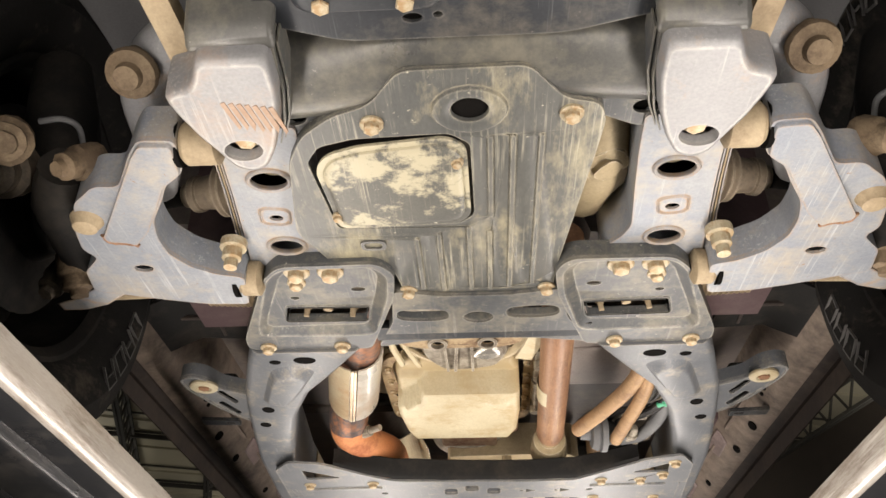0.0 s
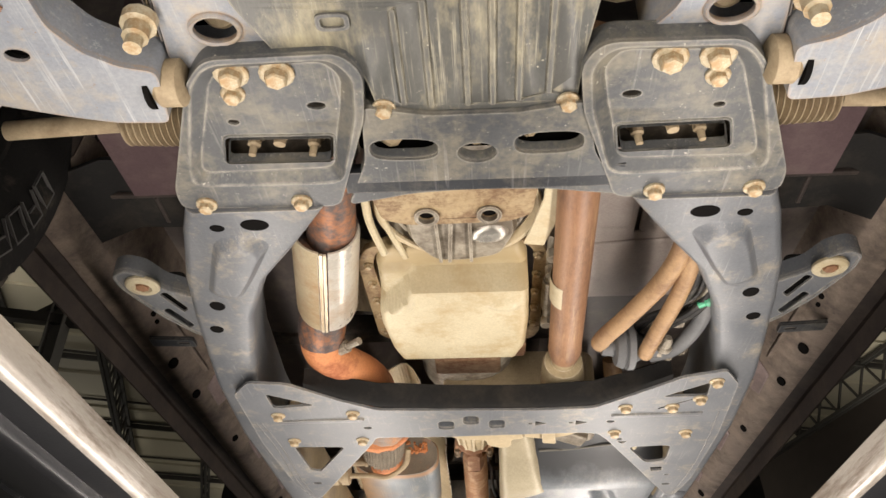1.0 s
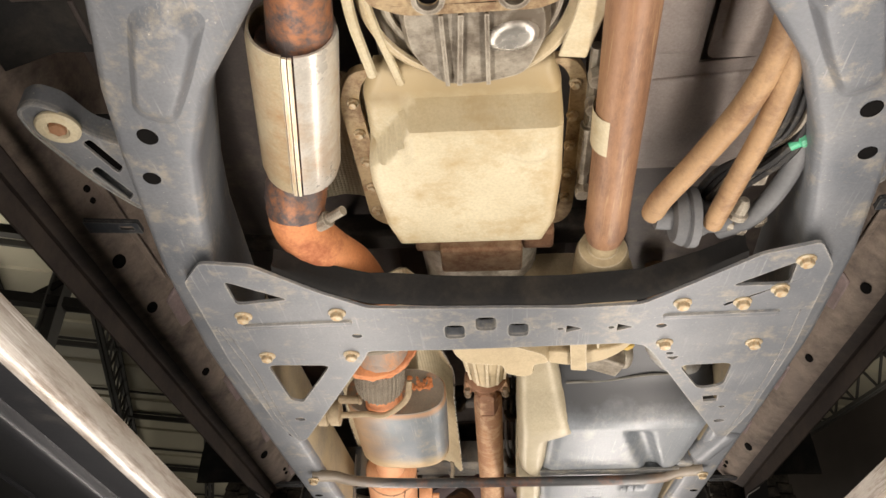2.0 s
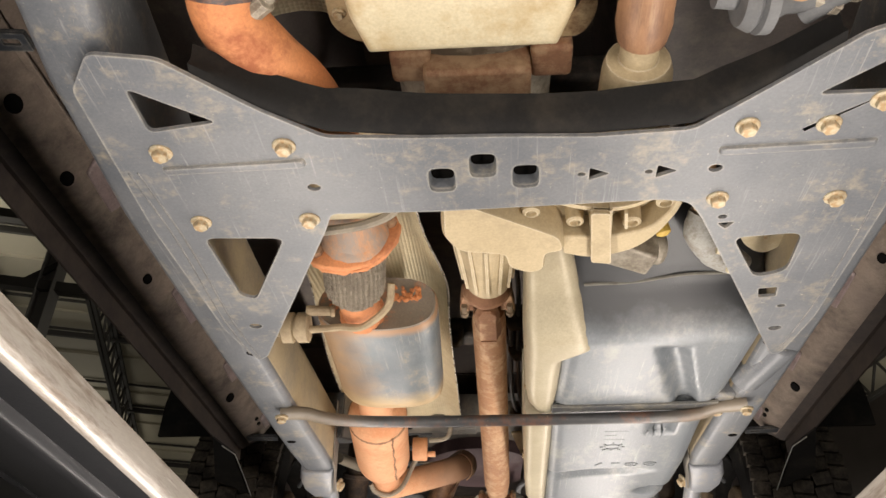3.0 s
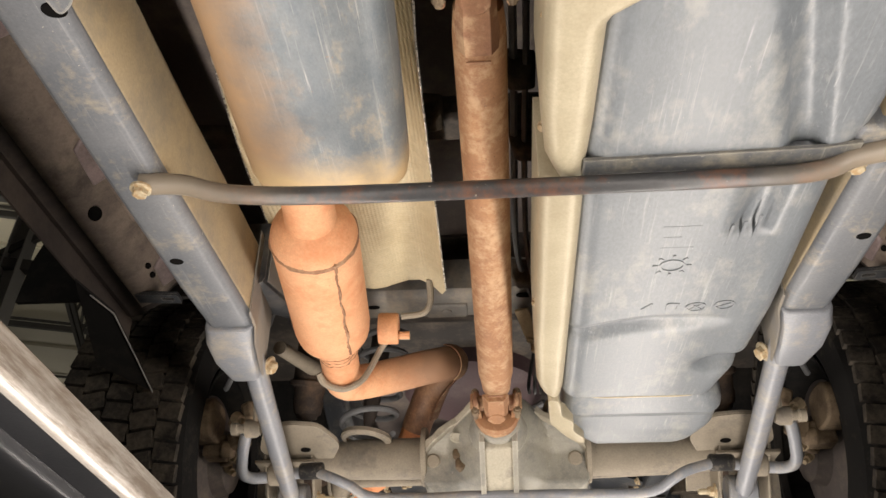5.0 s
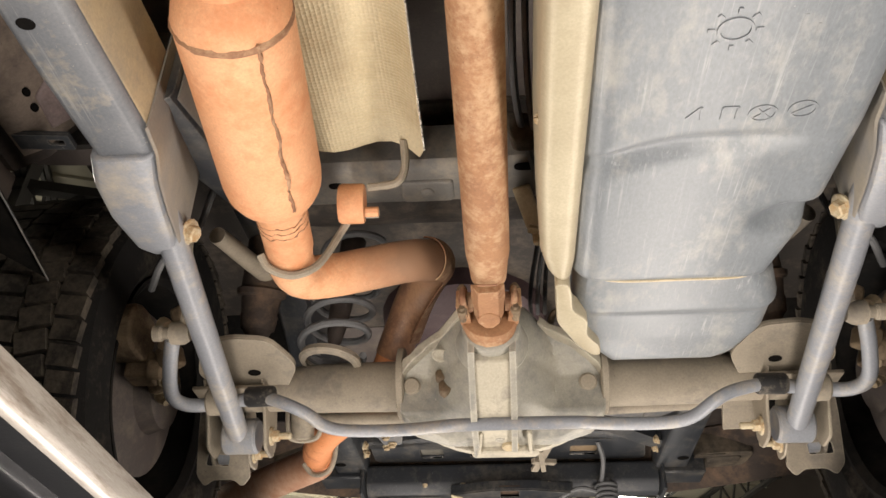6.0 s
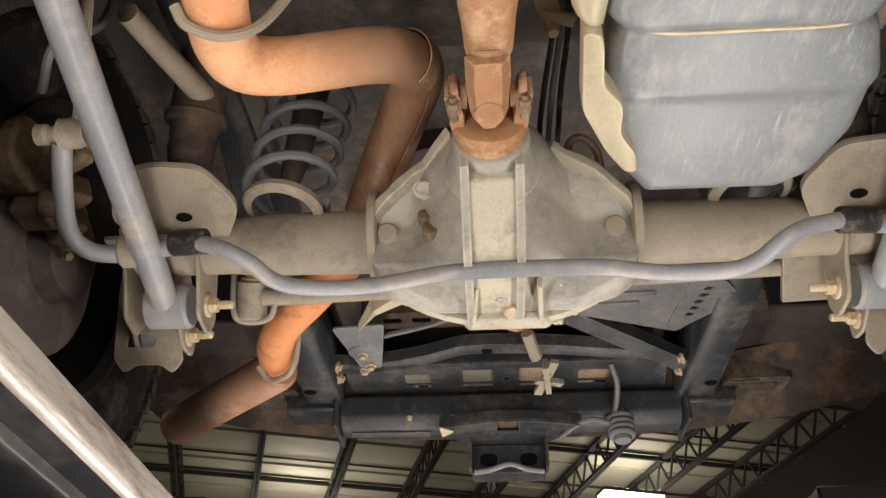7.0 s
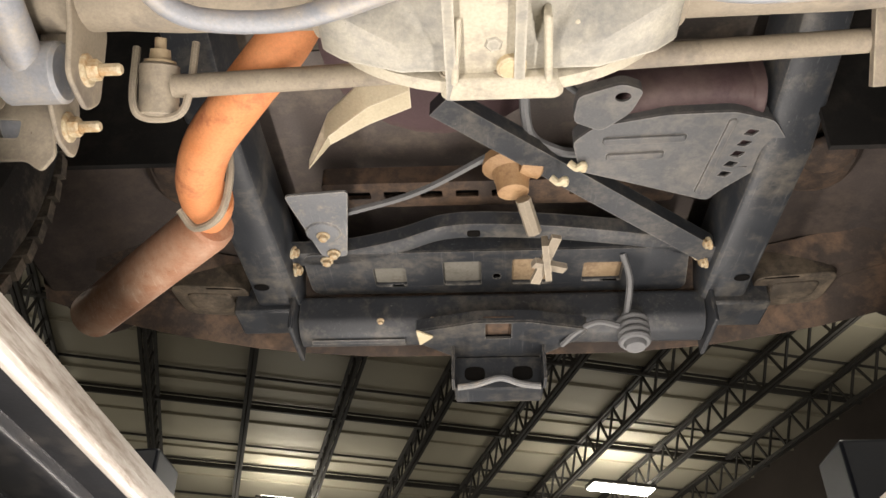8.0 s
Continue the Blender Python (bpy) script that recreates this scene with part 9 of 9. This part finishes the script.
can = part("canister", bm, BODY, suv, "dark purplish charcoal canister", angle=50)
bm = bmesh.new()
slots = []
for k in range(5):
    x, y = 0.402 - 0.005 * k, 4.195 + 0.026 * k
    slots.append(fillet([(x - 0.012, y + 0.004), (x - 0.004, y - 0.009), (x + 0.013, y - 0.004), (x + 0.004, y + 0.008)], 0.002))
plate(bm, fillet([(0.117, 4.208), (0.150, 4.172), (0.262, 4.148), (0.367, 4.146), (0.433, 4.168), (0.465, 4.216), (0.448, 4.272), (0.384, 4.345), (0.368, 4.372), (0.135, 4.282)], 0.012), slots, 2.212, 0.004, lip=0.03)
for x0, x1, y in ((0.165, 0.30, 4.205), (0.175, 0.27, 4.245)):
    press(bm, fillet([(x0, y - 0.008), (x1, y - 0.012), (x1, y + 0.004), (x0, y + 0.008)], 0.006), 2.212, 0.005, 0.006)
press(bm, fillet([(0.360, 4.160), (0.372, 4.160), (0.352, 4.355), (0.340, 4.345)], 0.004), 2.212, 0.004, 0.004)
guard2 = part("canister_guard", bm, GUARD_GREY, suv, "dark slotted canister guard", bevel=0.002)
bm = bmesh.new()
plate(bm, fillet([(0.115, 4.095), (0.112, 4.150), (0.158, 4.174), (0.200, 4.134), (0.215, 4.085), (0.180, 4.070)], 0.012), [oval(0.184, 4.098, 0.012, 0.010)], 2.204, 0.005, lip=0.02)
part("guard_bracket", bm, GUARD_GREY, guard2, "bent bracket with a round hole", bevel=0.002)
for x, y in ((0.128, 4.262), (0.100, 4.300)):
    bm = bmesh.new()
    tube(bm, [(x - 0.012, y, 2.215), (x, y + 0.002, 2.205), (x + 0.010, y - 0.006, 2.205), (x + 0.012, y + 0.012, 2.21)], 0.0065, 8)
    part("clip", bm, CREAM, guard2, "small cream hose clip")
fasten(guard2, BOLT, [(0.468, 4.285, 2.222)])
bm = bmesh.new()
tube(bm, [(0.10, 4.05, 2.30), (0.045, 4.12, 2.29), (0.05, 4.24, 2.27), (0.10, 4.275, 2.255), (0.15, 4.28, 2.25)], 0.009, 8)
tube(bm, [(0.12, 4.06, 2.30), (0.10, 4.13, 2.29), (0.14, 4.17, 2.28), (0.2, 4.17, 2.28)], 0.006, 8)
part("vapour_hose", bm, GREY_RUBBER, can, "grey vapour hoses")
bm = bmesh.new()
rings = []
for u in [i / 30 for i in range(31)]:
    x = 0.94 * math.sin(math.pi * (u - 0.5))
    y = 4.912 - 0.17 * (abs(x) / 0.79) ** 3 + 0.004 * math.sin(x * 41) * math.sin(x * 17)
    rings.append([(x, y + a, z) for a, z in ((-0.20, 2.30), (-0.16, 2.245), (-0.12, 2.235), (-0.10, 2.243), (-0.05, 2.232), (-0.03, 2.215 + 0.006 * math.sin(x * 29)), (0.0, 2.185), (0.015, 2.20), (0.05, 2.40), (-0.02, 2.42))])
loft(bm, rings)
part("bumper_beam", bm, STAIN, suv, "grimy underside of the rear bumper")
for x in (-0.50, 0.50):
    bm = bmesh.new()
    box(bm, (x, 4.74, 2.215), (0.13, 0.10, 0.06))
    part("bumper_stay", bm, BLACK, suv, "black bumper stay", bevel=0.006)
bm = bmesh.new()
tube(bm, [(-0.30, 4.45, 2.26), (-0.15, 4.40, 2.27), (0.0, 4.30, 2.28)], 0.007, 6)
part("winch_cable", bm, GREY_RUBBER, winch, "dark winch guide tube")
bm = bmesh.new()
loft(bm, [[(x * k - 0.10, 4.12 + yy * k, z) for x, yy in oval(0, 0, 0.20, 0.22, n=24)] for k, z in ((1.05, 2.42), (1.0, 2.36), (0.86, 2.345))])
part("spare_well", bm, BODY, suv, "purplish pressed floor bulge", angle=50)

# plain closed body above the floor
bm = bmesh.new()
rows = [(0.02, 0.66, 2.42, 2.80), (0.12, 0.84, 2.40, 2.98), (0.9, 0.90, 2.46, 3.06), (1.35, 0.90, 2.46, 3.12), (1.95, 0.86, 2.46, 3.62), (2.3, 0.85, 2.46, 3.70), (4.2, 0.85, 2.46, 3.70), (4.72, 0.87, 2.46, 3.58), (4.90, 0.86, 2.44, 3.05)]
rings = []
for y, w, low, top in rows:
    belt = min(top, 3.08)
    rings.append([(-w * 0.97, y, low), (-w * 1.04, y, low + 0.25), (-w * 1.04, y, belt - 0.04), (-w * (0.97 if top > 3.2 else 0.92), y, belt), (-w * 0.80, y, top - 0.03), (-w * 0.68, y, top), (w * 0.68, y, top), (w * 0.80, y, top - 0.03), (w * (0.97 if top > 3.2 else 0.92), y, belt), (w * 1.04, y, belt - 0.04), (w * 1.04, y, low + 0.25), (w * 0.97, y, low)])
loft(bm, rings)
part("body_shell", bm, BODY_PAINT, suv, "plain grey painted body above the underside", angle=25)
